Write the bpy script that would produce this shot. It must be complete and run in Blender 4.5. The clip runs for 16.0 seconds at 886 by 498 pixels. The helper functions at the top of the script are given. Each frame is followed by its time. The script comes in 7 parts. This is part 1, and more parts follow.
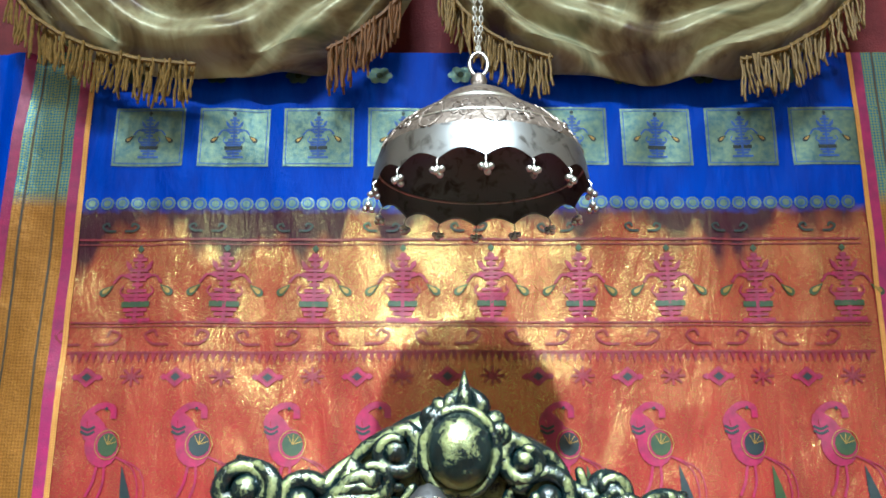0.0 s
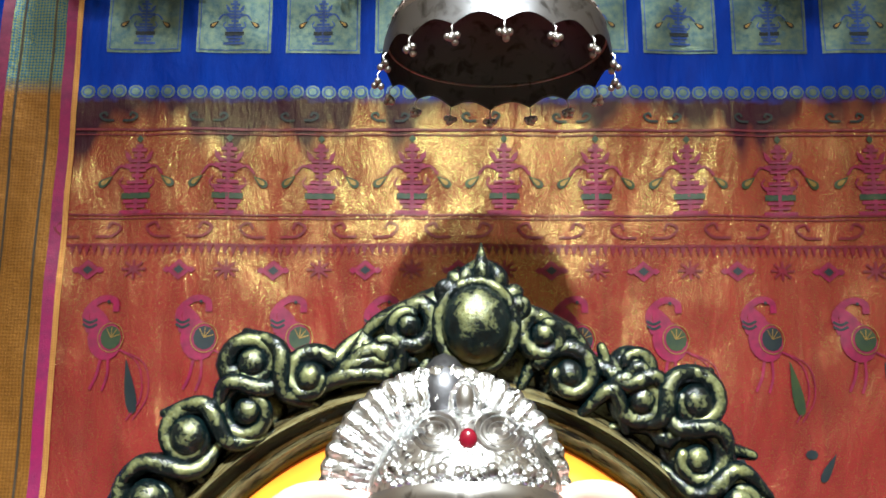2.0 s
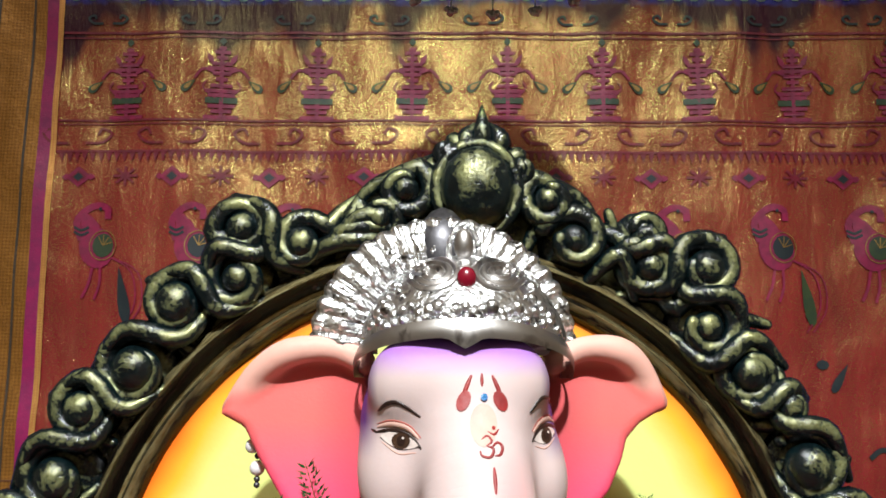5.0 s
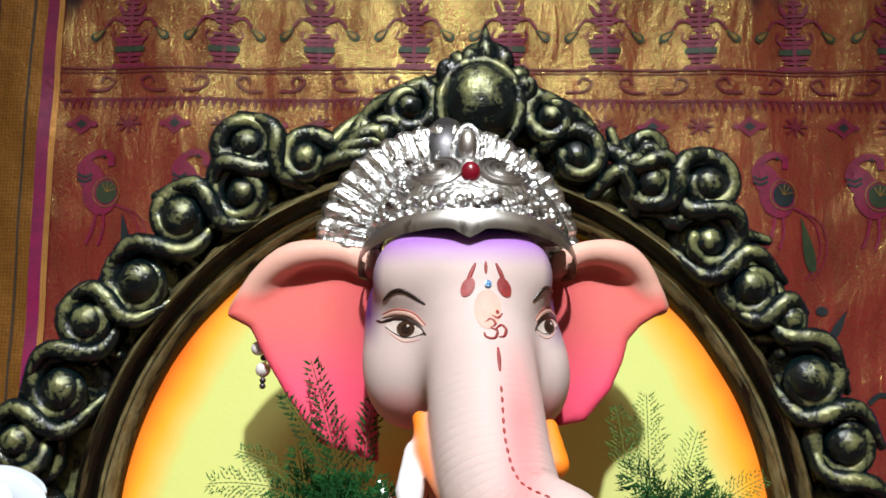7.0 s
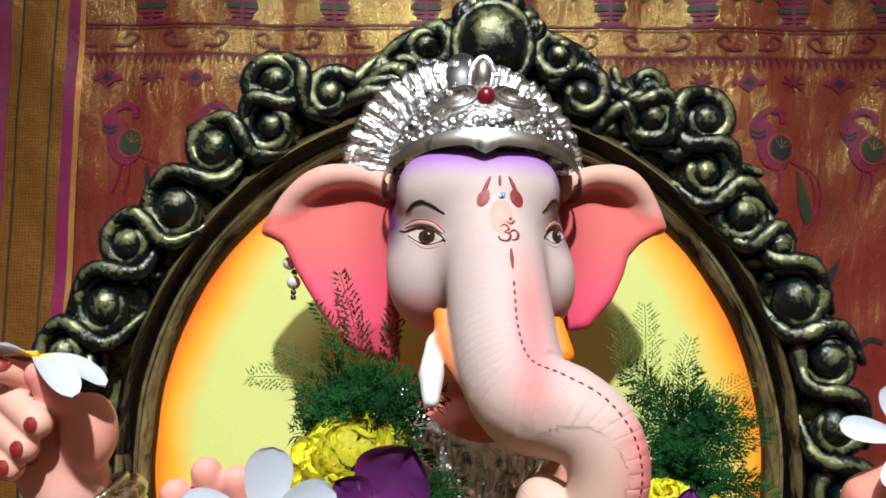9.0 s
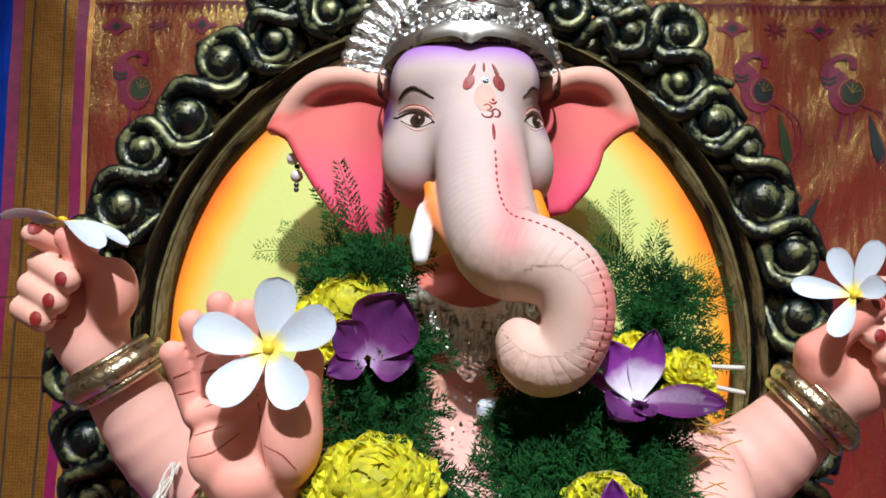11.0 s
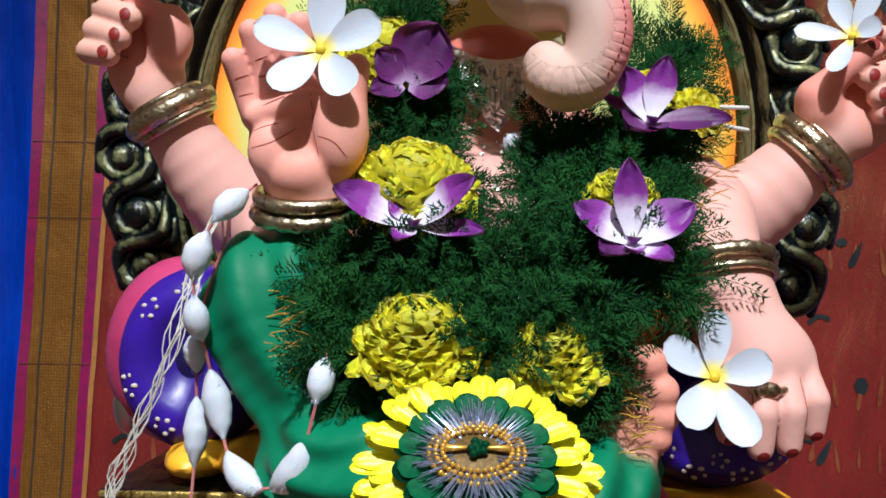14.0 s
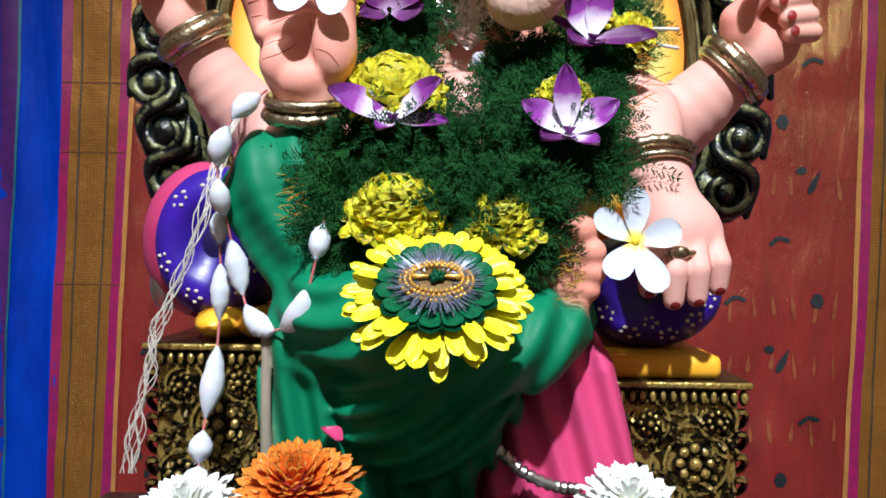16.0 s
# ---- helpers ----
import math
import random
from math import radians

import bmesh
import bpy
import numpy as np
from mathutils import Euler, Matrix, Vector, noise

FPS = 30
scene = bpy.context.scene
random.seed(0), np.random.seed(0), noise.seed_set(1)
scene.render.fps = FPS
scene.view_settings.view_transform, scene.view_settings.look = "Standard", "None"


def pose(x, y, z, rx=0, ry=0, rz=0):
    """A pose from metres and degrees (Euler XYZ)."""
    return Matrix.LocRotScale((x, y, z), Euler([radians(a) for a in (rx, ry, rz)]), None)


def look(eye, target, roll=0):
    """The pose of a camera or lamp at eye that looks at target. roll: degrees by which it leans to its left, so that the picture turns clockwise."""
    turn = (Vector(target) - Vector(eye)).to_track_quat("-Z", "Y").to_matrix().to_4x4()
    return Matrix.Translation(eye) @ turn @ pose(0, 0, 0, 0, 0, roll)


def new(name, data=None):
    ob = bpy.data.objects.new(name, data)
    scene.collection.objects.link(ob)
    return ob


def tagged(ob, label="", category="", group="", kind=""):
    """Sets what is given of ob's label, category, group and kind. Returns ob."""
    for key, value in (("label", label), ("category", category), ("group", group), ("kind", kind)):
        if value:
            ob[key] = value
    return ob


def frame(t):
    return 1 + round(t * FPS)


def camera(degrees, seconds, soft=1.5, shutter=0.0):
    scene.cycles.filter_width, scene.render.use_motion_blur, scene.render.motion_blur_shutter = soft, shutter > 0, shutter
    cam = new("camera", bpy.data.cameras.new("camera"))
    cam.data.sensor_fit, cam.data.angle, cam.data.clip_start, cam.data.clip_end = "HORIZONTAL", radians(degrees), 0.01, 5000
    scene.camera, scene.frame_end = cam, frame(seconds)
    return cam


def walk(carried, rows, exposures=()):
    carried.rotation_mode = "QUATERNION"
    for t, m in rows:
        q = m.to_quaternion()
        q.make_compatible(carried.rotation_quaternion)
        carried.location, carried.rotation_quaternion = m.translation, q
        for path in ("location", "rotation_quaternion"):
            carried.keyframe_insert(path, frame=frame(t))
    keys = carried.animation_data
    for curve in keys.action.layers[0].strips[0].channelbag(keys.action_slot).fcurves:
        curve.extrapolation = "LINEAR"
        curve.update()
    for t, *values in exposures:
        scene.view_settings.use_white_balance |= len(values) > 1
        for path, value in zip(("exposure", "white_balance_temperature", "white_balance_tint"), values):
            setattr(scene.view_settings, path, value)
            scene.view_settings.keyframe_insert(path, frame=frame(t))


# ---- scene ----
cam = camera(54.6, 16.0, 1.7)
PATH = [
    (0, (0.003, 0.001, 1.441), (0.006, 1.929, 1.973), -0.1),
    (0.5, (0.003, 0.012, 1.429), (-0.004, 1.955, 1.902), -0.3),
    (1, (-0.004, 0.024, 1.421), (-0.012, 1.974, 1.862), -0.2),
    (1.5, (-0.006, 0.034, 1.415), (-0.011, 1.995, 1.811), 0),
    (2, (-0.007, 0.05, 1.405), (-0.011, 2.016, 1.772), 0.2),
    (2.5, (-0.009, 0.059, 1.395), (-0.014, 2.03, 1.737), 0.3),
    (3, (-0.009, 0.065, 1.385), (-0.018, 2.039, 1.708), 0.4),
    (3.5, (-0.008, 0.071, 1.377), (-0.017, 2.046, 1.697), 0.4),
    (4, (-0.006, 0.081, 1.363), (-0.018, 2.056, 1.677), 0.3),
    (6.5, (-0.001, 0.1, 1.295), (-0.016, 2.081, 1.569), 0.3),
    (7, (-0.005, 0.097, 1.282), (-0.018, 2.078, 1.552), 0.4),
    (7.5, (-0.01, 0.097, 1.272), (-0.029, 2.081, 1.523), 0.5),
    (8, (-0.013, 0.085, 1.263), (-0.034, 2.071, 1.498), 0.7),
    (10.5, (-0.007, 0.023, 1.185), (-0.031, 2.012, 1.395), 0.6),
    (11, (-0.003, 0.013, 1.163), (-0.03, 2.003, 1.367), 0.6),
    (11.5, (-0.008, -0.001, 1.142), (-0.035, 1.989, 1.342), 0.7),
    (12, (-0.007, -0.01, 1.121), (-0.033, 1.981, 1.31), 0.6),
    (12.5, (-0.007, -0.02, 1.099), (-0.036, 1.971, 1.287), 0.5),
    (13, (-0.011, -0.024, 1.073), (-0.038, 1.968, 1.25), 0.5),
    (13.5, (-0.014, -0.025, 1.05), (-0.048, 1.971, 1.159), 0.9),
    (14, (-0.017, -0.028, 1.028), (-0.055, 1.97, 1.1), 0.9),
    (14.5, (-0.008, -0.046, 1.011), (-0.055, 1.953, 1.036), 0.9),
    (15, (0.006, -0.067, 0.993), (-0.052, 1.932, 0.994), 0.9),
    (15.5, (0.016, -0.098, 0.986), (-0.045, 1.901, 0.976), 0.9),
    (16, (0.011, -0.143, 0.974), (-0.051, 1.855, 0.96), 0.7),
]
walk(cam, [(t, look(eye, target, roll)) for t, eye, target, roll in PATH],
     exposures=[(0, 1.95, 5500, -12), (1.5, 1.42, 6000, -5), (3.5, 0.78, 6400, 3), (7, 0.18, 6400, 4), (11, 0.10, 6200, 5), (14, 0.10, 6100, 6), (16, 0.40, 6100, 7)])

# ---- light ----
world = bpy.data.worlds.new("world")
scene.world = world
world.use_nodes = True
world.node_tree.nodes["Background"].inputs[0].default_value = (0.9, 0.95, 1.0, 1)
world.node_tree.nodes["Background"].inputs[1].default_value = 0.05
lamp_data = bpy.data.lights.new("flood_lamp", "SPOT")
lamp_data.energy, lamp_data.shadow_soft_size, lamp_data.color = 1080, 0.08, (0.98, 0.985, 0.99)
lamp_data.spot_size, lamp_data.spot_blend = radians(28), 1.0
LAMP = Vector((0.10, -2.40, 4.50))
flood = new("flood_lamp", lamp_data)
flood.matrix_world = look(LAMP, (0.0, 0.75, 0.84))
# added fill light: no fixture is seen, it lifts the shaded parts
fill_data = bpy.data.lights.new("added_fill_light", "AREA")
fill_data.shape, fill_data.size, fill_data.size_y = "RECTANGLE", 1.2, 0.05
fill_data.energy, fill_data.color = 48, (0.97, 0.98, 1.0)
tube = new("added_fill_light", fill_data)
tube.matrix_world = look((-0.30, -2.00, 4.70), (0, 0.6, 1.2))


# ---- helpers of this scene ----
def S(r, g, b):
    """Linear colour from screen values 0 to 255."""
    return tuple(((c / 255 + 0.055) / 1.055) ** 2.4 if c > 10 else c / 255 / 12.92 for c in (r, g, b))


def nodes_of(name):
    m = bpy.data.materials.new(name)
    m.use_nodes = True
    return m, m.node_tree.nodes, m.node_tree.links, m.node_tree.nodes["Principled BSDF"]


def ramp(N, L, src, stops):
    r = N.new("ShaderNodeValToRGB")
    els = r.color_ramp.elements
    while len(els) < len(stops):
        els.new(0.5)
    for e, (p, c) in zip(els, stops):
        e.position, e.color = p, (*c, 1) if len(c) == 3 else c
    L.new(src, r.inputs[0])
    return r.outputs[0]


def noise_tex(N, L, scale, detail=4, rough=0.55, vec=None, dist=0.0):
    n = N.new("ShaderNodeTexNoise")
    n.inputs["Scale"].default_value, n.inputs["Detail"].default_value = scale, detail
    n.inputs["Roughness"].default_value, n.inputs["Distortion"].default_value = rough, dist
    if vec is None:
        vec = N.new("ShaderNodeTexCoord").outputs["Object"]
    L.new(vec, n.inputs["Vector"])
    return n.outputs["Fac"]


def math_node(N, L, op, a, b=None, clamp=False):
    n = N.new("ShaderNodeMath")
    n.operation, n.use_clamp = op, clamp
    for i, v in enumerate((a, b)):
        if v is None:
            continue
        if isinstance(v, (int, float)):
            n.inputs[i].default_value = v
        else:
            L.new(v, n.inputs[i])
    return n.outputs[0]


def mix_col(N, L, fac, a, b, mode="MIX"):
    n = N.new("ShaderNodeMix")
    n.data_type, n.blend_type = "RGBA", mode
    for sock, v in ((n.inputs[0], fac), (n.inputs[6], a), (n.inputs[7], b)):
        if isinstance(v, (int, float)):
            sock.default_value = v
        elif isinstance(v, tuple):
            sock.default_value = (*v, 1)
        else:
            L.new(v, sock)
    return n.outputs[2]


def bump_to(N, L, b, height, strength, distance):
    n = N.new("ShaderNodeBump")
    n.inputs["Strength"].default_value, n.inputs["Distance"].default_value = strength, distance
    L.new(height, n.inputs["Height"])
    L.new(n.outputs[0], b.inputs["Normal"])


def plain(name, c1, c2, rough=0.5, metal=0.0, scale=60, bump=0.3, bscale=400, depth=0.001, vary=0.0, sub=0.0, spec=0.5):
    """Two colours mixed by coarse noise, fine relief, roughness that varies."""
    m, N, L, b = nodes_of(name)
    f = noise_tex(N, L, scale)
    col = ramp(N, L, f, [(0.3, c1), (0.7, c2)])
    if vary:
        info = N.new("ShaderNodeObjectInfo")
        hsv = N.new("ShaderNodeHueSaturation")
        L.new(col, hsv.inputs["Color"])
        L.new(math_node(N, L, "MULTIPLY_ADD", info.outputs["Random"], vary), hsv.inputs["Value"])
        hsv.inputs["Value"].links[0].from_node.inputs[2].default_value = 1 - vary / 2
        col = hsv.outputs[0]
    L.new(col, b.inputs["Base Color"])
    fine = noise_tex(N, L, bscale, 5)
    L.new(math_node(N, L, "MULTIPLY_ADD", f, 0.25), b.inputs["Roughness"])
    b.inputs["Roughness"].links[0].from_node.inputs[2].default_value = rough - 0.12
    b.inputs["Metallic"].default_value = metal
    b.inputs["Specular IOR Level"].default_value = spec
    if sub:
        b.inputs["Subsurface Weight"].default_value = sub
        b.inputs["Subsurface Radius"].default_value = (0.004, 0.002, 0.001)
        b.inputs["Subsurface Scale"].default_value = 0.5
    if bump:
        bump_to(N, L, b, fine, bump, depth)
    return m


class Geo:
    """Vertices, faces and face materials of one mesh."""

    def __init__(self):
        self.v, self.f, self.k, self.along = [], [], [], {}

    def add(self, verts, faces, k=0, m=None):
        o = len(self.v)
        self.v += [tuple(m @ Vector(p)) for p in verts] if m is not None else [tuple(p) for p in verts]
        self.f += [tuple(i + o for i in q) for q in faces]
        self.k += [k] * len(faces)
        return self

    def grid(self, fn, nu, nv, k=0, m=None, wrap=False):
        """A sheet fn(u, v), u and v from 0 to 1."""
        vs = [fn(i / nu, j / nv) for j in range(nv + 1) for i in range(nu + (0 if wrap else 1))]
        w = nu if wrap else nu + 1
        fs = [(j * w + i, j * w + (i + 1) % w, (j + 1) * w + (i + 1) % w, (j + 1) * w + i) for j in range(nv) for i in range(nu)]
        return self.add(vs, fs, k, m)

    def ball(self, c, r, k=0, nu=16, nv=10, m=None):
        rx, ry, rz = (r, r, r) if isinstance(r, (int, float)) else r

        def at(u, v):
            a, b = 2 * math.pi * u, math.pi * (v - 0.5)
            return (c[0] + rx * math.cos(a) * math.cos(b), c[1] + ry * math.sin(a) * math.cos(b), c[2] + rz * math.sin(b))
        return self.grid(at, nu, nv, k, m, True)

    def lathe(self, profile, c=(0, 0, 0), n=48, k=0, m=None, wave=None):
        """Profile of (radius, height) turned about z."""
        def at(u, v):
            r, z = profile[round(v * (len(profile) - 1))]
            a = 2 * math.pi * u
            dz = wave(a, v) if wave else 0
            return (c[0] + r * math.cos(a), c[1] + r * math.sin(a), c[2] + z + dz)
        return self.grid(at, n, len(profile) - 1, k, m, True)

    def tube(self, pts, radii, n=8, k=0, closed=False, flat=1.0, m=None):
        """A tube along points; radii one number or one each; ends rounded off."""
        P = [Vector(p) for p in pts]
        R = [radii] * len(P) if isinstance(radii, (int, float)) else list(radii)
        if not closed:
            a, b = (P[0] - P[1]).normalized(), (P[-1] - P[-2]).normalized()
            P = [P[0] + a * R[0] * 0.9, P[0] + a * R[0] * 0.55] + P + [P[-1] + b * R[-1] * 0.55, P[-1] + b * R[-1] * 0.9]
            R = [R[0] * 0.25, R[0] * 0.8] + R + [R[-1] * 0.8, R[-1] * 0.25]
        M = len(P)
        T = [(P[(i + 1) % M] - P[i - 1] if closed else P[min(i + 1, M - 1)] - P[max(i - 1, 0)]).normalized() for i in range(M)]
        up = Vector((0, 1, 0)) if abs(T[0].y) < 0.9 else Vector((1, 0, 0))
        vs = []
        for i in range(M):
            up = (up - T[i] * up.dot(T[i])).normalized()
            side = T[i].cross(up)
            for j in range(n):
                a = 2 * math.pi * j / n
                vs.append(P[i] + (side * math.cos(a) + up * math.sin(a) * flat) * R[i])
        fs = [(i * n + j, i * n + (j + 1) % n, (i + 1) % M * n + (j + 1) % n, (i + 1) % M * n + j) for i in range(M if closed else M - 1) for j in range(n)]
        if not closed:
            fs += [tuple(range(n - 1, -1, -1)), tuple(range((M - 1) * n, M * n))]
        return self.add(vs, fs, k, m)

    def box(self, lo, hi, bevel=0.003, k=0, m=None):
        bm = bmesh.new()
        bmesh.ops.create_cube(bm, size=1)
        for v in bm.verts:
            v.co = Vector([lo[i] + (hi[i] - lo[i]) * (v.co[i] + 0.5) for i in range(3)])
        if bevel:
            bmesh.ops.bevel(bm, geom=bm.edges[:], offset=bevel, segments=2, affect="EDGES", profile=0.5)
        bm.verts.index_update()
        self.add([v.co.copy() for v in bm.verts], [[v.index for v in f.verts] for f in bm.faces], k, m)
        bm.free()
        return self

    def petal(self, length, width, cup=0.2, curl=0.1, tip=0.6, ruffle=0.0, thick=0.0007, root=0.25, k=0, m=None, nu=6, nv=8, a0=0.0, a1=1.0, point=False):
        """A petal along +x, face up +z. tip: where it is widest; root: its width at the base; curl lifts (or drops) the end; point: sharp end."""
        for side in (1, -1):
            o = len(self.v)

            def at(u, v):
                w = width / 2 * (root + (1 - root) * math.sin(math.pi / 2 * min(1, v / tip)) ** 1.2) * (1 if v < tip else max(0.0, 1 - ((v - tip) / (1 - tip)) ** 1.7) ** 0.72 if point else math.sqrt(max(0.0, 1 - ((v - tip) / (1 - tip)) ** 2.2)))
                s = 2 * u - 1
                z = cup * width * s * s * math.sin(math.pi * min(1, v * 0.9)) + curl * length * v * v
                z += ruffle * width * math.sin(s * 9 + length * 900) * v
                return (length * v, w * s, z - (thick * (1 - s * s) if side < 0 else 0))
            self.grid(at, nu, nv, k, m)
            for j in range(nv + 1):
                for i in range(nu + 1):
                    self.along[o + j * (nu + 1) + i] = a0 + (a1 - a0) * j / nv
        return self

    def mesh(self, name, mats, smooth=True):
        me = bpy.data.meshes.new(name)
        me.from_pydata(self.v, [], self.f)
        for m in mats if isinstance(mats, (list, tuple)) else [mats]:
            me.materials.append(m)
        me.polygons.foreach_set("material_index", self.k)
        bm = bmesh.new()
        bm.from_mesh(me)
        bmesh.ops.recalc_face_normals(bm, faces=bm.faces)
        bm.to_mesh(me)
        bm.free()
        if smooth:
            me.polygons.foreach_set("use_smooth", [True] * len(me.polygons))
            me.set_sharp_from_angle(angle=radians(50))
        if self.along:
            att = me.attributes.new("along", "FLOAT", "POINT")
            for i, a in self.along.items():
                att.data[i].value = a
        me.update()
        return me


BASE = {}


def thing(name, loc, label, category, group="", kind=""):
    """An Empty at the thing's base; its parts are given in world metres."""
    ob = new(name)
    ob.location = loc
    ob.empty_display_size = 0.02
    BASE[ob] = Vector(loc)
    return tagged(ob, label, category, group, kind)


def part(name, geo, mats, parent=None, label="", smooth=True):
    ob = new(name, geo if isinstance(geo, bpy.types.Mesh) else geo.mesh(name, mats, smooth))
    if parent is not None:
        ob.parent = parent
        if parent in BASE:
            ob.matrix_parent_inverse = Matrix.Translation(-BASE[parent])
    return tagged(ob, label) if label else ob


def single(name, geo, mats, label, category, group="", kind="", smooth=True):
    return tagged(part(name, geo, mats, None, "", smooth), label, category, group, kind)


def spline(pts, n):
    """n + 1 points on a smooth curve through the given points."""
    P = np.array(pts, float)
    Q = np.vstack([2 * P[0] - P[1], P, 2 * P[-1] - P[-2]])
    out = []
    for s in np.linspace(0, len(P) - 1, n + 1):
        i = min(int(s), len(P) - 2)
        t = s - i
        a, b, c, d = Q[i:i + 4]
        out.append(0.5 * (2 * b + (c - a) * t + (2 * a - 5 * b + 4 * c - d) * t * t + (3 * b - a - 3 * c + d) * t ** 3))
    return [tuple(p) for p in out]


# ---- materials ----
def silk_material():
    """Shot silk: blue above, red crossed with gold thread below, the swags' shadow painted dark between."""
    m, N, L, b = nodes_of("shot_silk")
    co = N.new("ShaderNodeTexCoord").outputs["Object"]
    sep = N.new("ShaderNodeSeparateXYZ")
    L.new(co, sep.inputs[0])
    x, z = sep.outputs[0], sep.outputs[2]
    wob = noise_tex(N, L, 55, 3, vec=co)
    # painted shadow of the fringed swags: dark streaks on the red
    swag_shade_map = N.new("ShaderNodeMapping")
    swag_shade_map.inputs["Scale"].default_value = (1.0, 0.0, 0.12)
    L.new(co, swag_shade_map.inputs[0])
    swag_shade = ramp(N, L, noise_tex(N, L, 11, 2, 0.5, swag_shade_map.outputs[0], 0.3), [(0.42, (0, 0, 0)), (0.66, (1, 1, 1))])
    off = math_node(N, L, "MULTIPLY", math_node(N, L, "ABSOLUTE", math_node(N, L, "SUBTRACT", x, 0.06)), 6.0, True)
    reach = math_node(N, L, "MULTIPLY", math_node(N, L, "MULTIPLY", swag_shade, off), 0.10)
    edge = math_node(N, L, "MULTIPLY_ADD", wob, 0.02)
    edge.node.inputs[2].default_value = 1.796
    above = math_node(N, L, "SUBTRACT", z, edge)
    up = math_node(N, L, "MULTIPLY", above, 60, True)
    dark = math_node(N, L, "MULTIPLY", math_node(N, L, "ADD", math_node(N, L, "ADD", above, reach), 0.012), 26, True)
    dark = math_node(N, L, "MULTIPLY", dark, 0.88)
    side = math_node(N, L, "GREATER_THAN", math_node(N, L, "ABSOLUTE", math_node(N, L, "ADD", x, -0.045)), 0.645)
    blue_fac = math_node(N, L, "MAXIMUM", up, side)
    stretch = N.new("ShaderNodeMapping")
    stretch.inputs["Scale"].default_value = (1.0, 1.0, 0.26)
    L.new(co, stretch.inputs[0])
    patch = noise_tex(N, L, 26, 5, 0.6, stretch.outputs[0], 0.5)
    fine = noise_tex(N, L, 300, 3, 0.6, stretch.outputs[0])
    red = ramp(N, L, patch, [(0.28, S(104, 11, 33)), (0.72, S(140, 24, 41))])
    red = mix_col(N, L, math_node(N, L, "MULTIPLY", fine, 0.16), red, S(150, 66, 50))
    blue = ramp(N, L, patch, [(0.3, S(2, 40, 146)), (0.7, S(4, 62, 186))])
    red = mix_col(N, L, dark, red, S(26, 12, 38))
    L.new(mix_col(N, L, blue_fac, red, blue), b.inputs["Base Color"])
    b.inputs["Roughness"].default_value = 0.55
    b.inputs["Specular IOR Level"].default_value = 0.12
    gold = N.new("ShaderNodeBsdfPrincipled")
    gold.inputs["Base Color"].default_value = (*S(252, 232, 140), 1)
    gold.inputs["Metallic"].default_value = 1.0
    gold.inputs["Roughness"].default_value = 0.21
    share = ramp(N, L, noise_tex(N, L, 900, 2, 0.5, co), [(0.35, (0.04, 0.04, 0.04)), (0.7, (0.38, 0.38, 0.38))])
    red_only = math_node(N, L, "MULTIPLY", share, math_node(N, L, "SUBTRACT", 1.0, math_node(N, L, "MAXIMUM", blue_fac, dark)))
    mixer = N.new("ShaderNodeMixShader")
    L.new(red_only, mixer.inputs[0])
    L.new(b.outputs[0], mixer.inputs[1])
    L.new(gold.outputs[0], mixer.inputs[2])
    L.new(mixer.outputs[0], N["Material Output"].inputs[0])
    wr = noise_tex(N, L, 30, 5, 0.55, stretch.outputs[0], 0.5)
    weave = noise_tex(N, L, 1400, 2, 0.5, co)
    h = math_node(N, L, "ADD", wr, math_node(N, L, "MULTIPLY", weave, 0.06))
    for sh in (b, gold):
        bump_to(N, L, sh, h, 0.7, 0.0075)
    return m


def zari_material(name, c1, c2, blue_top=False, cell=260):
    """Gold brocade with a small diamond weave; greenish where the warp is blue."""
    m, N, L, b = nodes_of(name)
    co = N.new("ShaderNodeTexCoord").outputs["Object"]
    turn = N.new("ShaderNodeMapping")
    turn.inputs["Rotation"].default_value = (0, radians(45), 0)
    L.new(co, turn.inputs[0])
    ch = N.new("ShaderNodeTexChecker")
    ch.inputs["Scale"].default_value = cell
    L.new(turn.outputs[0], ch.inputs[0])
    big = noise_tex(N, L, 45, 4, 0.6, co)
    col = mix_col(N, L, math_node(N, L, "MULTIPLY", ch.outputs["Fac"], 0.45), c1, c2)
    col = mix_col(N, L, math_node(N, L, "MULTIPLY", big, 0.5), col, tuple(0.45 * c for c in c2))
    if blue_top:
        sep = N.new("ShaderNodeSeparateXYZ")
        L.new(co, sep.inputs[0])
        up = math_node(N, L, "MULTIPLY", math_node(N, L, "SUBTRACT", sep.outputs[2], 1.815), 40, True)
        col = mix_col(N, L, up, col, mix_col(N, L, ch.outputs["Fac"], S(120, 130, 90), S(50, 95, 120)))
    L.new(col, b.inputs["Base Color"])
    b.inputs["Metallic"].default_value = 0.55
    b.inputs["Roughness"].default_value = 0.45
    h = math_node(N, L, "ADD", math_node(N, L, "MULTIPLY", ch.outputs["Fac"], 0.2), big)
    bump_to(N, L, b, h, 0.5, 0.003)
    return m


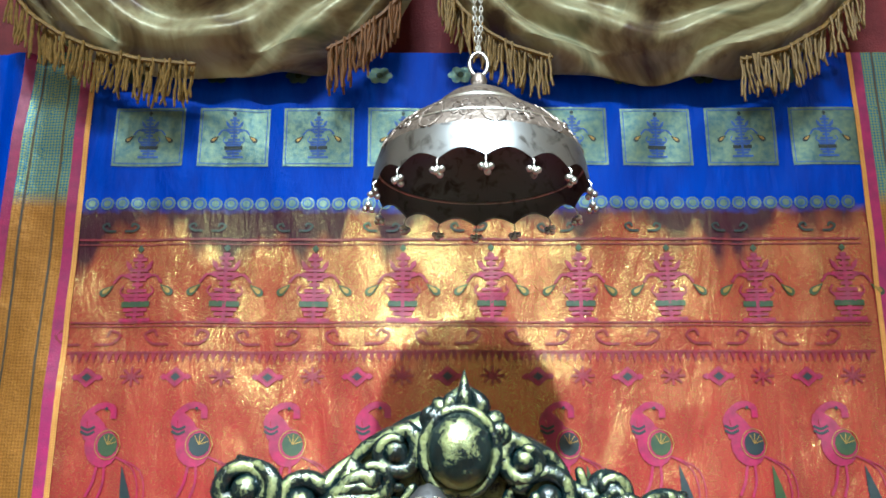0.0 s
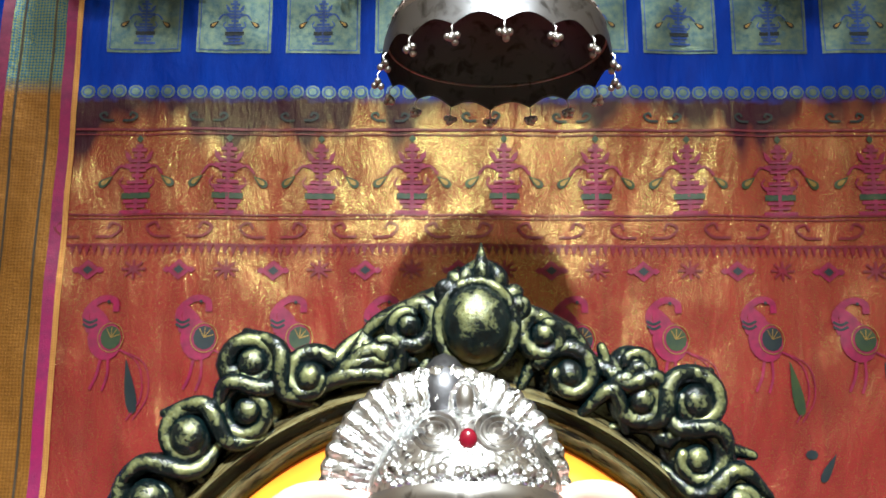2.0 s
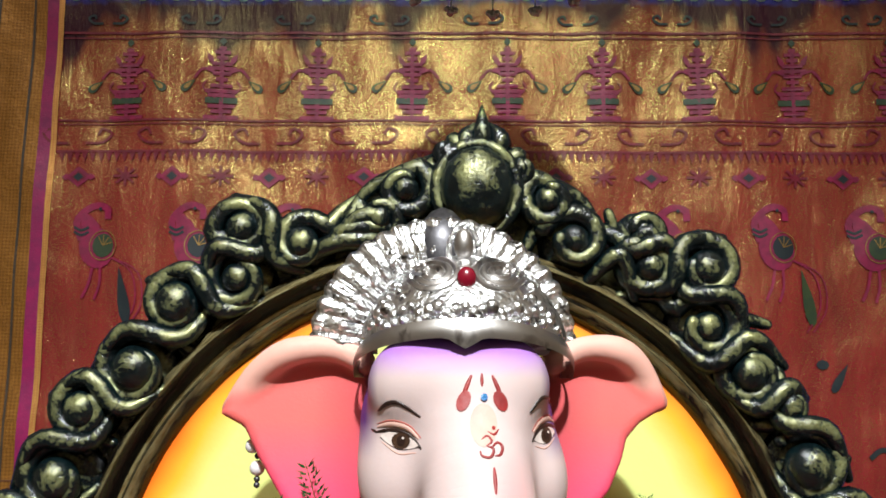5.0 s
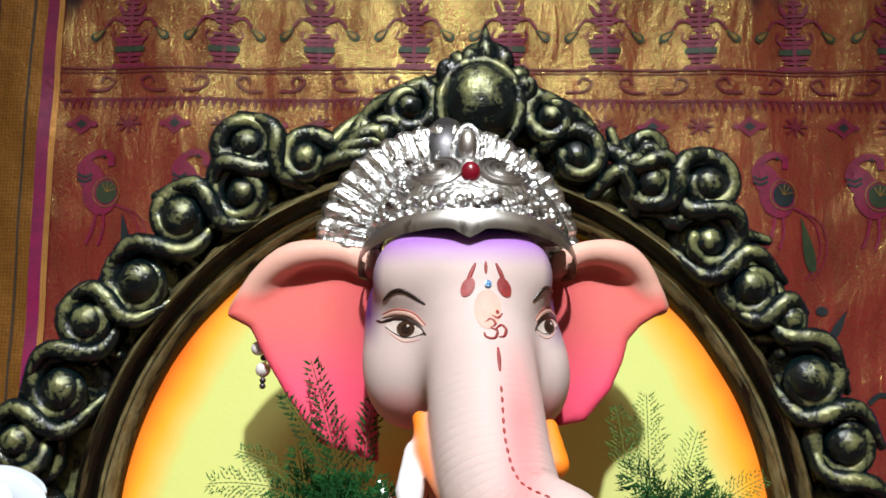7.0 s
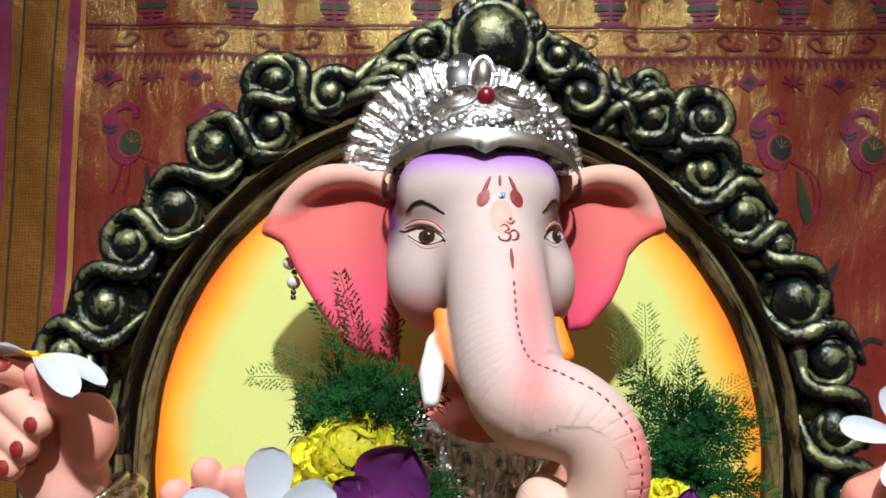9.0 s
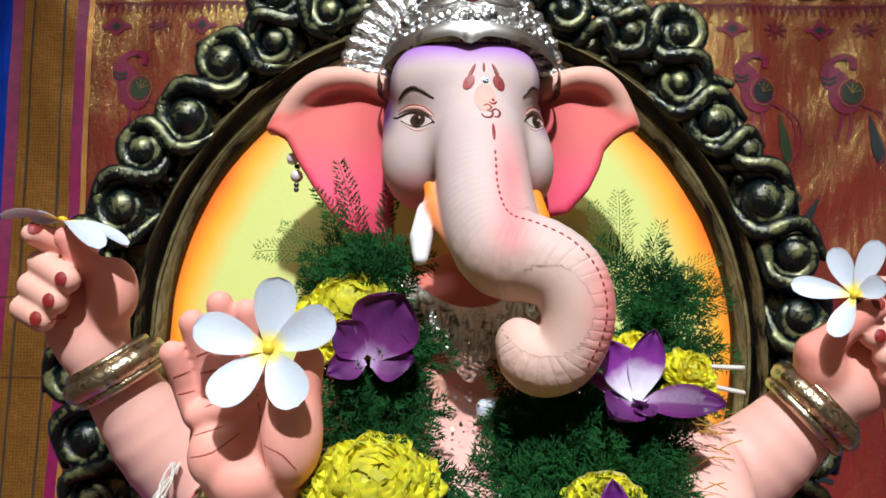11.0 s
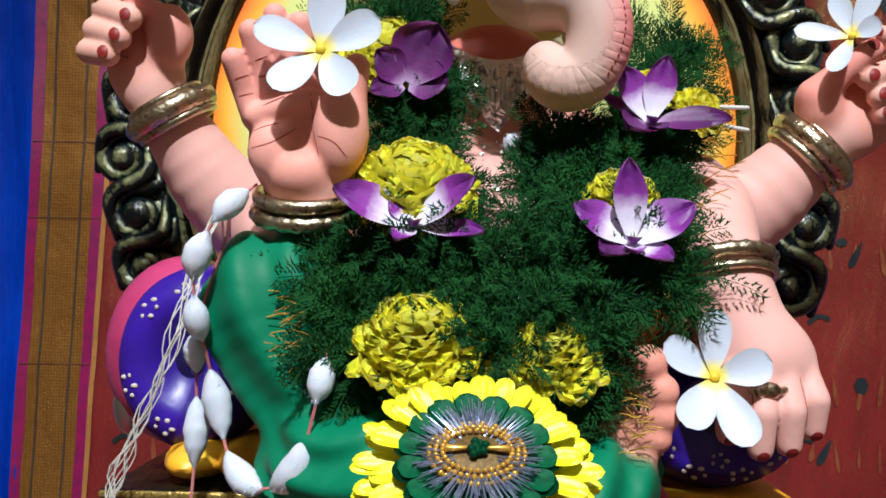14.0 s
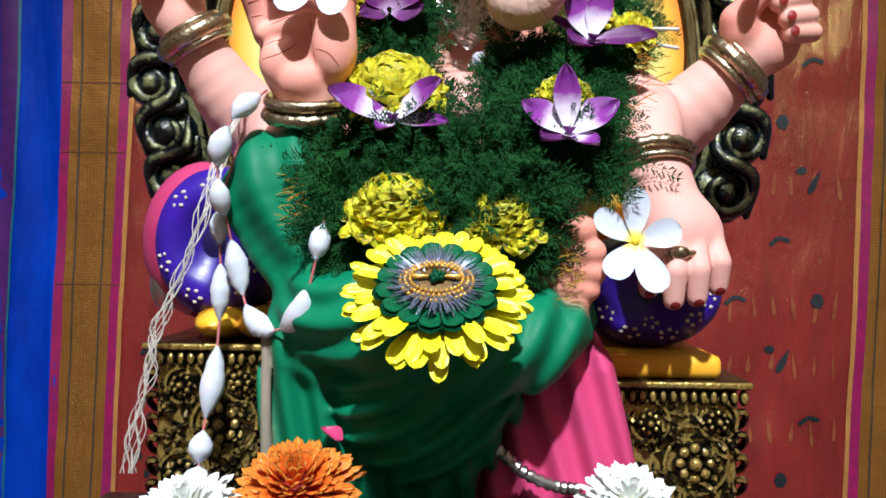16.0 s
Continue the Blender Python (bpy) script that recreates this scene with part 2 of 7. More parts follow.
def gilded_material(name, dark1, dark2, g1, g2, low=0.45, streak=(1, 1, 1)):
    """Dark paint with gold brushed over faces that turn forward and a little up; streak None brushes it round the oval.
    """
    m, N, L, b = nodes_of(name)
    co = N.new("ShaderNodeTexCoord").outputs["Object"]
    if streak is None:
        xyz = N.new("ShaderNodeSeparateXYZ")
        L.new(co, xyz.inputs[0])
        dx, dz = math_node(N, L, "ADD", xyz.outputs[0], 0.007), math_node(N, L, "SUBTRACT", xyz.outputs[2], 1.155)
        rad = math_node(N, L, "POWER", math_node(N, L, "ADD", math_node(N, L, "MULTIPLY", dx, dx), math_node(N, L, "MULTIPLY", math_node(N, L, "MULTIPLY", dz, dz), 0.89)), 0.5)
        turn = math_node(N, L, "MULTIPLY", math_node(N, L, "ARCTAN2", dz, dx), 0.045)
        mp = N.new("ShaderNodeCombineXYZ")
        for src, k in ((rad, 0), (xyz.outputs[1], 1), (turn, 2)):
            L.new(src, mp.inputs[k])
    else:
        mp = N.new("ShaderNodeMapping")
        mp.inputs["Scale"].default_value = streak
        L.new(co, mp.inputs[0])
    n1 = noise_tex(N, L, 70, 5, 0.65, mp.outputs[0], 0.6)
    n2 = noise_tex(N, L, 420, 4, 0.6, mp.outputs[0])
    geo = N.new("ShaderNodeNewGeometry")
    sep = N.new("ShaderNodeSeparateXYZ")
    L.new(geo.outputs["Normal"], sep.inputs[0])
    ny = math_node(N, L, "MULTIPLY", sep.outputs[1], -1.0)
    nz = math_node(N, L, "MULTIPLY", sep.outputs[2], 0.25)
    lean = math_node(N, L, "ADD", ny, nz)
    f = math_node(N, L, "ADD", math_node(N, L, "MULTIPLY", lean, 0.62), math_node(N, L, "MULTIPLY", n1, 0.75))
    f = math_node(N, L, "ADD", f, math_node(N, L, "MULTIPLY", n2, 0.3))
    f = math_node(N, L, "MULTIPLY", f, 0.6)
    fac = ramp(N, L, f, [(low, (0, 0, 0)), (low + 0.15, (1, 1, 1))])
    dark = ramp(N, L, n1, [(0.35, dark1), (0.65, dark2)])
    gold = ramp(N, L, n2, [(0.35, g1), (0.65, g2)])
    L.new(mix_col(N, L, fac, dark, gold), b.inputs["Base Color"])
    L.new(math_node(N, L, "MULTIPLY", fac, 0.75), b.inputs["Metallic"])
    b.inputs["Roughness"].default_value = 0.20
    bump_to(N, L, b, math_node(N, L, "ADD", n1, math_node(N, L, "MULTIPLY", n2, 0.5)), 0.45, 0.003)
    return m


def panel_material():
    """Sprayed paint: yellow in the middle, orange towards the oval's edge."""
    m, N, L, b = nodes_of("sprayed_panel_paint")
    co = N.new("ShaderNodeTexCoord").outputs["Object"]
    mp = N.new("ShaderNodeMapping")
    mp.inputs["Location"].default_value = (0.007 / 0.232, 0, -1.155 / 0.246)
    mp.inputs["Scale"].default_value = (1 / 0.232, 0.0, 1 / 0.246)
    L.new(co, mp.inputs[0])
    ln = N.new("ShaderNodeVectorMath")
    ln.operation = "LENGTH"
    L.new(mp.outputs[0], ln.inputs[0])
    f = math_node(N, L, "ADD", ln.outputs["Value"], math_node(N, L, "MULTIPLY_ADD", noise_tex(N, L, 12, 2, vec=co), 0.10))
    f.node.inputs[1].links[0].from_node.inputs[2].default_value = -0.05
    L.new(ramp(N, L, f, [(0.0, S(246, 140, 64)), (0.20, S(244, 180, 92)), (0.38, S(214, 220, 140)), (0.84, S(212, 220, 130)), (0.925, S(246, 176, 44)), (0.985, S(240, 108, 8))]), b.inputs["Base Color"])
    b.inputs["Roughness"].default_value = 0.5
    bump_to(N, L, b, noise_tex(N, L, 250, 4, vec=co), 0.15, 0.001)
    return m


def silver_material(name, tint, rough, bscale, bump, depth, grime=S(40, 36, 34), metal=1.0):
    m, N, L, b = nodes_of(name)
    co = N.new("ShaderNodeTexCoord").outputs["Object"]
    n1 = noise_tex(N, L, bscale, 3, 0.5, co, 0.8)
    n2 = noise_tex(N, L, 25, 4, 0.6, co)
    col = mix_col(N, L, ramp(N, L, n1, [(0.30, (1, 1, 1)), (0.46, (0, 0, 0))]), tint, grime)
    L.new(mix_col(N, L, math_node(N, L, "MULTIPLY", n2, 0.3), col, tuple(0.5 * c for c in tint)), b.inputs["Base Color"])
    b.inputs["Metallic"].default_value = metal
    L.new(math_node(N, L, "MULTIPLY_ADD", n2, 0.2), b.inputs["Roughness"])
    b.inputs["Roughness"].links[0].from_node.inputs[2].default_value = rough
    bump_to(N, L, b, n1, bump, depth)
    return m


def petal_material(name, stops, rough=0.45, sub=0.15, vein=0.25):
    """Petal colour from the centre outwards, by the petal's own uv."""
    m, N, L, b = nodes_of(name)
    uv = N.new("ShaderNodeAttribute")
    uv.attribute_name = "along"
    n = noise_tex(N, L, 160, 3)
    f = math_node(N, L, "ADD", uv.outputs["Fac"], math_node(N, L, "MULTIPLY_ADD", n, 0.16))
    f.node.inputs[1].links[0].from_node.inputs[2].default_value = -0.08
    L.new(ramp(N, L, f, stops), b.inputs["Base Color"])
    b.inputs["Roughness"].default_value = rough
    b.inputs["Subsurface Weight"].default_value = sub
    b.inputs["Subsurface Radius"].default_value = (0.003, 0.002, 0.002)
    b.inputs["Subsurface Scale"].default_value = 0.4
    bump_to(N, L, b, noise_tex(N, L, 350, 3), vein, 0.0012)
    return m


def statue_material():
    """Airbrushed paint held in the mesh's colour layer, with faint wrinkles where the layer asks for them."""
    m, N, L, b = nodes_of("airbrushed_idol_paint")
    a = N.new("ShaderNodeAttribute")
    a.attribute_name = "paint"
    n = noise_tex(N, L, 30, 4)
    hsv = N.new("ShaderNodeHueSaturation")
    L.new(a.outputs["Color"], hsv.inputs["Color"])
    L.new(math_node(N, L, "MULTIPLY_ADD", n, 0.16), hsv.inputs["Value"])
    hsv.inputs["Value"].links[0].from_node.inputs[2].default_value = 0.92
    L.new(hsv.outputs[0], b.inputs["Base Color"])
    b.inputs["Roughness"].default_value = 0.55
    b.inputs["Specular IOR Level"].default_value = 0.22
    b.inputs["Subsurface Weight"].default_value = 0.06
    b.inputs["Subsurface Radius"].default_value = (0.004, 0.002, 0.0015)
    b.inputs["Subsurface Scale"].default_value = 0.4
    arc = N.new("ShaderNodeAttribute")
    arc.attribute_name = "wrinkle"
    sn = math_node(N, L, "SINE", math_node(N, L, "MULTIPLY", arc.outputs["Fac"], 720.0))
    on = math_node(N, L, "MULTIPLY", math_node(N, L, "SUBTRACT", arc.outputs["Fac"], 0.03), 5.0, True)
    h = math_node(N, L, "MULTIPLY", math_node(N, L, "POWER", math_node(N, L, "ABSOLUTE", sn), 0.5), on)
    h = math_node(N, L, "MULTIPLY", h, ramp(N, L, noise_tex(N, L, 60, 2), [(0.35, (0, 0, 0)), (0.6, (1, 1, 1))]))
    h = math_node(N, L, "ADD", math_node(N, L, "MULTIPLY", h, 0.45), math_node(N, L, "MULTIPLY", noise_tex(N, L, 500, 3), 0.06))
    bump_to(N, L, b, h, 0.6, 0.0022)
    return m


def satin_material():
    """Tie-dyed satin: pale sand, olive and brown clouds."""
    m, N, L, b = nodes_of("clouded_satin")
    n = noise_tex(N, L, 7, 4, 0.6, None, 1.2)
    n2 = noise_tex(N, L, 11, 4, 0.6, None, 0.6)
    c = ramp(N, L, n, [(0.36, S(76, 56, 38)), (0.46, S(130, 116, 84)), (0.57, S(168, 160, 128)), (0.7, S(96, 98, 70))])
    c = mix_col(N, L, ramp(N, L, n2, [(0.56, (0, 0, 0)), (0.68, (1, 1, 1))]), c, S(74, 48, 32))
    L.new(c, b.inputs["Base Color"])
    b.inputs["Roughness"].default_value = 0.42
    b.inputs["Metallic"].default_value = 0.15
    b.inputs["Sheen Weight"].default_value = 0.2
    bump_to(N, L, b, noise_tex(N, L, 90, 4), 0.3, 0.003)
    return m


SILK = silk_material()
ZARI = zari_material("gold_zari_border", S(176, 122, 52), S(112, 64, 26), True, 330)
ZARI_EDGE = zari_material("gold_edge_braid", S(228, 176, 96), S(190, 90, 60), False, 420)
MAGENTA = plain("magenta_silk_stripe", S(150, 16, 84), S(118, 12, 74), 0.5, 0, 60, 0.4, 500)
VIOLET_SILK = plain("violet_silk_selvedge", S(84, 30, 110), S(60, 24, 92), 0.5, 0, 60, 0.4, 500)
TEAL_SILK = plain("teal_silk_line", S(30, 110, 130), S(24, 84, 110), 0.5, 0, 60, 0.4, 500)
CREASE_SHADE = plain("crease_shade_brown", S(84, 46, 26), S(100, 58, 32), 0.6)
GREY_LINE = plain("dark_woven_line", S(52, 42, 30), S(70, 52, 34), 0.6)
MOTIF_PINK = plain("magenta_weave", S(140, 10, 66), S(108, 8, 52), 0.5, 0, 90, 0.4, 900)
MOTIF_RED = plain("crimson_weave", S(120, 10, 40), S(94, 8, 34), 0.5, 0, 90, 0.4, 900)
MOTIF_DARK = plain("dark_teal_weave", S(16, 26, 38), S(22, 36, 36), 0.55, 0, 90, 0.4, 900)
MOTIF_GREEN = plain("green_weave", S(52, 66, 34), S(30, 50, 36), 0.5, 0, 90, 0.4, 900)
MOTIF_GOLD = plain("gold_weave", S(160, 130, 70), S(120, 90, 50), 0.4, 0.5, 120, 0.5, 900)
MOTIF_SILVER = plain("silver_green_weave", S(112, 126, 108), S(74, 98, 108), 0.36, 0.8, 120, 0.5, 900)
MOTIF_FLAME = plain("dull_gold_weave", S(132, 62, 46), S(156, 92, 54), 0.4, 0.3, 60, 0.4, 900)
MOTIF_BLUE = plain("blue_weave", S(40, 80, 160), S(30, 60, 130), 0.5, 0, 120, 0.4, 900)
SATIN = satin_material()
FRINGE_MAT = plain("gold_fringe_thread", S(138, 106, 50), S(98, 72, 32), 0.5, 0.1, 200, 0.6, 900, 0.001)
FRINGE_DARK = plain("copper_fringe_thread", S(122, 76, 34), S(88, 52, 24), 0.5, 0.1, 200, 0.6, 900, 0.001)
MAROON = plain("maroon_cloth", S(120, 20, 34), S(92, 14, 28), 0.7, 0, 20, 0.5, 300, 0.003)
CHHATRA_SILVER = silver_material("worn_silver", S(136, 122, 116), 0.40, 150, 0.6, 0.003, S(56, 44, 40))
BAND_SILVER = silver_material("greyed_silver_band", S(140, 138, 142), 0.30, 60, 0.15, 0.001, S(80, 76, 76))
PLAIN_SILVER = silver_material("smooth_worn_silver", S(205, 200, 198), 0.26, 60, 0.12, 0.001, S(120, 112, 108))
DARK_SILVER = silver_material("dark_grey_silver", S(96, 94, 98), 0.36, 60, 0.25, 0.002, S(50, 46, 46), 0.9)
CROWN_SILVER = silver_material("embossed_silver_foil", S(248, 248, 250), 0.19, 150, 0.7, 0.003, S(84, 80, 78))
NECK_SILVER = silver_material("deep_embossed_silver", S(244, 242, 236), 0.20, 130, 0.9, 0.004, S(60, 52, 44), 0.95)
BANGLE_GOLD = silver_material("antique_gold_paint", S(200, 184, 156), 0.20, 220, 0.5, 0.0015, S(70, 52, 42))
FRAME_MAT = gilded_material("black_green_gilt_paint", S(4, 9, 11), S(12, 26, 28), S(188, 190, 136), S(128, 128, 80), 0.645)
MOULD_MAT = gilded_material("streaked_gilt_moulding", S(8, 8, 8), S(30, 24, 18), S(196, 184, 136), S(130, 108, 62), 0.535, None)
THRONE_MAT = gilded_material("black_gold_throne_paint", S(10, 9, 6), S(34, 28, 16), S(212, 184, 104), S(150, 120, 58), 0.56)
PANEL = panel_material()
STATUE = statue_material()
PURPLE = plain("violet_painted_plaster", S(58, 26, 158), S(44, 20, 128), 0.35, 0, 30, 0.1, 300)
VIOLET_SHADE = plain("violet_shade_paint", S(20, 12, 58), S(26, 16, 76), 0.4)
PINK_PAINT = plain("pink_painted_plaster", S(196, 66, 116), S(176, 50, 100), 0.4, 0, 30, 0.1, 300)
ORANGE_PAINT = plain("orange_painted_plaster", S(255, 172, 28), S(255, 198, 60), 0.4, 0, 40, 0.1, 300)
DOT_WHITE = plain("cream_dot_paint", S(214, 204, 190), S(190, 176, 160), 0.5)
RUBY = plain("red_glass_stone", S(96, 6, 24), S(120, 10, 34), 0.22, 0, 60, 0.0)
PEARL = plain("pearl", S(222, 216, 216), S(204, 196, 200), 0.18, 0, 60, 0.0, spec=0.8)
WIRE = plain("gold_wire", S(190, 150, 90), S(150, 110, 60), 0.3, 0.9)
FERN_MAT = plain("asparagus_fern_green", S(14, 50, 24), S(34, 82, 38), 0.85, 0, 30, 0.0, spec=0.12)
FERN_LIGHT = plain("fern_shoot_green", S(62, 100, 50), S(84, 120, 62), 0.85, 0, 30, 0.0, spec=0.12)
TINSEL_GOLD = plain("gold_tinsel", S(235, 190, 90), S(200, 150, 60), 0.25, 0.6, 300, 0.0)
GREEN_CARD = plain("dark_green_card", S(8, 96, 58), S(4, 66, 42), 0.6, 0, 300, 0.2, spec=0.15)
DULL_GOLD = plain("dull_gold_card", S(120, 92, 40), S(84, 62, 28), 0.55, 0.3, 300, 0.4)
TINSEL_SILVER = plain("silver_tinsel", S(170, 178, 200), S(110, 118, 150), 0.3, 0.6, 300, 0.0)
TINSEL_GREEN = plain("green_tinsel", S(12, 92, 58), S(6, 60, 42), 0.35, 0.6, 120, 0.0)
COTTON = plain("cotton_wool", S(214, 218, 230), S(200, 206, 220), 0.95, 0, 80, 0.2, 900, 0.001, 0, 0.4)
THREAD = plain("white_thread", S(214, 208, 200), S(190, 184, 178), 0.8)
PINK_THREAD = plain("pink_thread", S(206, 130, 128), S(190, 100, 104), 0.8)
FRANGI = petal_material("frangipani_petal", [(0.0, S(236, 206, 60)), (0.12, S(238, 222, 120)), (0.26, S(200, 206, 220)), (1.0, S(198, 206, 222))], 0.45, 0.35, 0.12)
ORCHID = petal_material("orchid_petal", [(0.0, S(228, 228, 236)), (0.36, S(214, 200, 226)), (0.56, S(134, 50, 150)), (0.85, S(100, 28, 120)), (1.0, S(146, 78, 160))], 0.5, 0.15, 0.2)
ORCHID_DARK = petal_material("orchid_petal_back", [(0.0, S(170, 140, 180)), (0.25, S(96, 26, 100)), (0.7, S(72, 18, 80)), (1.0, S(96, 34, 108))], 0.5, 0.15, 0.2)
YELLOW = petal_material("yellow_petal", [(0.0, S(224, 196, 8)), (0.5, S(244, 226, 12)), (1.0, S(246, 236, 50))], 0.6, 0.7, 0.2)
YELLOW_SATIN = petal_material("yellow_cloth_petal", [(0.0, S(206, 196, 10)), (0.5, S(232, 228, 20)), (1.0, S(238, 236, 50))], 0.4, 0.0, 0.3)
MARIGOLD = petal_material("orange_marigold_petal", [(0.0, S(150, 30, 16)), (0.4, S(196, 70, 24)), (0.75, S(222, 110, 30)), (1.0, S(236, 160, 60))], 0.55, 0.2, 0.5)
CHRYS_WHITE = petal_material("white_chrysanthemum_petal", [(0.0, S(214, 220, 190)), (0.4, S(230, 232, 226)), (1.0, S(236, 238, 240))], 0.55, 0.2, 0.3)
WALL_PAINT = plain("cream_wall_paint", S(196, 182, 160), S(184, 170, 148), 0.85, 0, 3, 0.2, 120, 0.002)
FLOOR_MAT = plain("polished_floor_tile", S(150, 140, 126), S(130, 120, 108), 0.35, 0, 5, 0.1, 200, 0.001)
CEIL_MAT = plain("white_ceiling_paint", S(220, 216, 208), S(210, 206, 198), 0.9, 0, 3, 0.2, 100, 0.002)
TABLE_CLOTH = plain("red_table_cloth", S(130, 24, 36), S(104, 18, 30), 0.75, 0, 14, 0.5, 300, 0.003)
EYE_WHITE = plain("eye_white_paint", S(222, 206, 200), S(208, 190, 184), 0.3)
EYE_DARK = plain("dark_brown_paint", S(44, 26, 20), S(30, 18, 16), 0.35)
EYE_IRIS = plain("brown_iris_paint", S(70, 48, 36), S(48, 34, 26), 0.3)
RED_PAINT = plain("vermilion_paint", S(150, 36, 34), S(120, 26, 28), 0.5)
LIP_PINK = plain("rose_paint", S(206, 168, 154), S(196, 150, 140), 0.55)
CREASE = plain("crease_paint", S(176, 92, 82), S(160, 80, 72), 0.6)
BLUE_GEM = plain("blue_stone", S(20, 120, 170), S(16, 90, 150), 0.2)


# ---- the room and the table ----
def room():
    # unseen box made up round the altar; its pale walls bounce light back
    x0, x1, y0, y1, top = -1.7, 1.7, -3.0, 1.25, 4.8
    single("floor", Geo().box((x0 - 0.1, y0 - 0.1, -0.1), (x1 + 0.1, y1 + 0.1, 0), 0), FLOOR_MAT, "polished beige stone floor of the room", "floor", "", "structure")
    single("ceiling", Geo().box((x0 - 0.1, y0 - 0.1, top), (x1 + 0.1, y1 + 0.1, top + 0.1), 0), CEIL_MAT, "plain white painted ceiling of the room", "ceiling", "", "structure")
    for nm, lo, hi in (("wall_north", (x0, y1, 0), (x1, y1 + 0.1, top)), ("wall_south", (x0, y0 - 0.1, 0), (x1, y0, top)),
                       ("wall_west", (x0 - 0.1, y0 - 0.1, 0), (x0, y1 + 0.1, top)), ("wall_east", (x1, y0 - 0.1, 0), (x1 + 0.1, y1 + 0.1, top))):
        single(nm, Geo().box(lo, hi, 0), WALL_PAINT, "plain cream painted room wall", "wall", "", "structure")
    t = thing("altar_table", (0, 0.65, 0), "table under a red cloth that carries the throne", "table")
    part("tabletop", Geo().box((-0.55, 0.20, 0.65), (0.55, 0.75, 0.69), 0.004), TABLE_CLOTH, t)
    for sx in (-0.51, 0.51):
        for sy in (0.24, 0.71):
            part("leg", Geo().box((sx - 0.025, sy - 0.025, 0), (sx + 0.025, sy + 0.025, 0.65), 0.003), FLOOR_MAT, t)


room()


# ---- the silk cloth behind the throne ----
def cloth_y(x, z):
    """The depth of the hanging silk at a place: shallow creases and hanging folds."""
    y = 1.14 + 0.0035 * math.sin(x * 21 + 1.5 * math.sin(z * 3.1)) * min(1, max(0.15, (2.1 - z)))
    side = min(1.0, max(0.0, (abs(x - 0.03) - 0.58) * 16))
    y += side * 0.010 * math.sin(x * 95 + 2.5 * noise.noise(Vector((x * 6, 4.0, z * 2.5)))) * (0.5 + 0.5 * noise.noise(Vector((x * 3, 8.0, z * 5))))
    return y + 0.008 * (noise.noise(Vector((x * 9, 0.3, z * 4))) + 0.55 * noise.noise(Vector((x * 23, 1.7, z * 13))))


def on_cloth(x, z, off):
    return (x, cloth_y(x, z) - off, z)


def hem_drift(x, z):
    """The western hem wanders outwards low down."""
    return -0.040 * max(0.0, 1.2 - z) if x < -0.45 else 0.0


def strip(g, x0, x1, z0, z1, off, k=0, n=60, lean=0.0):
    nu = max(1, int((x1 - x0) / 0.012))
    return g.grid(lambda u, v: on_cloth(x0 + (x1 - x0) * u + lean * (1.5 - (z0 + (z1 - z0) * v)) + hem_drift(x0, z0 + (z1 - z0) * v), z0 + (z1 - z0) * v, off), nu, n, k)


ZT, ZB = 2.055, 0.45
silk = thing("silk_backdrop_cloth", (0, 1.14, 0.45), "red and gold shot silk cloth with blue band, hung as backdrop", "cloth")
g = Geo()
g.grid(lambda u, v: on_cloth(-0.86 + 1.72 * u, ZB + (ZT - ZB) * v, 0.0), 170, 160)
g.grid(lambda u, v: (-0.86 + 1.72 * u, cloth_y(-0.86 + 1.72 * u, ZB + (ZT - ZB) * v) + 0.002, ZB + (ZT - ZB) * v), 60, 50)
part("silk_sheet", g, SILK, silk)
for sgn, shift, lean in ((-1, 0.0, 0.0), (1, 0.088, -0.020)):
    def edge(a, b):
        return (min(sgn * a, sgn * b) + shift, max(sgn * a, sgn * b) + shift)

    def band(name, a, b, off, m, n=60):
        part(name, strip(Geo(), *edge(a, b), ZB, ZT, off, 0, n, lean), m, silk)
    band("magenta_stripe", 0.592, 0.606, 0.0012, MAGENTA)
    band("gold_band", 0.520, 0.592, 0.0010, ZARI, 120)
    for a in (0.534, 0.577):
        band("dark_line", a, a + 0.003, 0.0018, GREY_LINE)
    band("magenta_stripe", 0.504, 0.520, 0.0012, MAGENTA)
    band("edge_braid", 0.498, 0.505, 0.0020, ZARI_EDGE)
for sgn in (-1, 1):
    xs = sorted((sgn * 0.674, sgn * 0.702))
    part("violet_selvedge", strip(Geo(), *xs, ZB, ZT, 0.0012), VIOLET_SILK, silk)
    xs = sorted((sgn * 0.670, sgn * 0.674))
    part("teal_line", strip(Geo(), *xs, ZB, ZT, 0.0016), TEAL_SILK, silk)
# thin brown strips paint the shade of fold creases across the band
for z in (0.905, 1.105, 1.21):
    part("crease_line", strip(Geo(), -0.604, -0.506, z - 0.0007, z + 0.0007, 0.0020, 0, 2), CREASE_SHADE, silk)
single("wall_cloth", Geo().grid(lambda u, v: (-1.1 + 2.2 * u, 1.20 + 0.012 * math.sin(u * 60), 1.85 + 1.0 * v), 120, 4), MAROON, "maroon cloth hung on the wall above the silk", "cloth")


# ---- the carved oval back ----
CX, CZ = -0.007, 1.155
oval = thing("oval_throne_back", (CX, 0.72, 0.70), "carved oval throne back in black and gold with scrolls", "throne back")


def oval_at(a, s, t):
    return CX + s * math.cos(a), CZ + t * math.sin(a)


def oval_ring(profile, n=120, k=0, wob=0.0):
    """A ring round the oval; profile rows: half width, half height, depth."""
    def at(u, v):
        s, t, y = profile[round(v * (len(profile) - 1))]
        x, z = oval_at(2 * math.pi * u, s, t)
        w = wob * noise.noise(Vector((x * 30, y * 50, z * 30)))
        return (x * (1 + w), y + w * 0.1, z)
    return Geo().grid(at, n, len(profile) - 1, k, None, True)


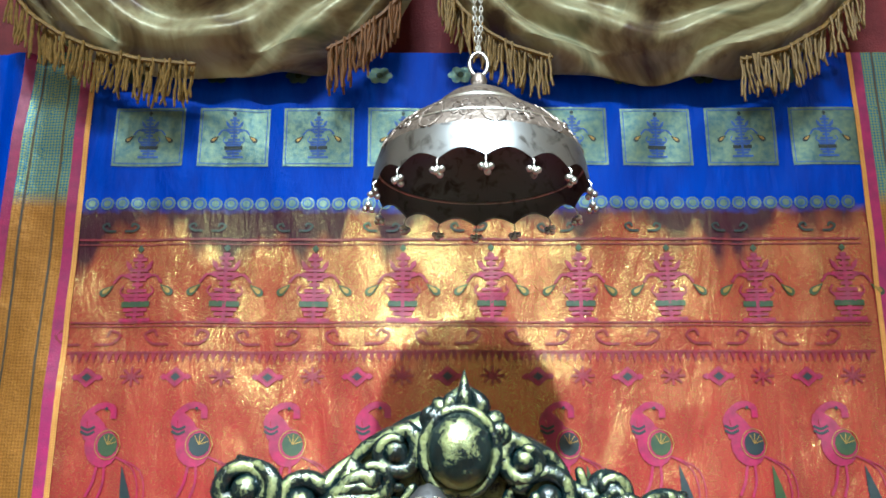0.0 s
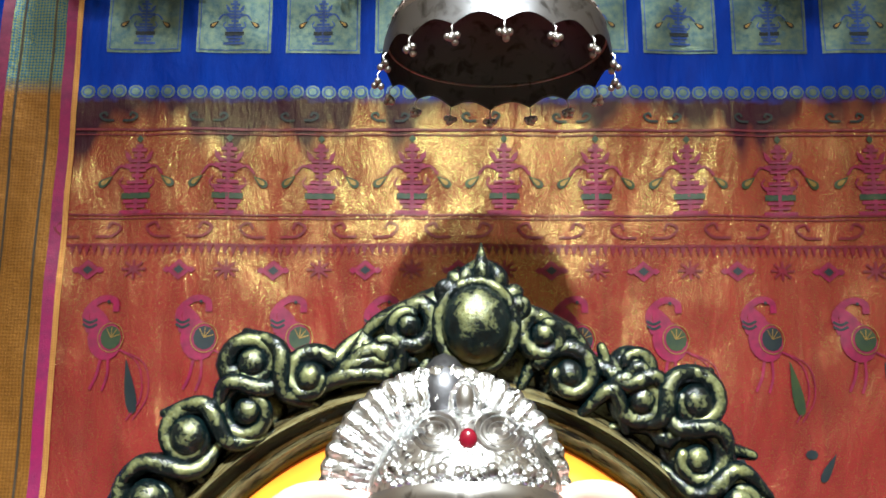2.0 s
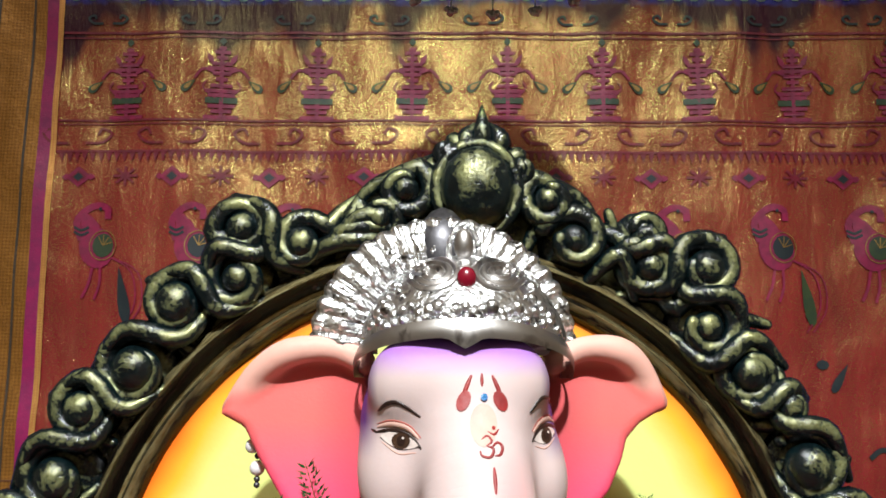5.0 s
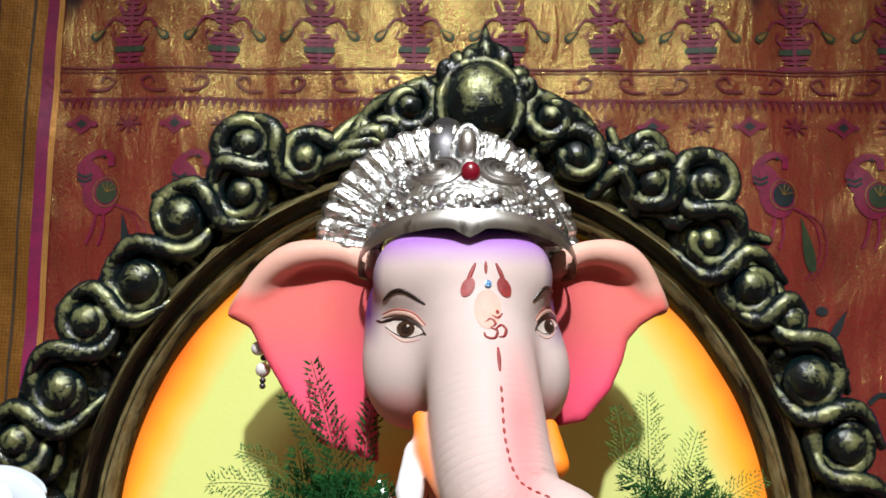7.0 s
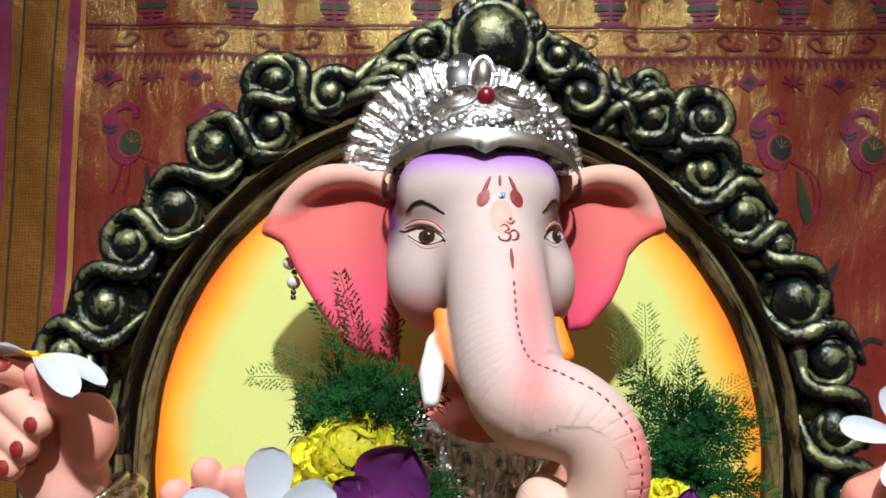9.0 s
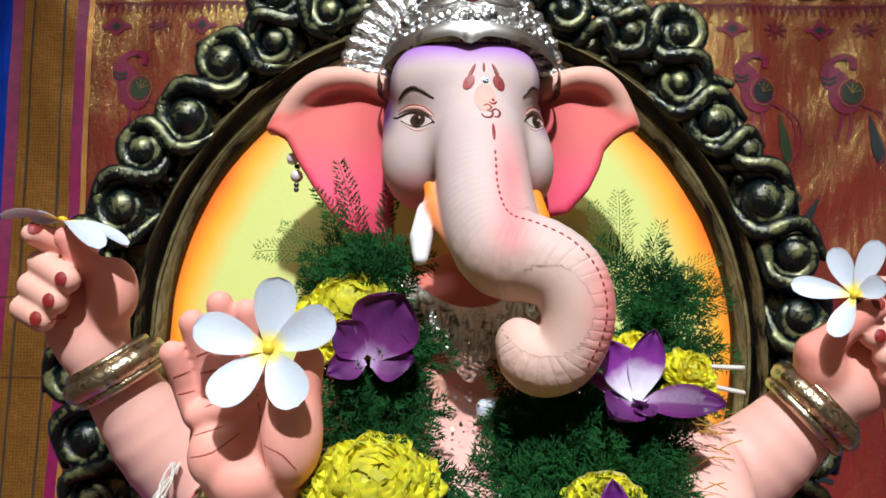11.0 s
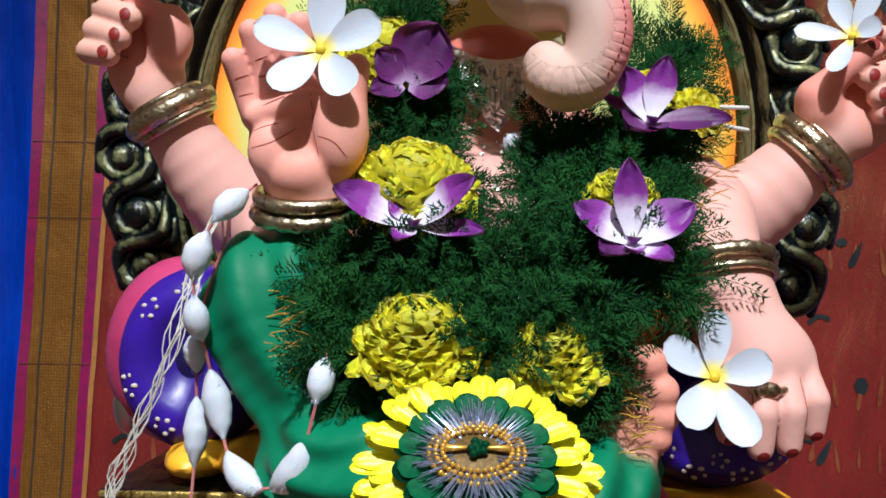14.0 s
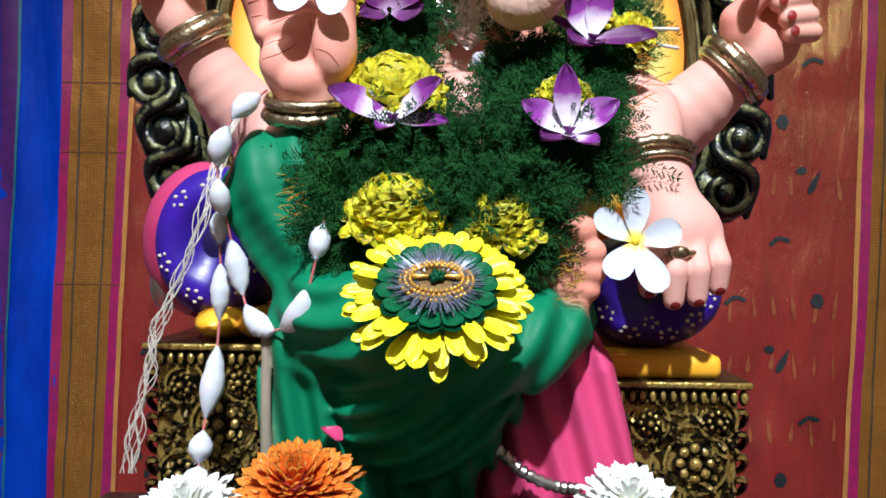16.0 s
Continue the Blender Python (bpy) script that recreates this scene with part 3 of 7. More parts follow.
part("painted_panel", oval_ring([(0.001, 0.001, 0.711), (0.12, 0.13, 0.711), (0.236, 0.250, 0.711), (0.236, 0.250, 0.735), (0.001, 0.001, 0.735)]), PANEL, oval, "sprayed yellow and orange panel")
part("moulding", oval_ring([(0.227, 0.241, 0.724), (0.226, 0.240, 0.712), (0.231, 0.245, 0.704), (0.236, 0.251, 0.701), (0.240, 0.255, 0.709), (0.2425, 0.2575, 0.709), (0.246, 0.261, 0.701), (0.251, 0.266, 0.696), (0.257, 0.273, 0.703), (0.260, 0.277, 0.715), (0.259, 0.276, 0.735)], 160, 0, 0.004), MOULD_MAT, oval, "streaked dark and gold moulding")


def crest_at(u, v):
    a = 2 * math.pi * u
    grow = 1 + 0.05 * math.sin(9 * a) + 0.03 * math.sin(17 * a + 1)
    top = max(0, math.sin(a)) ** 40 * 0.040
    s, t, y = [(0.255, 0.272, 0.738), (0.255, 0.272, 0.716), (0.280, 0.292, 0.712), (0.292, 0.304, 0.720), (0.294, 0.306, 0.735)][round(v * 4)]
    k = grow if v > 0.4 else 1
    x, z = oval_at(a, 0.255 + (s - 0.255) * k, 0.272 + (t - 0.272) * k + (top if v > 0.4 else 0))
    return (x, y, z)


part("backing", Geo().grid(crest_at, 200, 4, 0, None, True), FRAME_MAT, oval)


CURLS = []


def scroll(cx, cz, r, start, turns, way, tail=(), rb=0.011, rt=0.0075, y=0.700):
    """A C-scroll: a rope that winds in on a round boss, with a tail that runs on."""
    pts, rad = [], []
    turns, r, rb, rt = turns * 0.74, r * 1.04, rb * 1.12, rt * 1.08
    n = int(22 * turns)
    for i in range(n + 1):
        s = i / n
        a = radians(start) + way * s * turns * 2 * math.pi
        q = r * (1 - 0.55 * s)
        pts.append((cx + q * math.cos(a), y - 0.006 * s, cz + q * math.sin(a)))
        rad.append(rt * (1 - 0.35 * s))
    if tail:
        lead = spline([(x, y + 0.004, z) for x, z in tail] + [pts[0]], 6 * len(tail))[:-1]
        rad = [rt * (0.5 + 0.5 * i / len(lead)) for i in range(len(lead))] + rad
        pts = lead + pts
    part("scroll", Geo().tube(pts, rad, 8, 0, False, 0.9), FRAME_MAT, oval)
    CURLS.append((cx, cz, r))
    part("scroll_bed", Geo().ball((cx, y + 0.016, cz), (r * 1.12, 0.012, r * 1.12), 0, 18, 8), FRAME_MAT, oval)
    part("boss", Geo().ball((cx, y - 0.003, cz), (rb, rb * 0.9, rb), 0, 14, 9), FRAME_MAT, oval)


# scrolls of the western half from the top down, then of the eastern half
for a in [(-0.150, 1.438, 0.021, 200, 1.2, -1, ((-0.105, 1.412), (-0.118, 1.432)), 0.011),
          (-0.152, 1.403, 0.023, 80, 1.3, 1, ((-0.098, 1.398), (-0.125, 1.420)), 0.010),
          (-0.107, 1.428, 0.020, 30, 1.2, 1, ((-0.055, 1.470), (-0.080, 1.452)), 0.011),
          (-0.194, 1.385, 0.023, 20, 1.3, 1, ((-0.168, 1.428), (-0.170, 1.405)), 0.014),
          (-0.221, 1.339, 0.025, 95, 1.2, 1, ((-0.185, 1.352), (-0.205, 1.366)), 0.015),
          (-0.256, 1.311, 0.021, 60, 1.3, 1, ((-0.228, 1.358), (-0.236, 1.338)), 0.012),
          (-0.271, 1.264, 0.026, 60, 1.2, 1, ((-0.236, 1.288), (-0.250, 1.292)), 0.014),
          (-0.300, 1.229, 0.021, 70, 1.3, 1, ((-0.288, 1.270), (-0.292, 1.255)), 0.011)]:
    scroll(*a)
for a in [(-0.296, 1.178, 0.024, 80, 1.2, 1, ((-0.272, 1.228), (-0.276, 1.208)), 0.013),
          (-0.304, 1.128, 0.022, 70, 1.3, 1, ((-0.275, 1.165), (-0.288, 1.156)), 0.012),
          (-0.290, 1.080, 0.024, 80, 1.2, 1, ((-0.282, 1.118), (-0.276, 1.108)), 0.013),
          (-0.284, 1.034, 0.022, 80, 1.3, 1, ((-0.262, 1.075), (-0.264, 1.058)), 0.011),
          (0.135, 1.437, 0.015, 200, 1.2, 1, ((0.086, 1.455), (0.105, 1.440)), 0.007),
          (0.139, 1.412, 0.018, 160, 1.2, 1, ((0.112, 1.452), (0.118, 1.430)), 0.010),
          (0.179, 1.411, 0.022, 150, 1.3, -1, ((0.150, 1.392), (0.155, 1.415)), 0.012),
          (0.178, 1.370, 0.024, 150, 1.3, -1, ((0.118, 1.392), (0.145, 1.392)), 0.010)]:
    scroll(*a)
for a in [(0.206, 1.338, 0.022, 100, 1.3, 1, ((0.222, 1.372), (0.205, 1.375)), 0.012),
          (0.232, 1.316, 0.012, 120, 1.1, 1, ((0.220, 1.346), (0.226, 1.340)), 0.010),
          (0.243, 1.275, 0.025, 120, 1.2, -1, ((0.205, 1.302), (0.228, 1.302)), 0.015),
          (0.266, 1.231, 0.023, 120, 1.3, 1, ((0.272, 1.280), (0.262, 1.262)), 0.013),
          (0.268, 1.182, 0.024, 110, 1.2, -1, ((0.248, 1.215), (0.256, 1.210)), 0.013),
          (0.276, 1.130, 0.023, 110, 1.3, 1, ((0.282, 1.176), (0.276, 1.160)), 0.012),
          (0.272, 1.078, 0.024, 100, 1.2, -1, ((0.262, 1.122), (0.264, 1.108)), 0.013),
          (0.258, 1.026, 0.026, 90, 1.3, -1, ((0.262, 1.066), (0.254, 1.060)), 0.010)]:
    scroll(*a)
for a in [(-0.034, 1.467, 0.019, 60, 1.3, -1, ((-0.075, 1.448), (-0.058, 1.470)), 0.009),
          (-0.052, 1.446, 0.019, 150, 1.2, 1, ((-0.020, 1.440), (-0.035, 1.426)), 0.009),
          (0.086, 1.431, 0.022, 160, 1.3, -1, ((0.050, 1.420), (0.060, 1.440)), 0.010),
          (0.068, 1.460, 0.018, 120, 1.2, 1, ((0.105, 1.440), (0.090, 1.462)), 0.009),
          (0.048, 1.482, 0.010, 100, 1.1, 1, (), 0.008),
          (-0.004, 1.494, 0.010, 60, 1.1, -1, (), 0.008)]:
    scroll(*a)
for i in range(3):
    part("leaf_rib", Geo().tube(spline([(-0.085 - 0.012 * i, 0.702, 1.428 - 0.006 * i), (-0.065 - 0.006 * i, 0.696, 1.446 - 0.008 * i), (-0.03, 0.700, 1.452 - 0.012 * i)], 10), [0.004 + 0.004 * math.sin(math.pi * j / 10) for j in range(11)], 8), FRAME_MAT, oval)
    part("leaf_rib", Geo().tube(spline([(0.095 + 0.014 * i, 0.700, 1.402 + 0.010 * i), (0.118 + 0.010 * i, 0.694, 1.420 + 0.008 * i), (0.128 + 0.012 * i, 0.700, 1.390 + 0.010 * i)], 10), [0.004 + 0.003 * math.sin(math.pi * j / 10) for j in range(11)], 8), FRAME_MAT, oval)
for side in (-1, 1):
    row = sorted([q for q in CURLS if side * (q[0] - 0.017) > 0.10], key=lambda q: -math.atan2(q[1] - 0.9, side * (q[0] - 0.017)))
    for (ax, az, ar), (bx, bz, br) in zip(row[:-1], row[1:]):
        d = Vector((bx - ax, bz - az)).normalized()
        n = Vector((d.y, -d.x)) * side
        pts = [(ax + n.x * ar * 0.9 - d.x * ar * 0.5, 0.703, az + n.y * ar * 0.9 - d.y * ar * 0.5), (ax + n.x * ar * 0.7 + d.x * ar * 0.8, 0.694, az + n.y * ar * 0.7 + d.y * ar * 0.8),
               (bx - n.x * br * 0.7 - d.x * br * 0.8, 0.692, bz - n.y * br * 0.7 - d.y * br * 0.8), (bx - n.x * br * 1.0 + d.x * br * 0.6, 0.703, bz - n.y * br * 1.0 + d.y * br * 0.6)]
        part("connecting_rope", Geo().tube(spline(pts, 16), [0.0035 + 0.0040 * math.sin(math.pi * i / 16) for i in range(17)], 8), FRAME_MAT, oval)
        part("small_bead", Geo().ball(((ax + bx) / 2 + n.x * 0.012, 0.700, (az + bz) / 2 + n.y * 0.012), 0.0052, 0, 10, 8), FRAME_MAT, oval)
part("crest_stone", Geo().ball((0.017, 0.690, 1.467), (0.026, 0.020, 0.030), 0, 28, 18), FRAME_MAT, oval, "large polished gilt boss")
part("crest_ring", Geo().tube([(0.017 + 0.029 * math.cos(a), 0.694, 1.467 + 0.033 * math.sin(a)) for a in np.linspace(0, 2 * math.pi, 40, False)], 0.0055, 8, 0, True), FRAME_MAT, oval)
g = Geo()
for dx, h in ((0, 0.036), (-0.009, 0.024), (0.010, 0.024)):
    g.tube(spline([(0.021 + dx, 0.704, 1.495), (0.021 + dx * 1.3, 0.697, 1.495 + h * 0.45), (0.021 + dx * 0.3, 0.702, 1.495 + h)], 8), [0.006, 0.0085, 0.009, 0.0085, 0.007, 0.0055, 0.004, 0.0025, 0.001], 8)
part("finial", g, FRAME_MAT, oval)


# ---- the idol: one body grown together from rounded forms ----
STEP = 0.0018
LO = np.array([-0.30, 0.35, 0.765])
NGRID = (334, 219, 344)
AX = [LO[i] + STEP * np.arange(NGRID[i]) for i in range(3)]
FORMS = []


def chain(pts, colour, k=0.006, layer=0, fold=None, tag=""):
    P = np.array(pts, float)

    def d(X, Y, Z):
        best = None
        for a, b in zip(P[:-1], P[1:]):
            ab = b[:3] - a[:3]
            ln = np.linalg.norm(ab)
            t = np.clip(((X - a[0]) * ab[0] + (Y - a[1]) * ab[1] + (Z - a[2]) * ab[2]) / (ln * ln), 0, 1)
            q = np.sqrt((X - a[0] - t * ab[0]) ** 2 + (Y - a[1] - t * ab[1]) ** 2 + (Z - a[2] - t * ab[2]) ** 2) - (a[3] + t * (b[3] - a[3]))
            best = q if best is None else np.minimum(best, q)
        return best + (fold(X, Y, Z) if fold else 0)
    lo, hi = (P[:, :3] - P[:, 3:]).min(0), (P[:, :3] + P[:, 3:]).max(0)
    FORMS.append((d, lo - 0.02, hi + 0.02, colour, k, layer, tag))


def egg(c, r, colour, k=0.008, layer=0, fold=None, tag=""):
    c, r = np.array(c, float), np.array(r, float)

    def d(X, Y, Z):
        a, b, e = (X - c[0]) / r[0], (Y - c[1]) / r[1], (Z - c[2]) / r[2]
        k0 = np.sqrt(a * a + b * b + e * e)
        k1 = np.sqrt((a / r[0]) ** 2 + (b / r[1]) ** 2 + (e / r[2]) ** 2) + 1e-9
        return k0 * (k0 - 1) / k1 + (fold(X, Y, Z) if fold else 0)
    FORMS.append((d, c - r - 0.02, c + r + 0.02, colour, k, layer, tag))


def plate(outline, y, half, rnd, colour, k=0.004, layer=0, bend=None, fold=None):
    """A rounded plate with an outline in x and z."""
    O = np.array(outline, float)

    def d(X, Y, Z):
        X, Z = np.broadcast_arrays(X, Z) if X.shape != Z.shape else (X, Z)
        best, inside = np.full(X.shape, 9.0), np.zeros(X.shape, bool)
        for (ax, az), (bx, bz) in zip(O, np.roll(O, -1, 0)):
            ex, ez = bx - ax, bz - az
            t = np.clip(((X - ax) * ex + (Z - az) * ez) / (ex * ex + ez * ez), 0, 1)
            best = np.minimum(best, (X - ax - t * ex) ** 2 + (Z - az - t * ez) ** 2)
            inside ^= ((az > Z) != (bz > Z)) & (X < (bx - ax) * (Z - az) / (bz - az + 1e-12) + ax)
        d2 = np.sqrt(best) * np.where(inside, -1, 1) + rnd
        dy = np.abs(Y - (bend(X, Z) if bend else y)) - half + rnd
        return np.sqrt(np.maximum(d2, 0) ** 2 + np.maximum(dy, 0) ** 2) + np.minimum(np.maximum(d2, dy), 0) - rnd + (fold(X, Y, Z) if fold else 0)
    lo = np.array([O[:, 0].min(), y - half - 0.03, O[:, 1].min()])
    hi = np.array([O[:, 0].max(), y + half + 0.03, O[:, 1].max()])
    FORMS.append((d, lo - 0.015, hi + 0.015, colour, k, layer, ""))


PEACH, PALE, ROSE = S(226, 172, 162), S(200, 178, 176), S(232, 152, 140)
NAIL, GREEN, PINK, TUSK = S(166, 40, 38), S(16, 116, 82), S(212, 74, 126), S(232, 230, 236)


def lerp(a, b, t):
    t = np.clip(t, 0, 1)[..., None]
    return np.array(a) * (1 - t) + np.array(b) * t


def head_paint(p):
    c = lerp(PALE, S(160, 110, 190), (p[:, 2] - 1.334) / 0.014)
    c = c * (1 - np.clip((p[:, 2] - 1.350) / 0.006, 0, 1)[:, None]) + np.array(S(50, 30, 110)) * np.clip((p[:, 2] - 1.350) / 0.006, 0, 1)[:, None]
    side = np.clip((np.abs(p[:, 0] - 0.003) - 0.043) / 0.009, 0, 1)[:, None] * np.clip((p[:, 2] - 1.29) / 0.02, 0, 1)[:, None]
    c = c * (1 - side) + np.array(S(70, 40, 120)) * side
    low = np.clip((1.272 - p[:, 2]) / 0.025, 0, 1)[:, None]
    return c * (1 - low) + np.array(S(222, 110, 112)) * low


def ear_paint(p):
    rim = np.clip((p[:, 2] - 1.338) / 0.012, 0, 1)
    inner = lerp(S(226, 74, 108), S(204, 92, 88), (p[:, 2] - 1.268) / 0.04)
    # the inner ear goes to dark rose towards the head
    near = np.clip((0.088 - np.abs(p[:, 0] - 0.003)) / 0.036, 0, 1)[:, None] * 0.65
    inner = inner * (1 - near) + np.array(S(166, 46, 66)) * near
    return inner * (1 - rim[:, None]) + np.array(S(214, 160, 146)) * rim[:, None]


def trunk_paint(p):
    c = lerp(PALE, S(214, 178, 166), (1.23 - p[:, 2]) / 0.05)
    blush = np.exp(-((p[:, 0] - 0.028) / 0.010) ** 2) * np.clip((1.30 - p[:, 2]) / 0.04, 0, 1) * np.clip((p[:, 2] - 1.20) / 0.02, 0, 1)
    c = c * (1 - 0.6 * blush[:, None]) + np.array(S(236, 104, 110)) * 0.6 * blush[:, None]
    tip = np.clip((p[:, 0] - 0.062) / 0.018, 0, 1) * np.clip((1.215 - p[:, 2]) / 0.02, 0, 1)
    return c * (1 - 0.8 * tip[:, None]) + np.array(S(228, 122, 124)) * 0.8 * tip[:, None]


def chest_paint(p):
    return lerp(S(224, 164, 146), S(204, 116, 104), (p[:, 2] - 1.14) / 0.05)


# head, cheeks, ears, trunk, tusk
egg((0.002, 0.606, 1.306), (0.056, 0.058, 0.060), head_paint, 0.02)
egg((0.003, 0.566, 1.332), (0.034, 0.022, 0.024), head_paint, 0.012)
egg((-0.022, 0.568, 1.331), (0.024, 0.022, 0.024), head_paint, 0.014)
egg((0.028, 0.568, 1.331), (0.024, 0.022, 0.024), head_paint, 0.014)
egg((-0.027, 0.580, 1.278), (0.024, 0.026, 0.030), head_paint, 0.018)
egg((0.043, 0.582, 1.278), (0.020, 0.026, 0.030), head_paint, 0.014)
TRUNK = [(0.011, 0.572, 1.322, 0.024), (0.012, 0.552, 1.290, 0.028), (0.014, 0.536, 1.262, 0.029), (0.018, 0.518, 1.232, 0.0285), (0.026, 0.503, 1.212, 0.027),
         (0.044, 0.491, 1.206, 0.0245), (0.058, 0.485, 1.197, 0.0220), (0.0645, 0.483, 1.182, 0.0205), (0.0635, 0.484, 1.166, 0.0195),
         (0.057, 0.486, 1.153, 0.0185), (0.047, 0.488, 1.149, 0.0185), (0.039, 0.491, 1.152, 0.0175), (0.035, 0.494, 1.160, 0.0150)]
smooth_trunk = spline(TRUNK, 36)
chain(smooth_trunk, trunk_paint, 0.014, tag="trunk")


def ear_bowl(X, Z):
    """The ear is a shallow bowl whose lower lobe comes forward."""
    return 0.635 - 0.26 * np.clip(1.340 - Z, 0, 0.09) + 0.004 * np.sin((np.abs(X) - 0.05) * 45)


EARL = [(-0.050, 1.352), (-0.078, 1.356), (-0.104, 1.352), (-0.122, 1.338), (-0.138, 1.317), (-0.141, 1.312), (-0.126, 1.304), (-0.116, 1.286), (-0.101, 1.263), (-0.080, 1.236), (-0.045, 1.225)]
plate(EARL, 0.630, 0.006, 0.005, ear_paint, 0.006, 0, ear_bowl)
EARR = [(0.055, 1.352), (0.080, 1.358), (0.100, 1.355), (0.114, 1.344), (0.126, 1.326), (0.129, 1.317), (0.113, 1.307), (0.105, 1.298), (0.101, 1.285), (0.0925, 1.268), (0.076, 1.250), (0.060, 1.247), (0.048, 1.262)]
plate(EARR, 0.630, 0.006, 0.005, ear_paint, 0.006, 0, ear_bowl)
for rim in ([(-0.055, 0.624, 1.344, 0.0075), (-0.074, 0.626, 1.351, 0.0075), (-0.100, 0.624, 1.349, 0.0088), (-0.120, 0.628, 1.336, 0.0080), (-0.137, 0.634, 1.315, 0.0055)],
            [(0.062, 0.624, 1.344, 0.0075), (0.080, 0.626, 1.352, 0.0075), (0.100, 0.624, 1.351, 0.0088), (0.114, 0.628, 1.341, 0.0080), (0.127, 0.634, 1.320, 0.0055)]):
    chain(spline(rim, 14), S(216, 164, 150), 0.007)
chain([(-0.021, 0.534, 1.240, 0.0055), (-0.023, 0.524, 1.222, 0.0072), (-0.023, 0.518, 1.209, 0.0048)], TUSK, 0.002)
chain([(-0.019, 0.540, 1.256, 0.004), (-0.014, 0.530, 1.240, 0.0075), (-0.005, 0.516, 1.221, 0.005)], S(246, 130, 26), 0.002)
chain([(0.0475, 0.545, 1.252, 0.004), (0.0490, 0.534, 1.234, 0.0070)], S(246, 130, 26), 0.002)
# body and belly
egg((0.008, 0.632, 1.165), (0.062, 0.050, 0.060), chest_paint, 0.02)
egg((0.005, 0.632, 1.105), (0.115, 0.055, 0.070), chest_paint, 0.02)
egg((0.005, 0.575, 1.035), (0.105, 0.085, 0.080), PEACH, 0.02)
# raised arm on the west with curled fingers
chain(spline([(-0.095, 0.625, 1.085, 0.038), (-0.148, 0.592, 1.060, 0.034), (-0.186, 0.575, 1.088, 0.030), (-0.214, 0.560, 1.130, 0.0225), (-0.226, 0.552, 1.150, 0.0200)], 16), PEACH, 0.012)
egg((-0.232, 0.548, 1.168), (0.026, 0.016, 0.025), S(230, 166, 152), 0.010)
egg((-0.213, 0.538, 1.188), (0.0155, 0.015, 0.022), S(230, 160, 146), 0.005)
egg((-0.242, 0.546, 1.198), (0.020, 0.012, 0.022), S(226, 150, 136), 0.006)
chain([(-0.216, 0.538, 1.196, 0.011), (-0.229, 0.530, 1.206, 0.0085), (-0.237, 0.524, 1.220, 0.0072)], S(234, 150, 140), 0.003)
for a, b, r in (((-0.268, 0.540, 1.178), (-0.2475, 0.521, 1.1710), 0.0086), ((-0.263, 0.538, 1.192), (-0.2390, 0.518, 1.1815), 0.0088), ((-0.257, 0.537, 1.206), (-0.2320, 0.517, 1.1940), 0.0088),
                ((-0.246, 0.538, 1.217), (-0.2575, 0.525, 1.2225), 0.0078)):
    chain([(a[0] + 0.012, 0.548, a[2] + 0.002, r), (*a, r), (*b, r * 0.92)], S(232, 174, 158), 0.0014)
# raised arm on the east
chain(spline([(0.105, 0.625, 1.085, 0.038), (0.152, 0.596, 1.062, 0.035), (0.190, 0.582, 1.084, 0.031), (0.226, 0.572, 1.120, 0.0235), (0.238, 0.567, 1.132, 0.0215)], 16), PEACH, 0.012)
egg((0.250, 0.564, 1.140), (0.027, 0.017, 0.024), S(230, 160, 146), 0.010)
egg((0.226, 0.556, 1.150), (0.016, 0.016, 0.020), S(232, 158, 144), 0.006)
egg((0.262, 0.564, 1.164), (0.020, 0.013, 0.024), S(226, 150, 136), 0.006)
chain([(0.222, 0.552, 1.156, 0.0125), (0.236, 0.544, 1.170, 0.0095), (0.2515, 0.536, 1.183, 0.0078)], S(234, 152, 140), 0.003)
for a, b, r in (((0.286, 0.562, 1.148), (0.2630, 0.544, 1.1430), 0.0080), ((0.282, 0.560, 1.161), (0.2590, 0.541, 1.1540), 0.0086), ((0.276, 0.558, 1.175), (0.2520, 0.540, 1.1660), 0.0088),
                ((0.278, 0.558, 1.196), (0.2560, 0.544, 1.1960), 0.0080)):
    chain([(a[0] - 0.010, 0.568, a[2], r), (*a, r), (*b, r * 0.92)], S(232, 172, 158), 0.0014)
# the open palm
chain(spline([(-0.085, 0.600, 1.085, 0.036), (-0.128, 0.555, 1.048, 0.031), (-0.112, 0.505, 1.058, 0.026), (-0.106, 0.478, 1.080, 0.0215)], 14), PEACH, 0.012)
egg((-0.108, 0.472, 1.106), (0.034, 0.014, 0.036), ROSE, 0.010)
egg((-0.0865, 0.463, 1.112), (0.0165, 0.017, 0.027), S(236, 166, 152), 0.003)
egg((-0.110, 0.463, 1.088), (0.018, 0.014, 0.015), S(236, 162, 148), 0.004)
egg((-0.126, 0.463, 1.101), (0.014, 0.012, 0.017), S(236, 164, 150), 0.003)
chain([(-0.136, 0.464, 1.121, 0.0070), (-0.118, 0.462, 1.127, 0.0075), (-0.104, 0.463, 1.131, 0.0070)], S(236, 164, 150), 0.004)
for b, t, r in (((-0.138, 0.470, 1.121), (-0.1487, 0.459, 1.153), 0.0078), ((-0.128, 0.470, 1.130), (-0.1385, 0.458, 1.169), 0.0080), ((-0.1165, 0.471, 1.134), (-0.1253, 0.460, 1.179), 0.0080), ((-0.104, 0.471, 1.136), (-0.1113, 0.462, 1.175), 0.0080)):
    m = tuple((b[i] + t[i]) / 2 + (0, 0.003, 0)[i] for i in range(3))
    chain([(*b, r), (*m, r), (*t, r * 0.9)], S(232, 158, 146), 0.0010)
chain([(-0.082, 0.464, 1.128, 0.010), (-0.078, 0.462, 1.150, 0.008)], S(232, 154, 140), 0.005)
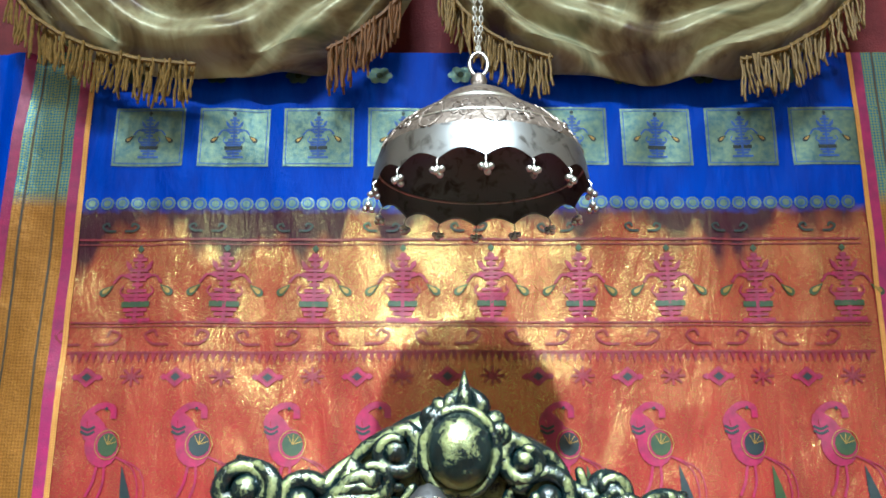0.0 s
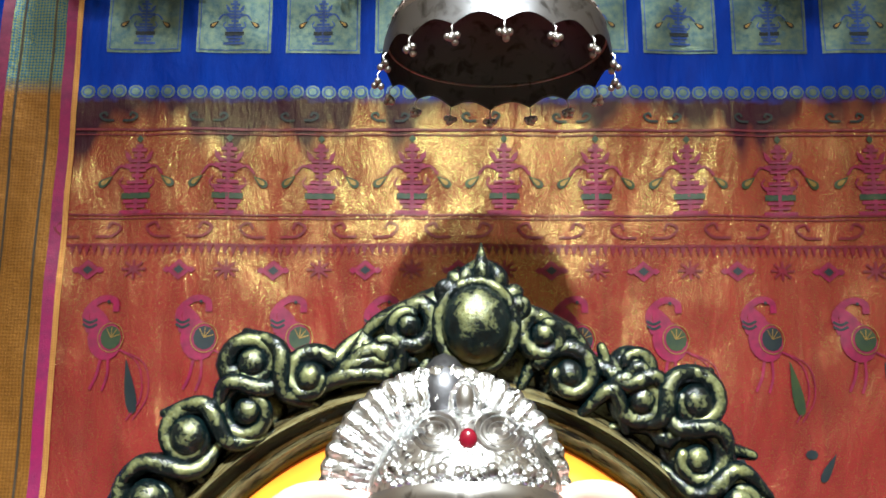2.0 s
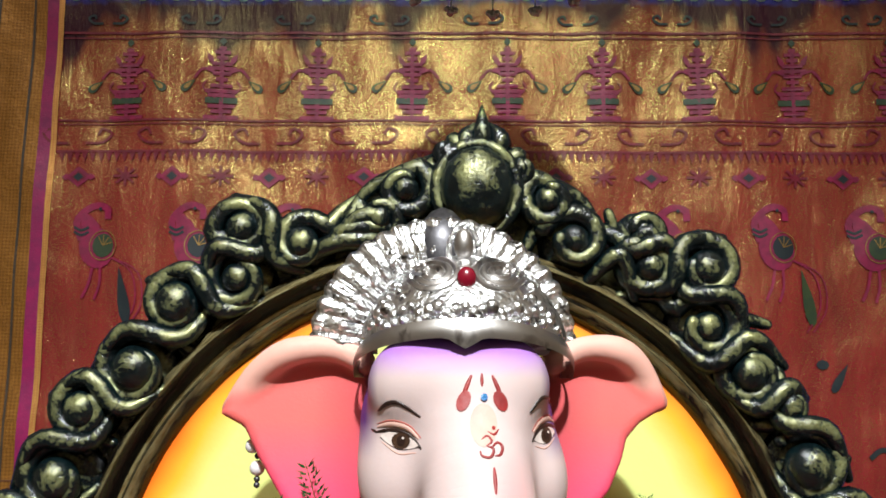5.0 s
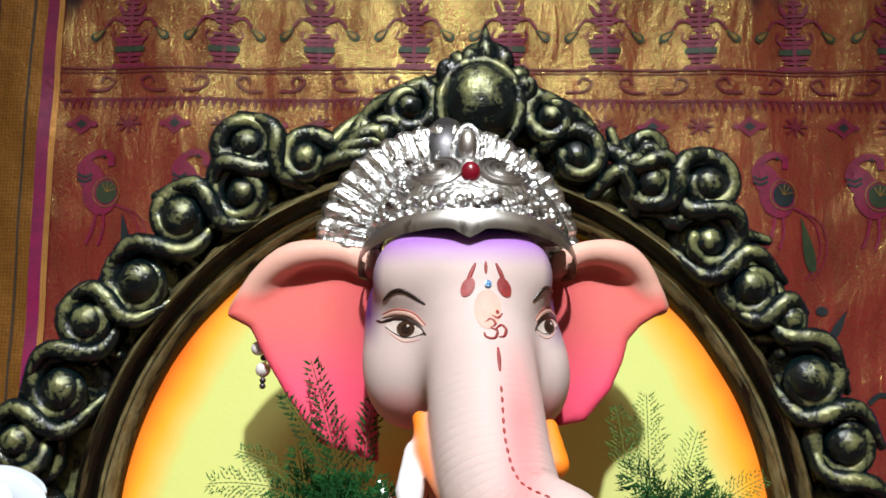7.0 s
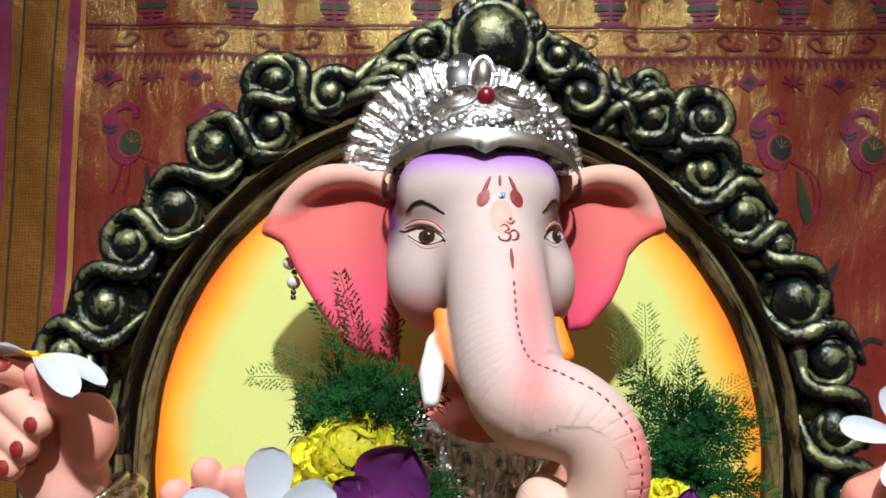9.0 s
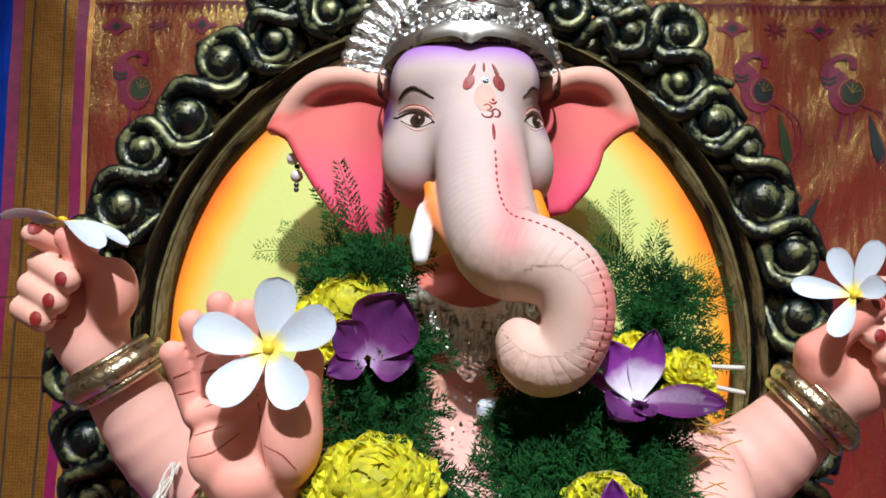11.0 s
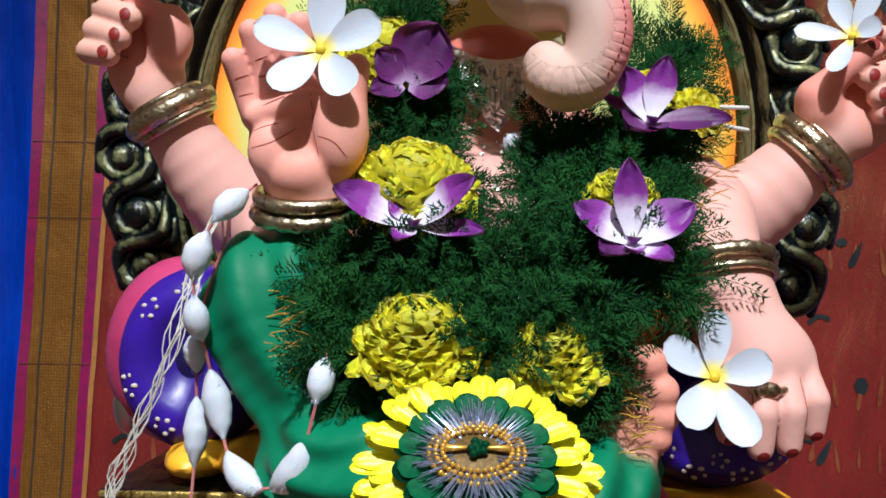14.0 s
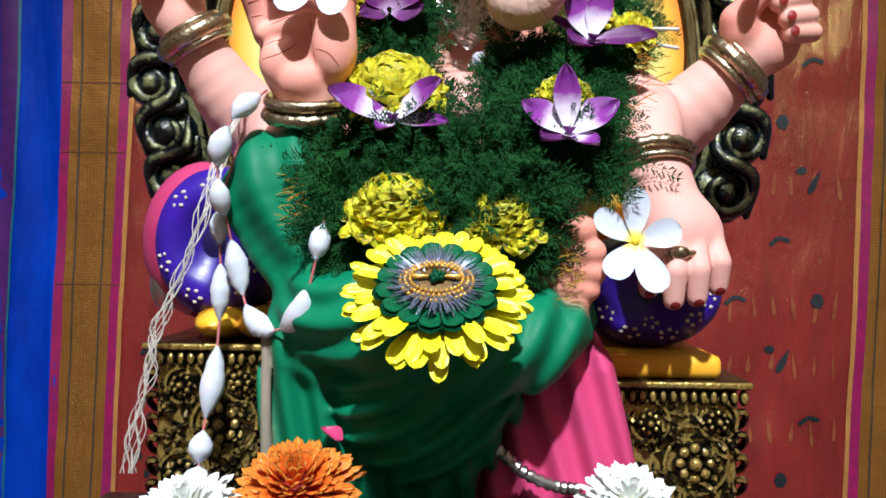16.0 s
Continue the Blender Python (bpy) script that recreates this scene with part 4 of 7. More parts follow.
# the arm that rests on the cushion
chain(spline([(0.098, 0.620, 1.100, 0.040), (0.140, 0.560, 1.080, 0.036), (0.144, 0.512, 1.042, 0.0280), (0.152, 0.498, 1.008, 0.0275), (0.160, 0.490, 0.985, 0.0270)], 18), PEACH, 0.012)
egg((0.166, 0.486, 0.980), (0.029, 0.020, 0.030), PEACH, 0.010)
for b, t in (((0.1430, 0.475, 0.978), (0.1375, 0.466, 0.944)), ((0.1565, 0.472, 0.976), (0.1540, 0.462, 0.936)), ((0.1705, 0.474, 0.977), (0.1710, 0.465, 0.938)), ((0.1840, 0.481, 0.979), (0.1875, 0.473, 0.946))):
    chain([(*b, 0.0094), (t[0], t[1] - 0.003, (b[2] + t[2]) / 2, 0.0088), (*t, 0.0074)], PEACH, 0.0022)
# the sole of the tucked foot with its toes
egg((0.062, 0.472, 0.960), (0.040, 0.020, 0.026), S(200, 120, 104), 0.008)
for t, r in (((0.088, 0.448, 0.984), 0.0105), ((0.095, 0.447, 0.969), 0.0098), ((0.096, 0.447, 0.955), 0.0090), ((0.093, 0.448, 0.943), 0.0082), ((0.087, 0.450, 0.933), 0.0075)):
    chain([(0.070, 0.462, 0.960 + (t[2] - 0.960) * 0.8, 0.010), (*t, r)], S(226, 150, 132), 0.003)


# the painted drapery
def rings(cx, cz, wave_length, amount):
    return lambda X, Y, Z: amount * np.sin(2 * math.pi * np.sqrt((X - cx) ** 2 + (Z - cz) ** 2) / wave_length)


def stripes(wave_length, amount, slant=0.0):
    return lambda X, Y, Z: amount * np.sin(2 * math.pi * (X + slant * Z) / wave_length)


chain(spline([(-0.040, 0.540, 0.985, 0.052), (-0.095, 0.500, 1.012, 0.042), (-0.131, 0.486, 1.016, 0.039), (-0.118, 0.480, 0.980, 0.033), (-0.100, 0.474, 0.945, 0.028), (-0.095, 0.472, 0.900, 0.030)], 18), GREEN, 0.012, 1, rings(-0.02, 1.06, 0.034, 0.0030))
plate([(-0.136, 0.925), (-0.080, 0.94), (0.02, 0.90), (0.05, 0.86), (0.02, 0.80), (0.00, 0.768), (-0.134, 0.768), (-0.137, 0.85)], 0.485, 0.034, 0.022, GREEN, 0.012, 1, None, stripes(0.023, 0.0046, 0.18))
chain(spline([(-0.085, 0.450, 0.925, 0.032), (-0.030, 0.432, 0.915, 0.040), (0.025, 0.436, 0.908, 0.040), (0.065, 0.455, 0.912, 0.030), (0.082, 0.475, 0.925, 0.022)], 14), GREEN, 0.014, 1, rings(-0.09, 0.985, 0.024, 0.0028))
egg((-0.020, 0.455, 0.865), (0.058, 0.040, 0.055), GREEN, 0.014, 1, rings(-0.09, 0.965, 0.019, 0.0042))
chain([(-0.131, 0.455, 0.905, 0.0035), (-0.130, 0.452, 0.86, 0.004), (-0.129, 0.453, 0.80, 0.0045)], S(150, 140, 126), 0.002, 1)
plate([(0.060, 0.912), (0.100, 0.908), (0.120, 0.890), (0.130, 0.840), (0.140, 0.768), (0.000, 0.768), (0.024, 0.805), (0.040, 0.850)], 0.505, 0.032, 0.022, PINK, 0.004, 1, None, stripes(0.026, 0.0046, 0.28))


def grow():
    fields = [np.full(NGRID, 0.5, np.float32), np.full(NGRID, 0.5, np.float32)]
    for d, lo, hi, colour, k, layer, tag in FORMS:
        i0 = [max(0, int((lo[i] - LO[i]) / STEP)) for i in range(3)]
        i1 = [min(NGRID[i], int((hi[i] - LO[i]) / STEP) + 2) for i in range(3)]
        sl = tuple(slice(a, b) for a, b in zip(i0, i1))
        X, Y, Z = np.meshgrid(AX[0][sl[0]], AX[1][sl[1]], AX[2][sl[2]], indexing="ij")
        new_d = d(X, Y, Z).astype(np.float32)
        old = fields[layer][sl]
        h = np.clip(0.5 + 0.5 * (old - new_d) / k, 0, 1)
        fields[layer][sl] = old * (1 - h) + new_d * h - k * h * (1 - h)
    return np.minimum(*fields)


FIELD = grow()


def skin_of(D):
    """A mesh of quads where the field is zero (naive surface nets)."""
    neg = D < 0
    n = np.array(D.shape) - 1
    corners = [(i, j, k) for i in (0, 1) for j in (0, 1) for k in (0, 1)]
    cnt = sum(neg[i:n[0] + i, j:n[1] + j, k:n[2] + k].astype(np.int8) for i, j, k in corners)
    cell = np.argwhere((cnt > 0) & (cnt < 8))
    ids = np.full(n, -1, np.int64)
    ids[tuple(cell.T)] = np.arange(len(cell))
    val = {c: D[cell[:, 0] + c[0], cell[:, 1] + c[1], cell[:, 2] + c[2]] for c in corners}
    acc, num = np.zeros((len(cell), 3)), np.zeros(len(cell))
    for c in corners:
        for ax in range(3):
            if c[ax] == 0:
                e = tuple(1 if i == ax else c[i] for i in range(3))
                a, b = val[c], val[e]
                hit = (a < 0) != (b < 0)
                t = np.where(hit, a / np.where(hit, a - b, 1), 0)
                p = np.tile(np.array(c, float), (len(cell), 1))
                p[:, ax] += t
                acc += p * hit[:, None]
                num += hit
    verts = LO + STEP * (cell + acc / num[:, None])
    quads = []
    for ax in range(3):
        u, v = (ax + 1) % 3, (ax + 2) % 3
        sl0 = [slice(1, -1)] * 3
        sl0[ax] = slice(0, -1)
        sl1 = list(sl0)
        sl1[ax] = slice(1, None)
        a, b = neg[tuple(sl0)], neg[tuple(sl1)]
        at = np.argwhere(a != b)
        flip = a[tuple(at.T)]
        off = np.array([1, 1, 1])
        off[ax] = 0
        at = at + off
        du, dv = np.eye(3, dtype=int)[u], np.eye(3, dtype=int)[v]
        q = np.stack([ids[tuple((at - du - dv).T)], ids[tuple((at - dv).T)], ids[tuple(at.T)], ids[tuple((at - du).T)]], 1)
        q[~flip] = q[~flip][:, ::-1]
        quads.append(q[(q >= 0).all(1)])
    return verts, np.vstack(quads)


SV, SF = skin_of(FIELD)


def relax(V, F, rounds):
    for _ in range(rounds):
        s, c = np.zeros_like(V), np.zeros(len(V))
        for a in range(4):
            for b in (F[:, (a + 1) % 4], F[:, a - 1]):
                np.add.at(s, F[:, a], V[b])
                np.add.at(c, F[:, a], 1)
        V = V + 0.5 * (s / np.maximum(c, 1)[:, None] - V)
    return V


SV = relax(SV, SF, 2)


def paint_of(V):
    D = np.stack([np.clip(f[0](V[:, 0], V[:, 1], V[:, 2]), -0.05, 0.2) for f in FORMS], 1)
    w = np.exp(-(D - D.min(1, keepdims=True)) / 0.0016)
    w /= w.sum(1, keepdims=True)
    col = np.zeros((len(V), 3))
    for i, f in enumerate(FORMS):
        c = f[3](V) if callable(f[3]) else np.tile(np.array(f[3]), (len(V), 1))
        col += w[:, i:i + 1] * c
    wr = np.zeros(len(V))
    P = np.array(smooth_trunk)[:, :3]
    run = np.concatenate([[0], np.cumsum(np.linalg.norm(np.diff(P, axis=0), axis=1))])
    tr = [i for i, f in enumerate(FORMS) if f[6] == "trunk"][0]
    near = np.where(w[:, tr] > 0.6)[0]
    if len(near):
        best = np.full(len(near), 9.0)
        arc = np.zeros(len(near))
        for i in range(len(P) - 1):
            ab = P[i + 1] - P[i]
            t = np.clip((V[near] - P[i]) @ ab / (ab @ ab), 0, 1)
            q = np.linalg.norm(V[near] - P[i] - t[:, None] * ab, axis=1)
            arc = np.where(q < best, run[i] + t * (run[i + 1] - run[i]), arc)
            best = np.minimum(best, q)
        inside = np.hypot(V[near][:, 0] - 0.046, V[near][:, 2] - 1.177) < 0.024
        wr[near] = np.where((arc > 0.03) & ~inside, arc, 0.03)
    return col, wr


def front(x, z):
    """The depth of the idol's foremost surface at x, z."""
    i, k = (x - LO[0]) / STEP, (z - LO[2]) / STEP
    i0, k0 = int(i), int(k)
    fi, fk = i - i0, k - k0
    col = FIELD[i0, :, k0] * (1 - fi) * (1 - fk) + FIELD[i0 + 1, :, k0] * fi * (1 - fk) + FIELD[i0, :, k0 + 1] * (1 - fi) * fk + FIELD[i0 + 1, :, k0 + 1] * fi * fk
    j = np.argmax(col < 0)
    if j == 0:
        return 0.58
    return AX[1][j - 1] + STEP * col[j - 1] / (col[j - 1] - col[j])


DETAIL = Geo()


def patch(outline_fn, k, off=0.0007, n=18, rings_n=3, c=(0, 0)):
    """A painted shape laid on the idol: outline_fn(angle) gives x, z about the centre c."""
    vs, fs = [(c[0], front(*c) - off, c[1])], []
    for r in range(1, rings_n + 1):
        for i in range(n):
            x, z = outline_fn(2 * math.pi * i / n)
            x, z = c[0] + x * r / rings_n, c[1] + z * r / rings_n
            vs.append((x, front(x, z) - off, z))
    fs += [(0, 1 + i, 1 + (i + 1) % n) for i in range(n)]
    for r in range(rings_n - 1):
        o = 1 + r * n
        fs += [(o + i, o + n + i, o + n + (i + 1) % n, o + (i + 1) % n) for i in range(n)]
    DETAIL.add(vs, fs, k)


def stroke(pts, wid, k, n=12, off=0.0):
    P = spline([(x, 0, z) for x, z in pts], n)
    DETAIL.tube([(x, front(x, z) - off, z) for x, _, z in P], [wid * (0.35 + 0.65 * math.sin(math.pi * (0.08 + 0.84 * i / n))) for i in range(n + 1)], 6, k, False, 0.5)


for cx, cz, s in ((-0.0285, 1.3015, 1), (0.0490, 1.304, -1)):
    wide = 0.0102 if s > 0 else 0.0068
    slope = -0.20 * s
    patch(lambda a: (wide * math.cos(a), 0.0042 * math.sin(a) * (1 - 0.45 * math.cos(a) ** 2) + slope * wide * math.cos(a)), 1, 0.0006, 24, 3, (cx, cz))
    patch(lambda a: (0.0050 * (wide / 0.0102) * math.cos(a), 0.0041 * math.sin(a)), 3, 0.0011, 14, 2, (cx + 0.001, cz))
    patch(lambda a: (0.0023 * math.cos(a), 0.0025 * math.sin(a)), 2, 0.0015, 10, 2, (cx + 0.001, cz))
    # tiny white dot paints a glint beside the pupil
    patch(lambda a: (0.0007 * math.cos(a), 0.0007 * math.sin(a)), 1, 0.0019, 8, 1, (cx + 0.0022, cz + 0.0014))

    def lid(pts, wid, k, n=12):
        stroke([(cx + s * wide * u, cz + slope * s * wide * u + dz) for u, dz in pts], wid, k, n)
    lid(((-1.25, 0.0010), (-0.6, 0.0036), (0.1, 0.0046), (0.7, 0.0028), (1.15, -0.0012)), 0.0014, 2)
    lid(((-1.15, 0.0040), (-0.4, 0.0076), (0.4, 0.0076), (1.0, 0.0036)), 0.0017, 5)
    lid(((-1.2, 0.0055), (-0.4, 0.0094), (0.5, 0.0090), (1.15, 0.0040)), 0.0007, 7)
    lid(((-1.2, 0.0012), (-1.55, 0.0018)), 0.0008, 2, 4)
    lid(((-1.0, -0.0010), (0, -0.0043), (1.0, -0.0012)), 0.0006, 2)
    lid(((-0.9, -0.0030), (0, -0.0066), (0.9, -0.0040)), 0.0006, 5)
for pts in (((-0.0400, 1.3165), (-0.0345, 1.3205), (-0.0280, 1.3205), (-0.0175, 1.3140)), ((0.0400, 1.3165), (0.0460, 1.3235), (0.0515, 1.3235), (0.0560, 1.3190))):
    stroke(pts, 0.0014, 2, 16)
# forehead marks in red, a blue stone, and the written sign below
for s in (-1, 1):
    patch(lambda a, s=s: (0.0036 * math.cos(a) - s * 0.0014 * math.sin(a), 0.0052 * math.sin(a)), 4, 0.0006, 14, 2, (0.0145 + s * 0.0095, 1.3225))
    stroke([(0.0145 + s * 0.0105, 1.322), (0.0145 + s * 0.0080, 1.329), (0.0145 + s * 0.0055, 1.335)], 0.0013, 4)
stroke([(0.0145, 1.330), (0.0145, 1.336)], 0.0009, 4, 6)
patch(lambda a: (0.0019 * math.cos(a), 0.0019 * math.sin(a)), 6, 0.0012, 10, 2, (0.0155, 1.3245))
patch(lambda a: (0.0070 * math.cos(a), 0.0105 * math.sin(a)), 5, 0.0003, 16, 3, (0.0150, 1.311))
for pts in (((0.0135, 1.3035), (0.0165, 1.3055), (0.0185, 1.3030), (0.0160, 1.3010)), ((0.0160, 1.3010), (0.0195, 1.2995), (0.0180, 1.2960), (0.0140, 1.2965), (0.0130, 1.2985)),
            ((0.0185, 1.3000), (0.0215, 1.3025), (0.0240, 1.3005), (0.0230, 1.2970), (0.0205, 1.2965)), ((0.0170, 1.3075), (0.0200, 1.3060), (0.0225, 1.3085))):
    stroke(pts, 0.0009, 4, 12)
patch(lambda a: (0.001 * math.cos(a), 0.001 * math.sin(a)), 4, 0.0008, 8, 2, (0.0200, 1.3095))
# dashes down the trunk
DASH = spline([(0.0195, 0, 1.290), (0.0205, 0, 1.268), (0.0215, 0, 1.248), (0.0270, 0, 1.232), (0.0420, 0, 1.2250), (0.0600, 0, 1.2150), (0.0725, 0, 1.200), (0.0775, 0, 1.182), (0.0755, 0, 1.165), (0.0680, 0, 1.149)], 80)
stroke([(0.0195, 1.291), (0.0200, 1.280)], 0.0011, 4, 6)
for i in range(7, 80, 2):
    stroke([(DASH[i][0], DASH[i][2]), (DASH[i + 1][0], DASH[i + 1][2])], 0.0008, 4, 3)
# red nails
for x, z in ((-0.2480, 1.1715), (-0.2395, 1.1820), (-0.2325, 1.1945), (-0.2545, 1.2260), (0.2635, 1.1435), (0.2595, 1.1545), (0.2525, 1.1665), (0.2570, 1.1970), (0.2505, 1.1860)):
    patch(lambda a: (0.0038 * math.cos(a), 0.0042 * math.sin(a)), 4, 0.0004, 14, 2, (x, z))
for x, z in ((0.1370, 0.940), (0.1540, 0.932), (0.1710, 0.934), (0.1880, 0.942)):
    patch(lambda a: (0.0036 * math.cos(a), 0.0032 * math.sin(a)), 4, 0.0004, 14, 2, (x, z))
# creases of the open palm; the last three strokes paint shade between resting fingers
for pts in (((-0.1356, 1.1114), (-0.126, 1.1145), (-0.1166, 1.1177)), ((-0.1385, 1.1004), (-0.124, 1.104), (-0.112, 1.113)), ((-0.1033, 1.133), (-0.1005, 1.113), (-0.0955, 1.090)), ((-0.1470, 1.141), (-0.1395, 1.144)), ((-0.1455, 1.132), (-0.1370, 1.134)),
            ((-0.1355, 1.152), (-0.1290, 1.155)), ((-0.1340, 1.143), (-0.1260, 1.145)), ((-0.1300, 1.126), (-0.1180, 1.131)), ((-0.098, 1.108), (-0.088, 1.104), (-0.081, 1.096)),
            ((0.2745, 1.1385), (0.2805, 1.1330)), ((-0.2420, 1.1680), (-0.2380, 1.1740)),
            ((0.1495, 0.976), (0.1460, 0.946)), ((0.1635, 0.974), (0.1625, 0.940)), ((0.1775, 0.976), (0.1790, 0.944))):
    stroke(pts, 0.0005, 7, 8)


def build_statue():
    nv = len(SV)
    me = bpy.data.meshes.new("idol_statue")
    me.from_pydata([tuple(p) for p in SV] + DETAIL.v, [], [tuple(int(i) for i in q) for q in SF] + [tuple(i + nv for i in q) for q in DETAIL.f])
    for m in (STATUE, EYE_WHITE, EYE_DARK, EYE_IRIS, RED_PAINT, LIP_PINK, BLUE_GEM, CREASE):
        me.materials.append(m)
    me.polygons.foreach_set("material_index", [0] * len(SF) + DETAIL.k)
    me.polygons.foreach_set("use_smooth", [True] * len(me.polygons))
    col, wr = paint_of(SV)
    layer = me.color_attributes.new("paint", "FLOAT_COLOR", "POINT")
    full = np.ones((len(me.vertices), 4), np.float32)
    full[:nv, :3] = col
    layer.data.foreach_set("color", full.ravel())
    w = me.attributes.new("wrinkle", "FLOAT", "POINT")
    wv = np.zeros(len(me.vertices), np.float32)
    wv[:nv] = wr
    w.data.foreach_set("value", wv)
    me.update()
    return tagged(new("idol_statue", me), "painted clay festival idol seated in green and pink drapery", "statue")


build_statue()


# ---- swags above the silk ----
def swag(xs, zs, fringes, label):
    xs = [1.15 * x for x in xs]
    zs = [1.441 + 1.15 * (z - 1.441) for z in zs]
    t = thing("swag_valance", ((xs[0] + xs[-1]) / 2, 1.085, 2.0), label, "curtain", "swags above the silk")
    mid = (xs[0] + xs[-1]) / 2
    half = (xs[-1] - xs[0]) / 2

    def low(x):
        return float(np.interp(x, xs, zs))

    def at(u, v):
        x = xs[0] + (xs[-1] - xs[0]) * u
        zb = low(x)
        z = 2.43 + (zb - 2.43) * v
        s = (x - mid) / half
        ph = v * 6.0 + 2.2 * s * s + 0.6 * noise.noise(Vector((x * 6, 3.1, z * 5)))
        y = 1.085 - 0.013 * math.sin(2 * math.pi * ph) * (0.35 + 0.65 * v) - 0.03 * math.sin(math.pi * v) + 0.012 * noise.noise(Vector((x * 14, 9.0, z * 16)))
        if v > 0.94:
            y += (v - 0.94) * 0.6
        return (x, y, z)
    cloth = part("cloth", Geo().grid(at, 170, 150), SATIN, t)
    mod = cloth.modifiers.new("thickness", "SOLIDIFY")
    mod.thickness = 0.002
    for x0, x1, n, ln, m in fringes:
        x0, x1, ln = x0 * 1.15, x1 * 1.15, ln * 1.15
        g = Geo()
        for i in range(n):
            x = x0 + (x1 - x0) * (i + random.uniform(-0.3, 0.3)) / n
            zb = low(x) + 0.006
            y = 1.083 + random.uniform(-0.01, 0.012)
            L = ln * random.uniform(0.8, 1.12)
            sway, sw2 = random.uniform(-0.008, 0.008), random.uniform(-0.006, 0.006)
            pts = [(x + sway * q * q + 0.0008 * math.sin(q * 26 + i), y + sw2 * q, zb - L * q) for q in np.linspace(0, 1, 7)]
            g.tube(pts, [0.0020, 0.0019, 0.0019, 0.0018, 0.0019, 0.0021, 0.0016], 5)
        e = [(x, 1.078, low(x) + 0.003) for x in np.linspace(x0, x1, 24)]
        g.tube(e, 0.0035, 6)
        part("fringe", g, m, t, "twisted gold thread fringe")


swag((-0.545, -0.50, -0.46, -0.42, -0.36, -0.30, -0.22, -0.146, -0.11, -0.07, -0.03), (2.05, 1.995, 1.968, 1.95, 1.934, 1.928, 1.930, 1.942, 1.962, 1.995, 2.04),
     ((-0.535, -0.295, 84, 0.052, FRINGE_MAT), (-0.135, -0.045, 40, 0.058, FRINGE_DARK)), "draped sand and brown satin swag with gold fringe")
swag((0.0, 0.03, 0.06, 0.09, 0.13, 0.17, 0.25, 0.33, 0.38, 0.42, 0.47, 0.54), (2.04, 2.00, 1.97, 1.952, 1.938, 1.930, 1.924, 1.928, 1.936, 1.948, 1.978, 2.05),
     ((0.0, 0.135, 52, 0.054, FRINGE_MAT), (0.365, 0.525, 60, 0.052, FRINGE_MAT)), "draped olive and sand satin swag with gold fringe")
rail = single("curtain_rail", Geo().tube([(-1.7, 1.10, 2.43), (1.7, 1.10, 2.43)], 0.012, 10), WIRE, "brass rail that carries the satin swags", "rail")


# ---- silver umbrella on its chain ----
UX, UY = 0.044, 0.862
um = thing("hanging_silver_umbrella", (UX, UY, 1.735), "engraved silver ceremonial umbrella hanging on a chain", "umbrella")
SC = 16
outer = [(0.1075, 1.738), (0.1072, 1.744), (0.1065, 1.752), (0.105, 1.764), (0.1015, 1.776), (0.096, 1.788), (0.088, 1.800), (0.077, 1.812), (0.064, 1.8215), (0.052, 1.828), (0.047, 1.831),
         (0.0475, 1.8335), (0.045, 1.836), (0.041, 1.841), (0.033, 1.8485), (0.023, 1.8545), (0.014, 1.858), (0.010, 1.861), (0.0075, 1.866), (0.0085, 1.871), (0.006, 1.877), (0.0, 1.878)]
outer = [(r * 1.07, z) for r, z in outer]
part("rim_band", Geo().lathe(outer[:5], (UX, UY, 0), 128, 0, None, lambda a, v: 0.009 * abs(math.sin(SC * a / 2)) * max(0, 1 - v * 1.9)), BAND_SILVER, um, "smooth scalloped silver band")
part("dome", Geo().lathe(outer[4:], (UX, UY, 0), 128), CHHATRA_SILVER, um, "engraved bright silver dome")
inner = [(0.1068, 1.739), (0.1055, 1.750), (0.103, 1.766), (0.098, 1.778), (0.086, 1.797), (0.064, 1.815), (0.04, 1.826), (0.0, 1.83)]
inner = [(r * 1.07, z) for r, z in inner]
# the inside has a darker silver than the dome
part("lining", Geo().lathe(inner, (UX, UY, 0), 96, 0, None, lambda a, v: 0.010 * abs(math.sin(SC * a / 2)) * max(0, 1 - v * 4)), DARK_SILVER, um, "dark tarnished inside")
for r, z, w in ((0.0525, 1.8305, 0.0022), (0.1005, 1.792, 0.0012), (0.110, 1.765, 0.0014)):
    part("raised_ring", Geo().tube([(UX + r * math.cos(a), UY + r * math.sin(a), z) for a in np.linspace(0, 2 * math.pi, 96, False)], w, 6, 0, True), PLAIN_SILVER, um)


def dome_point(a, z, off=0.0005):
    rs = sorted((q[1], q[0]) for q in outer)
    r = float(np.interp(z, [q[0] for q in rs], [q[1] for q in rs])) + off
    return (UX + r * math.cos(a), UY + r * math.sin(a), z)


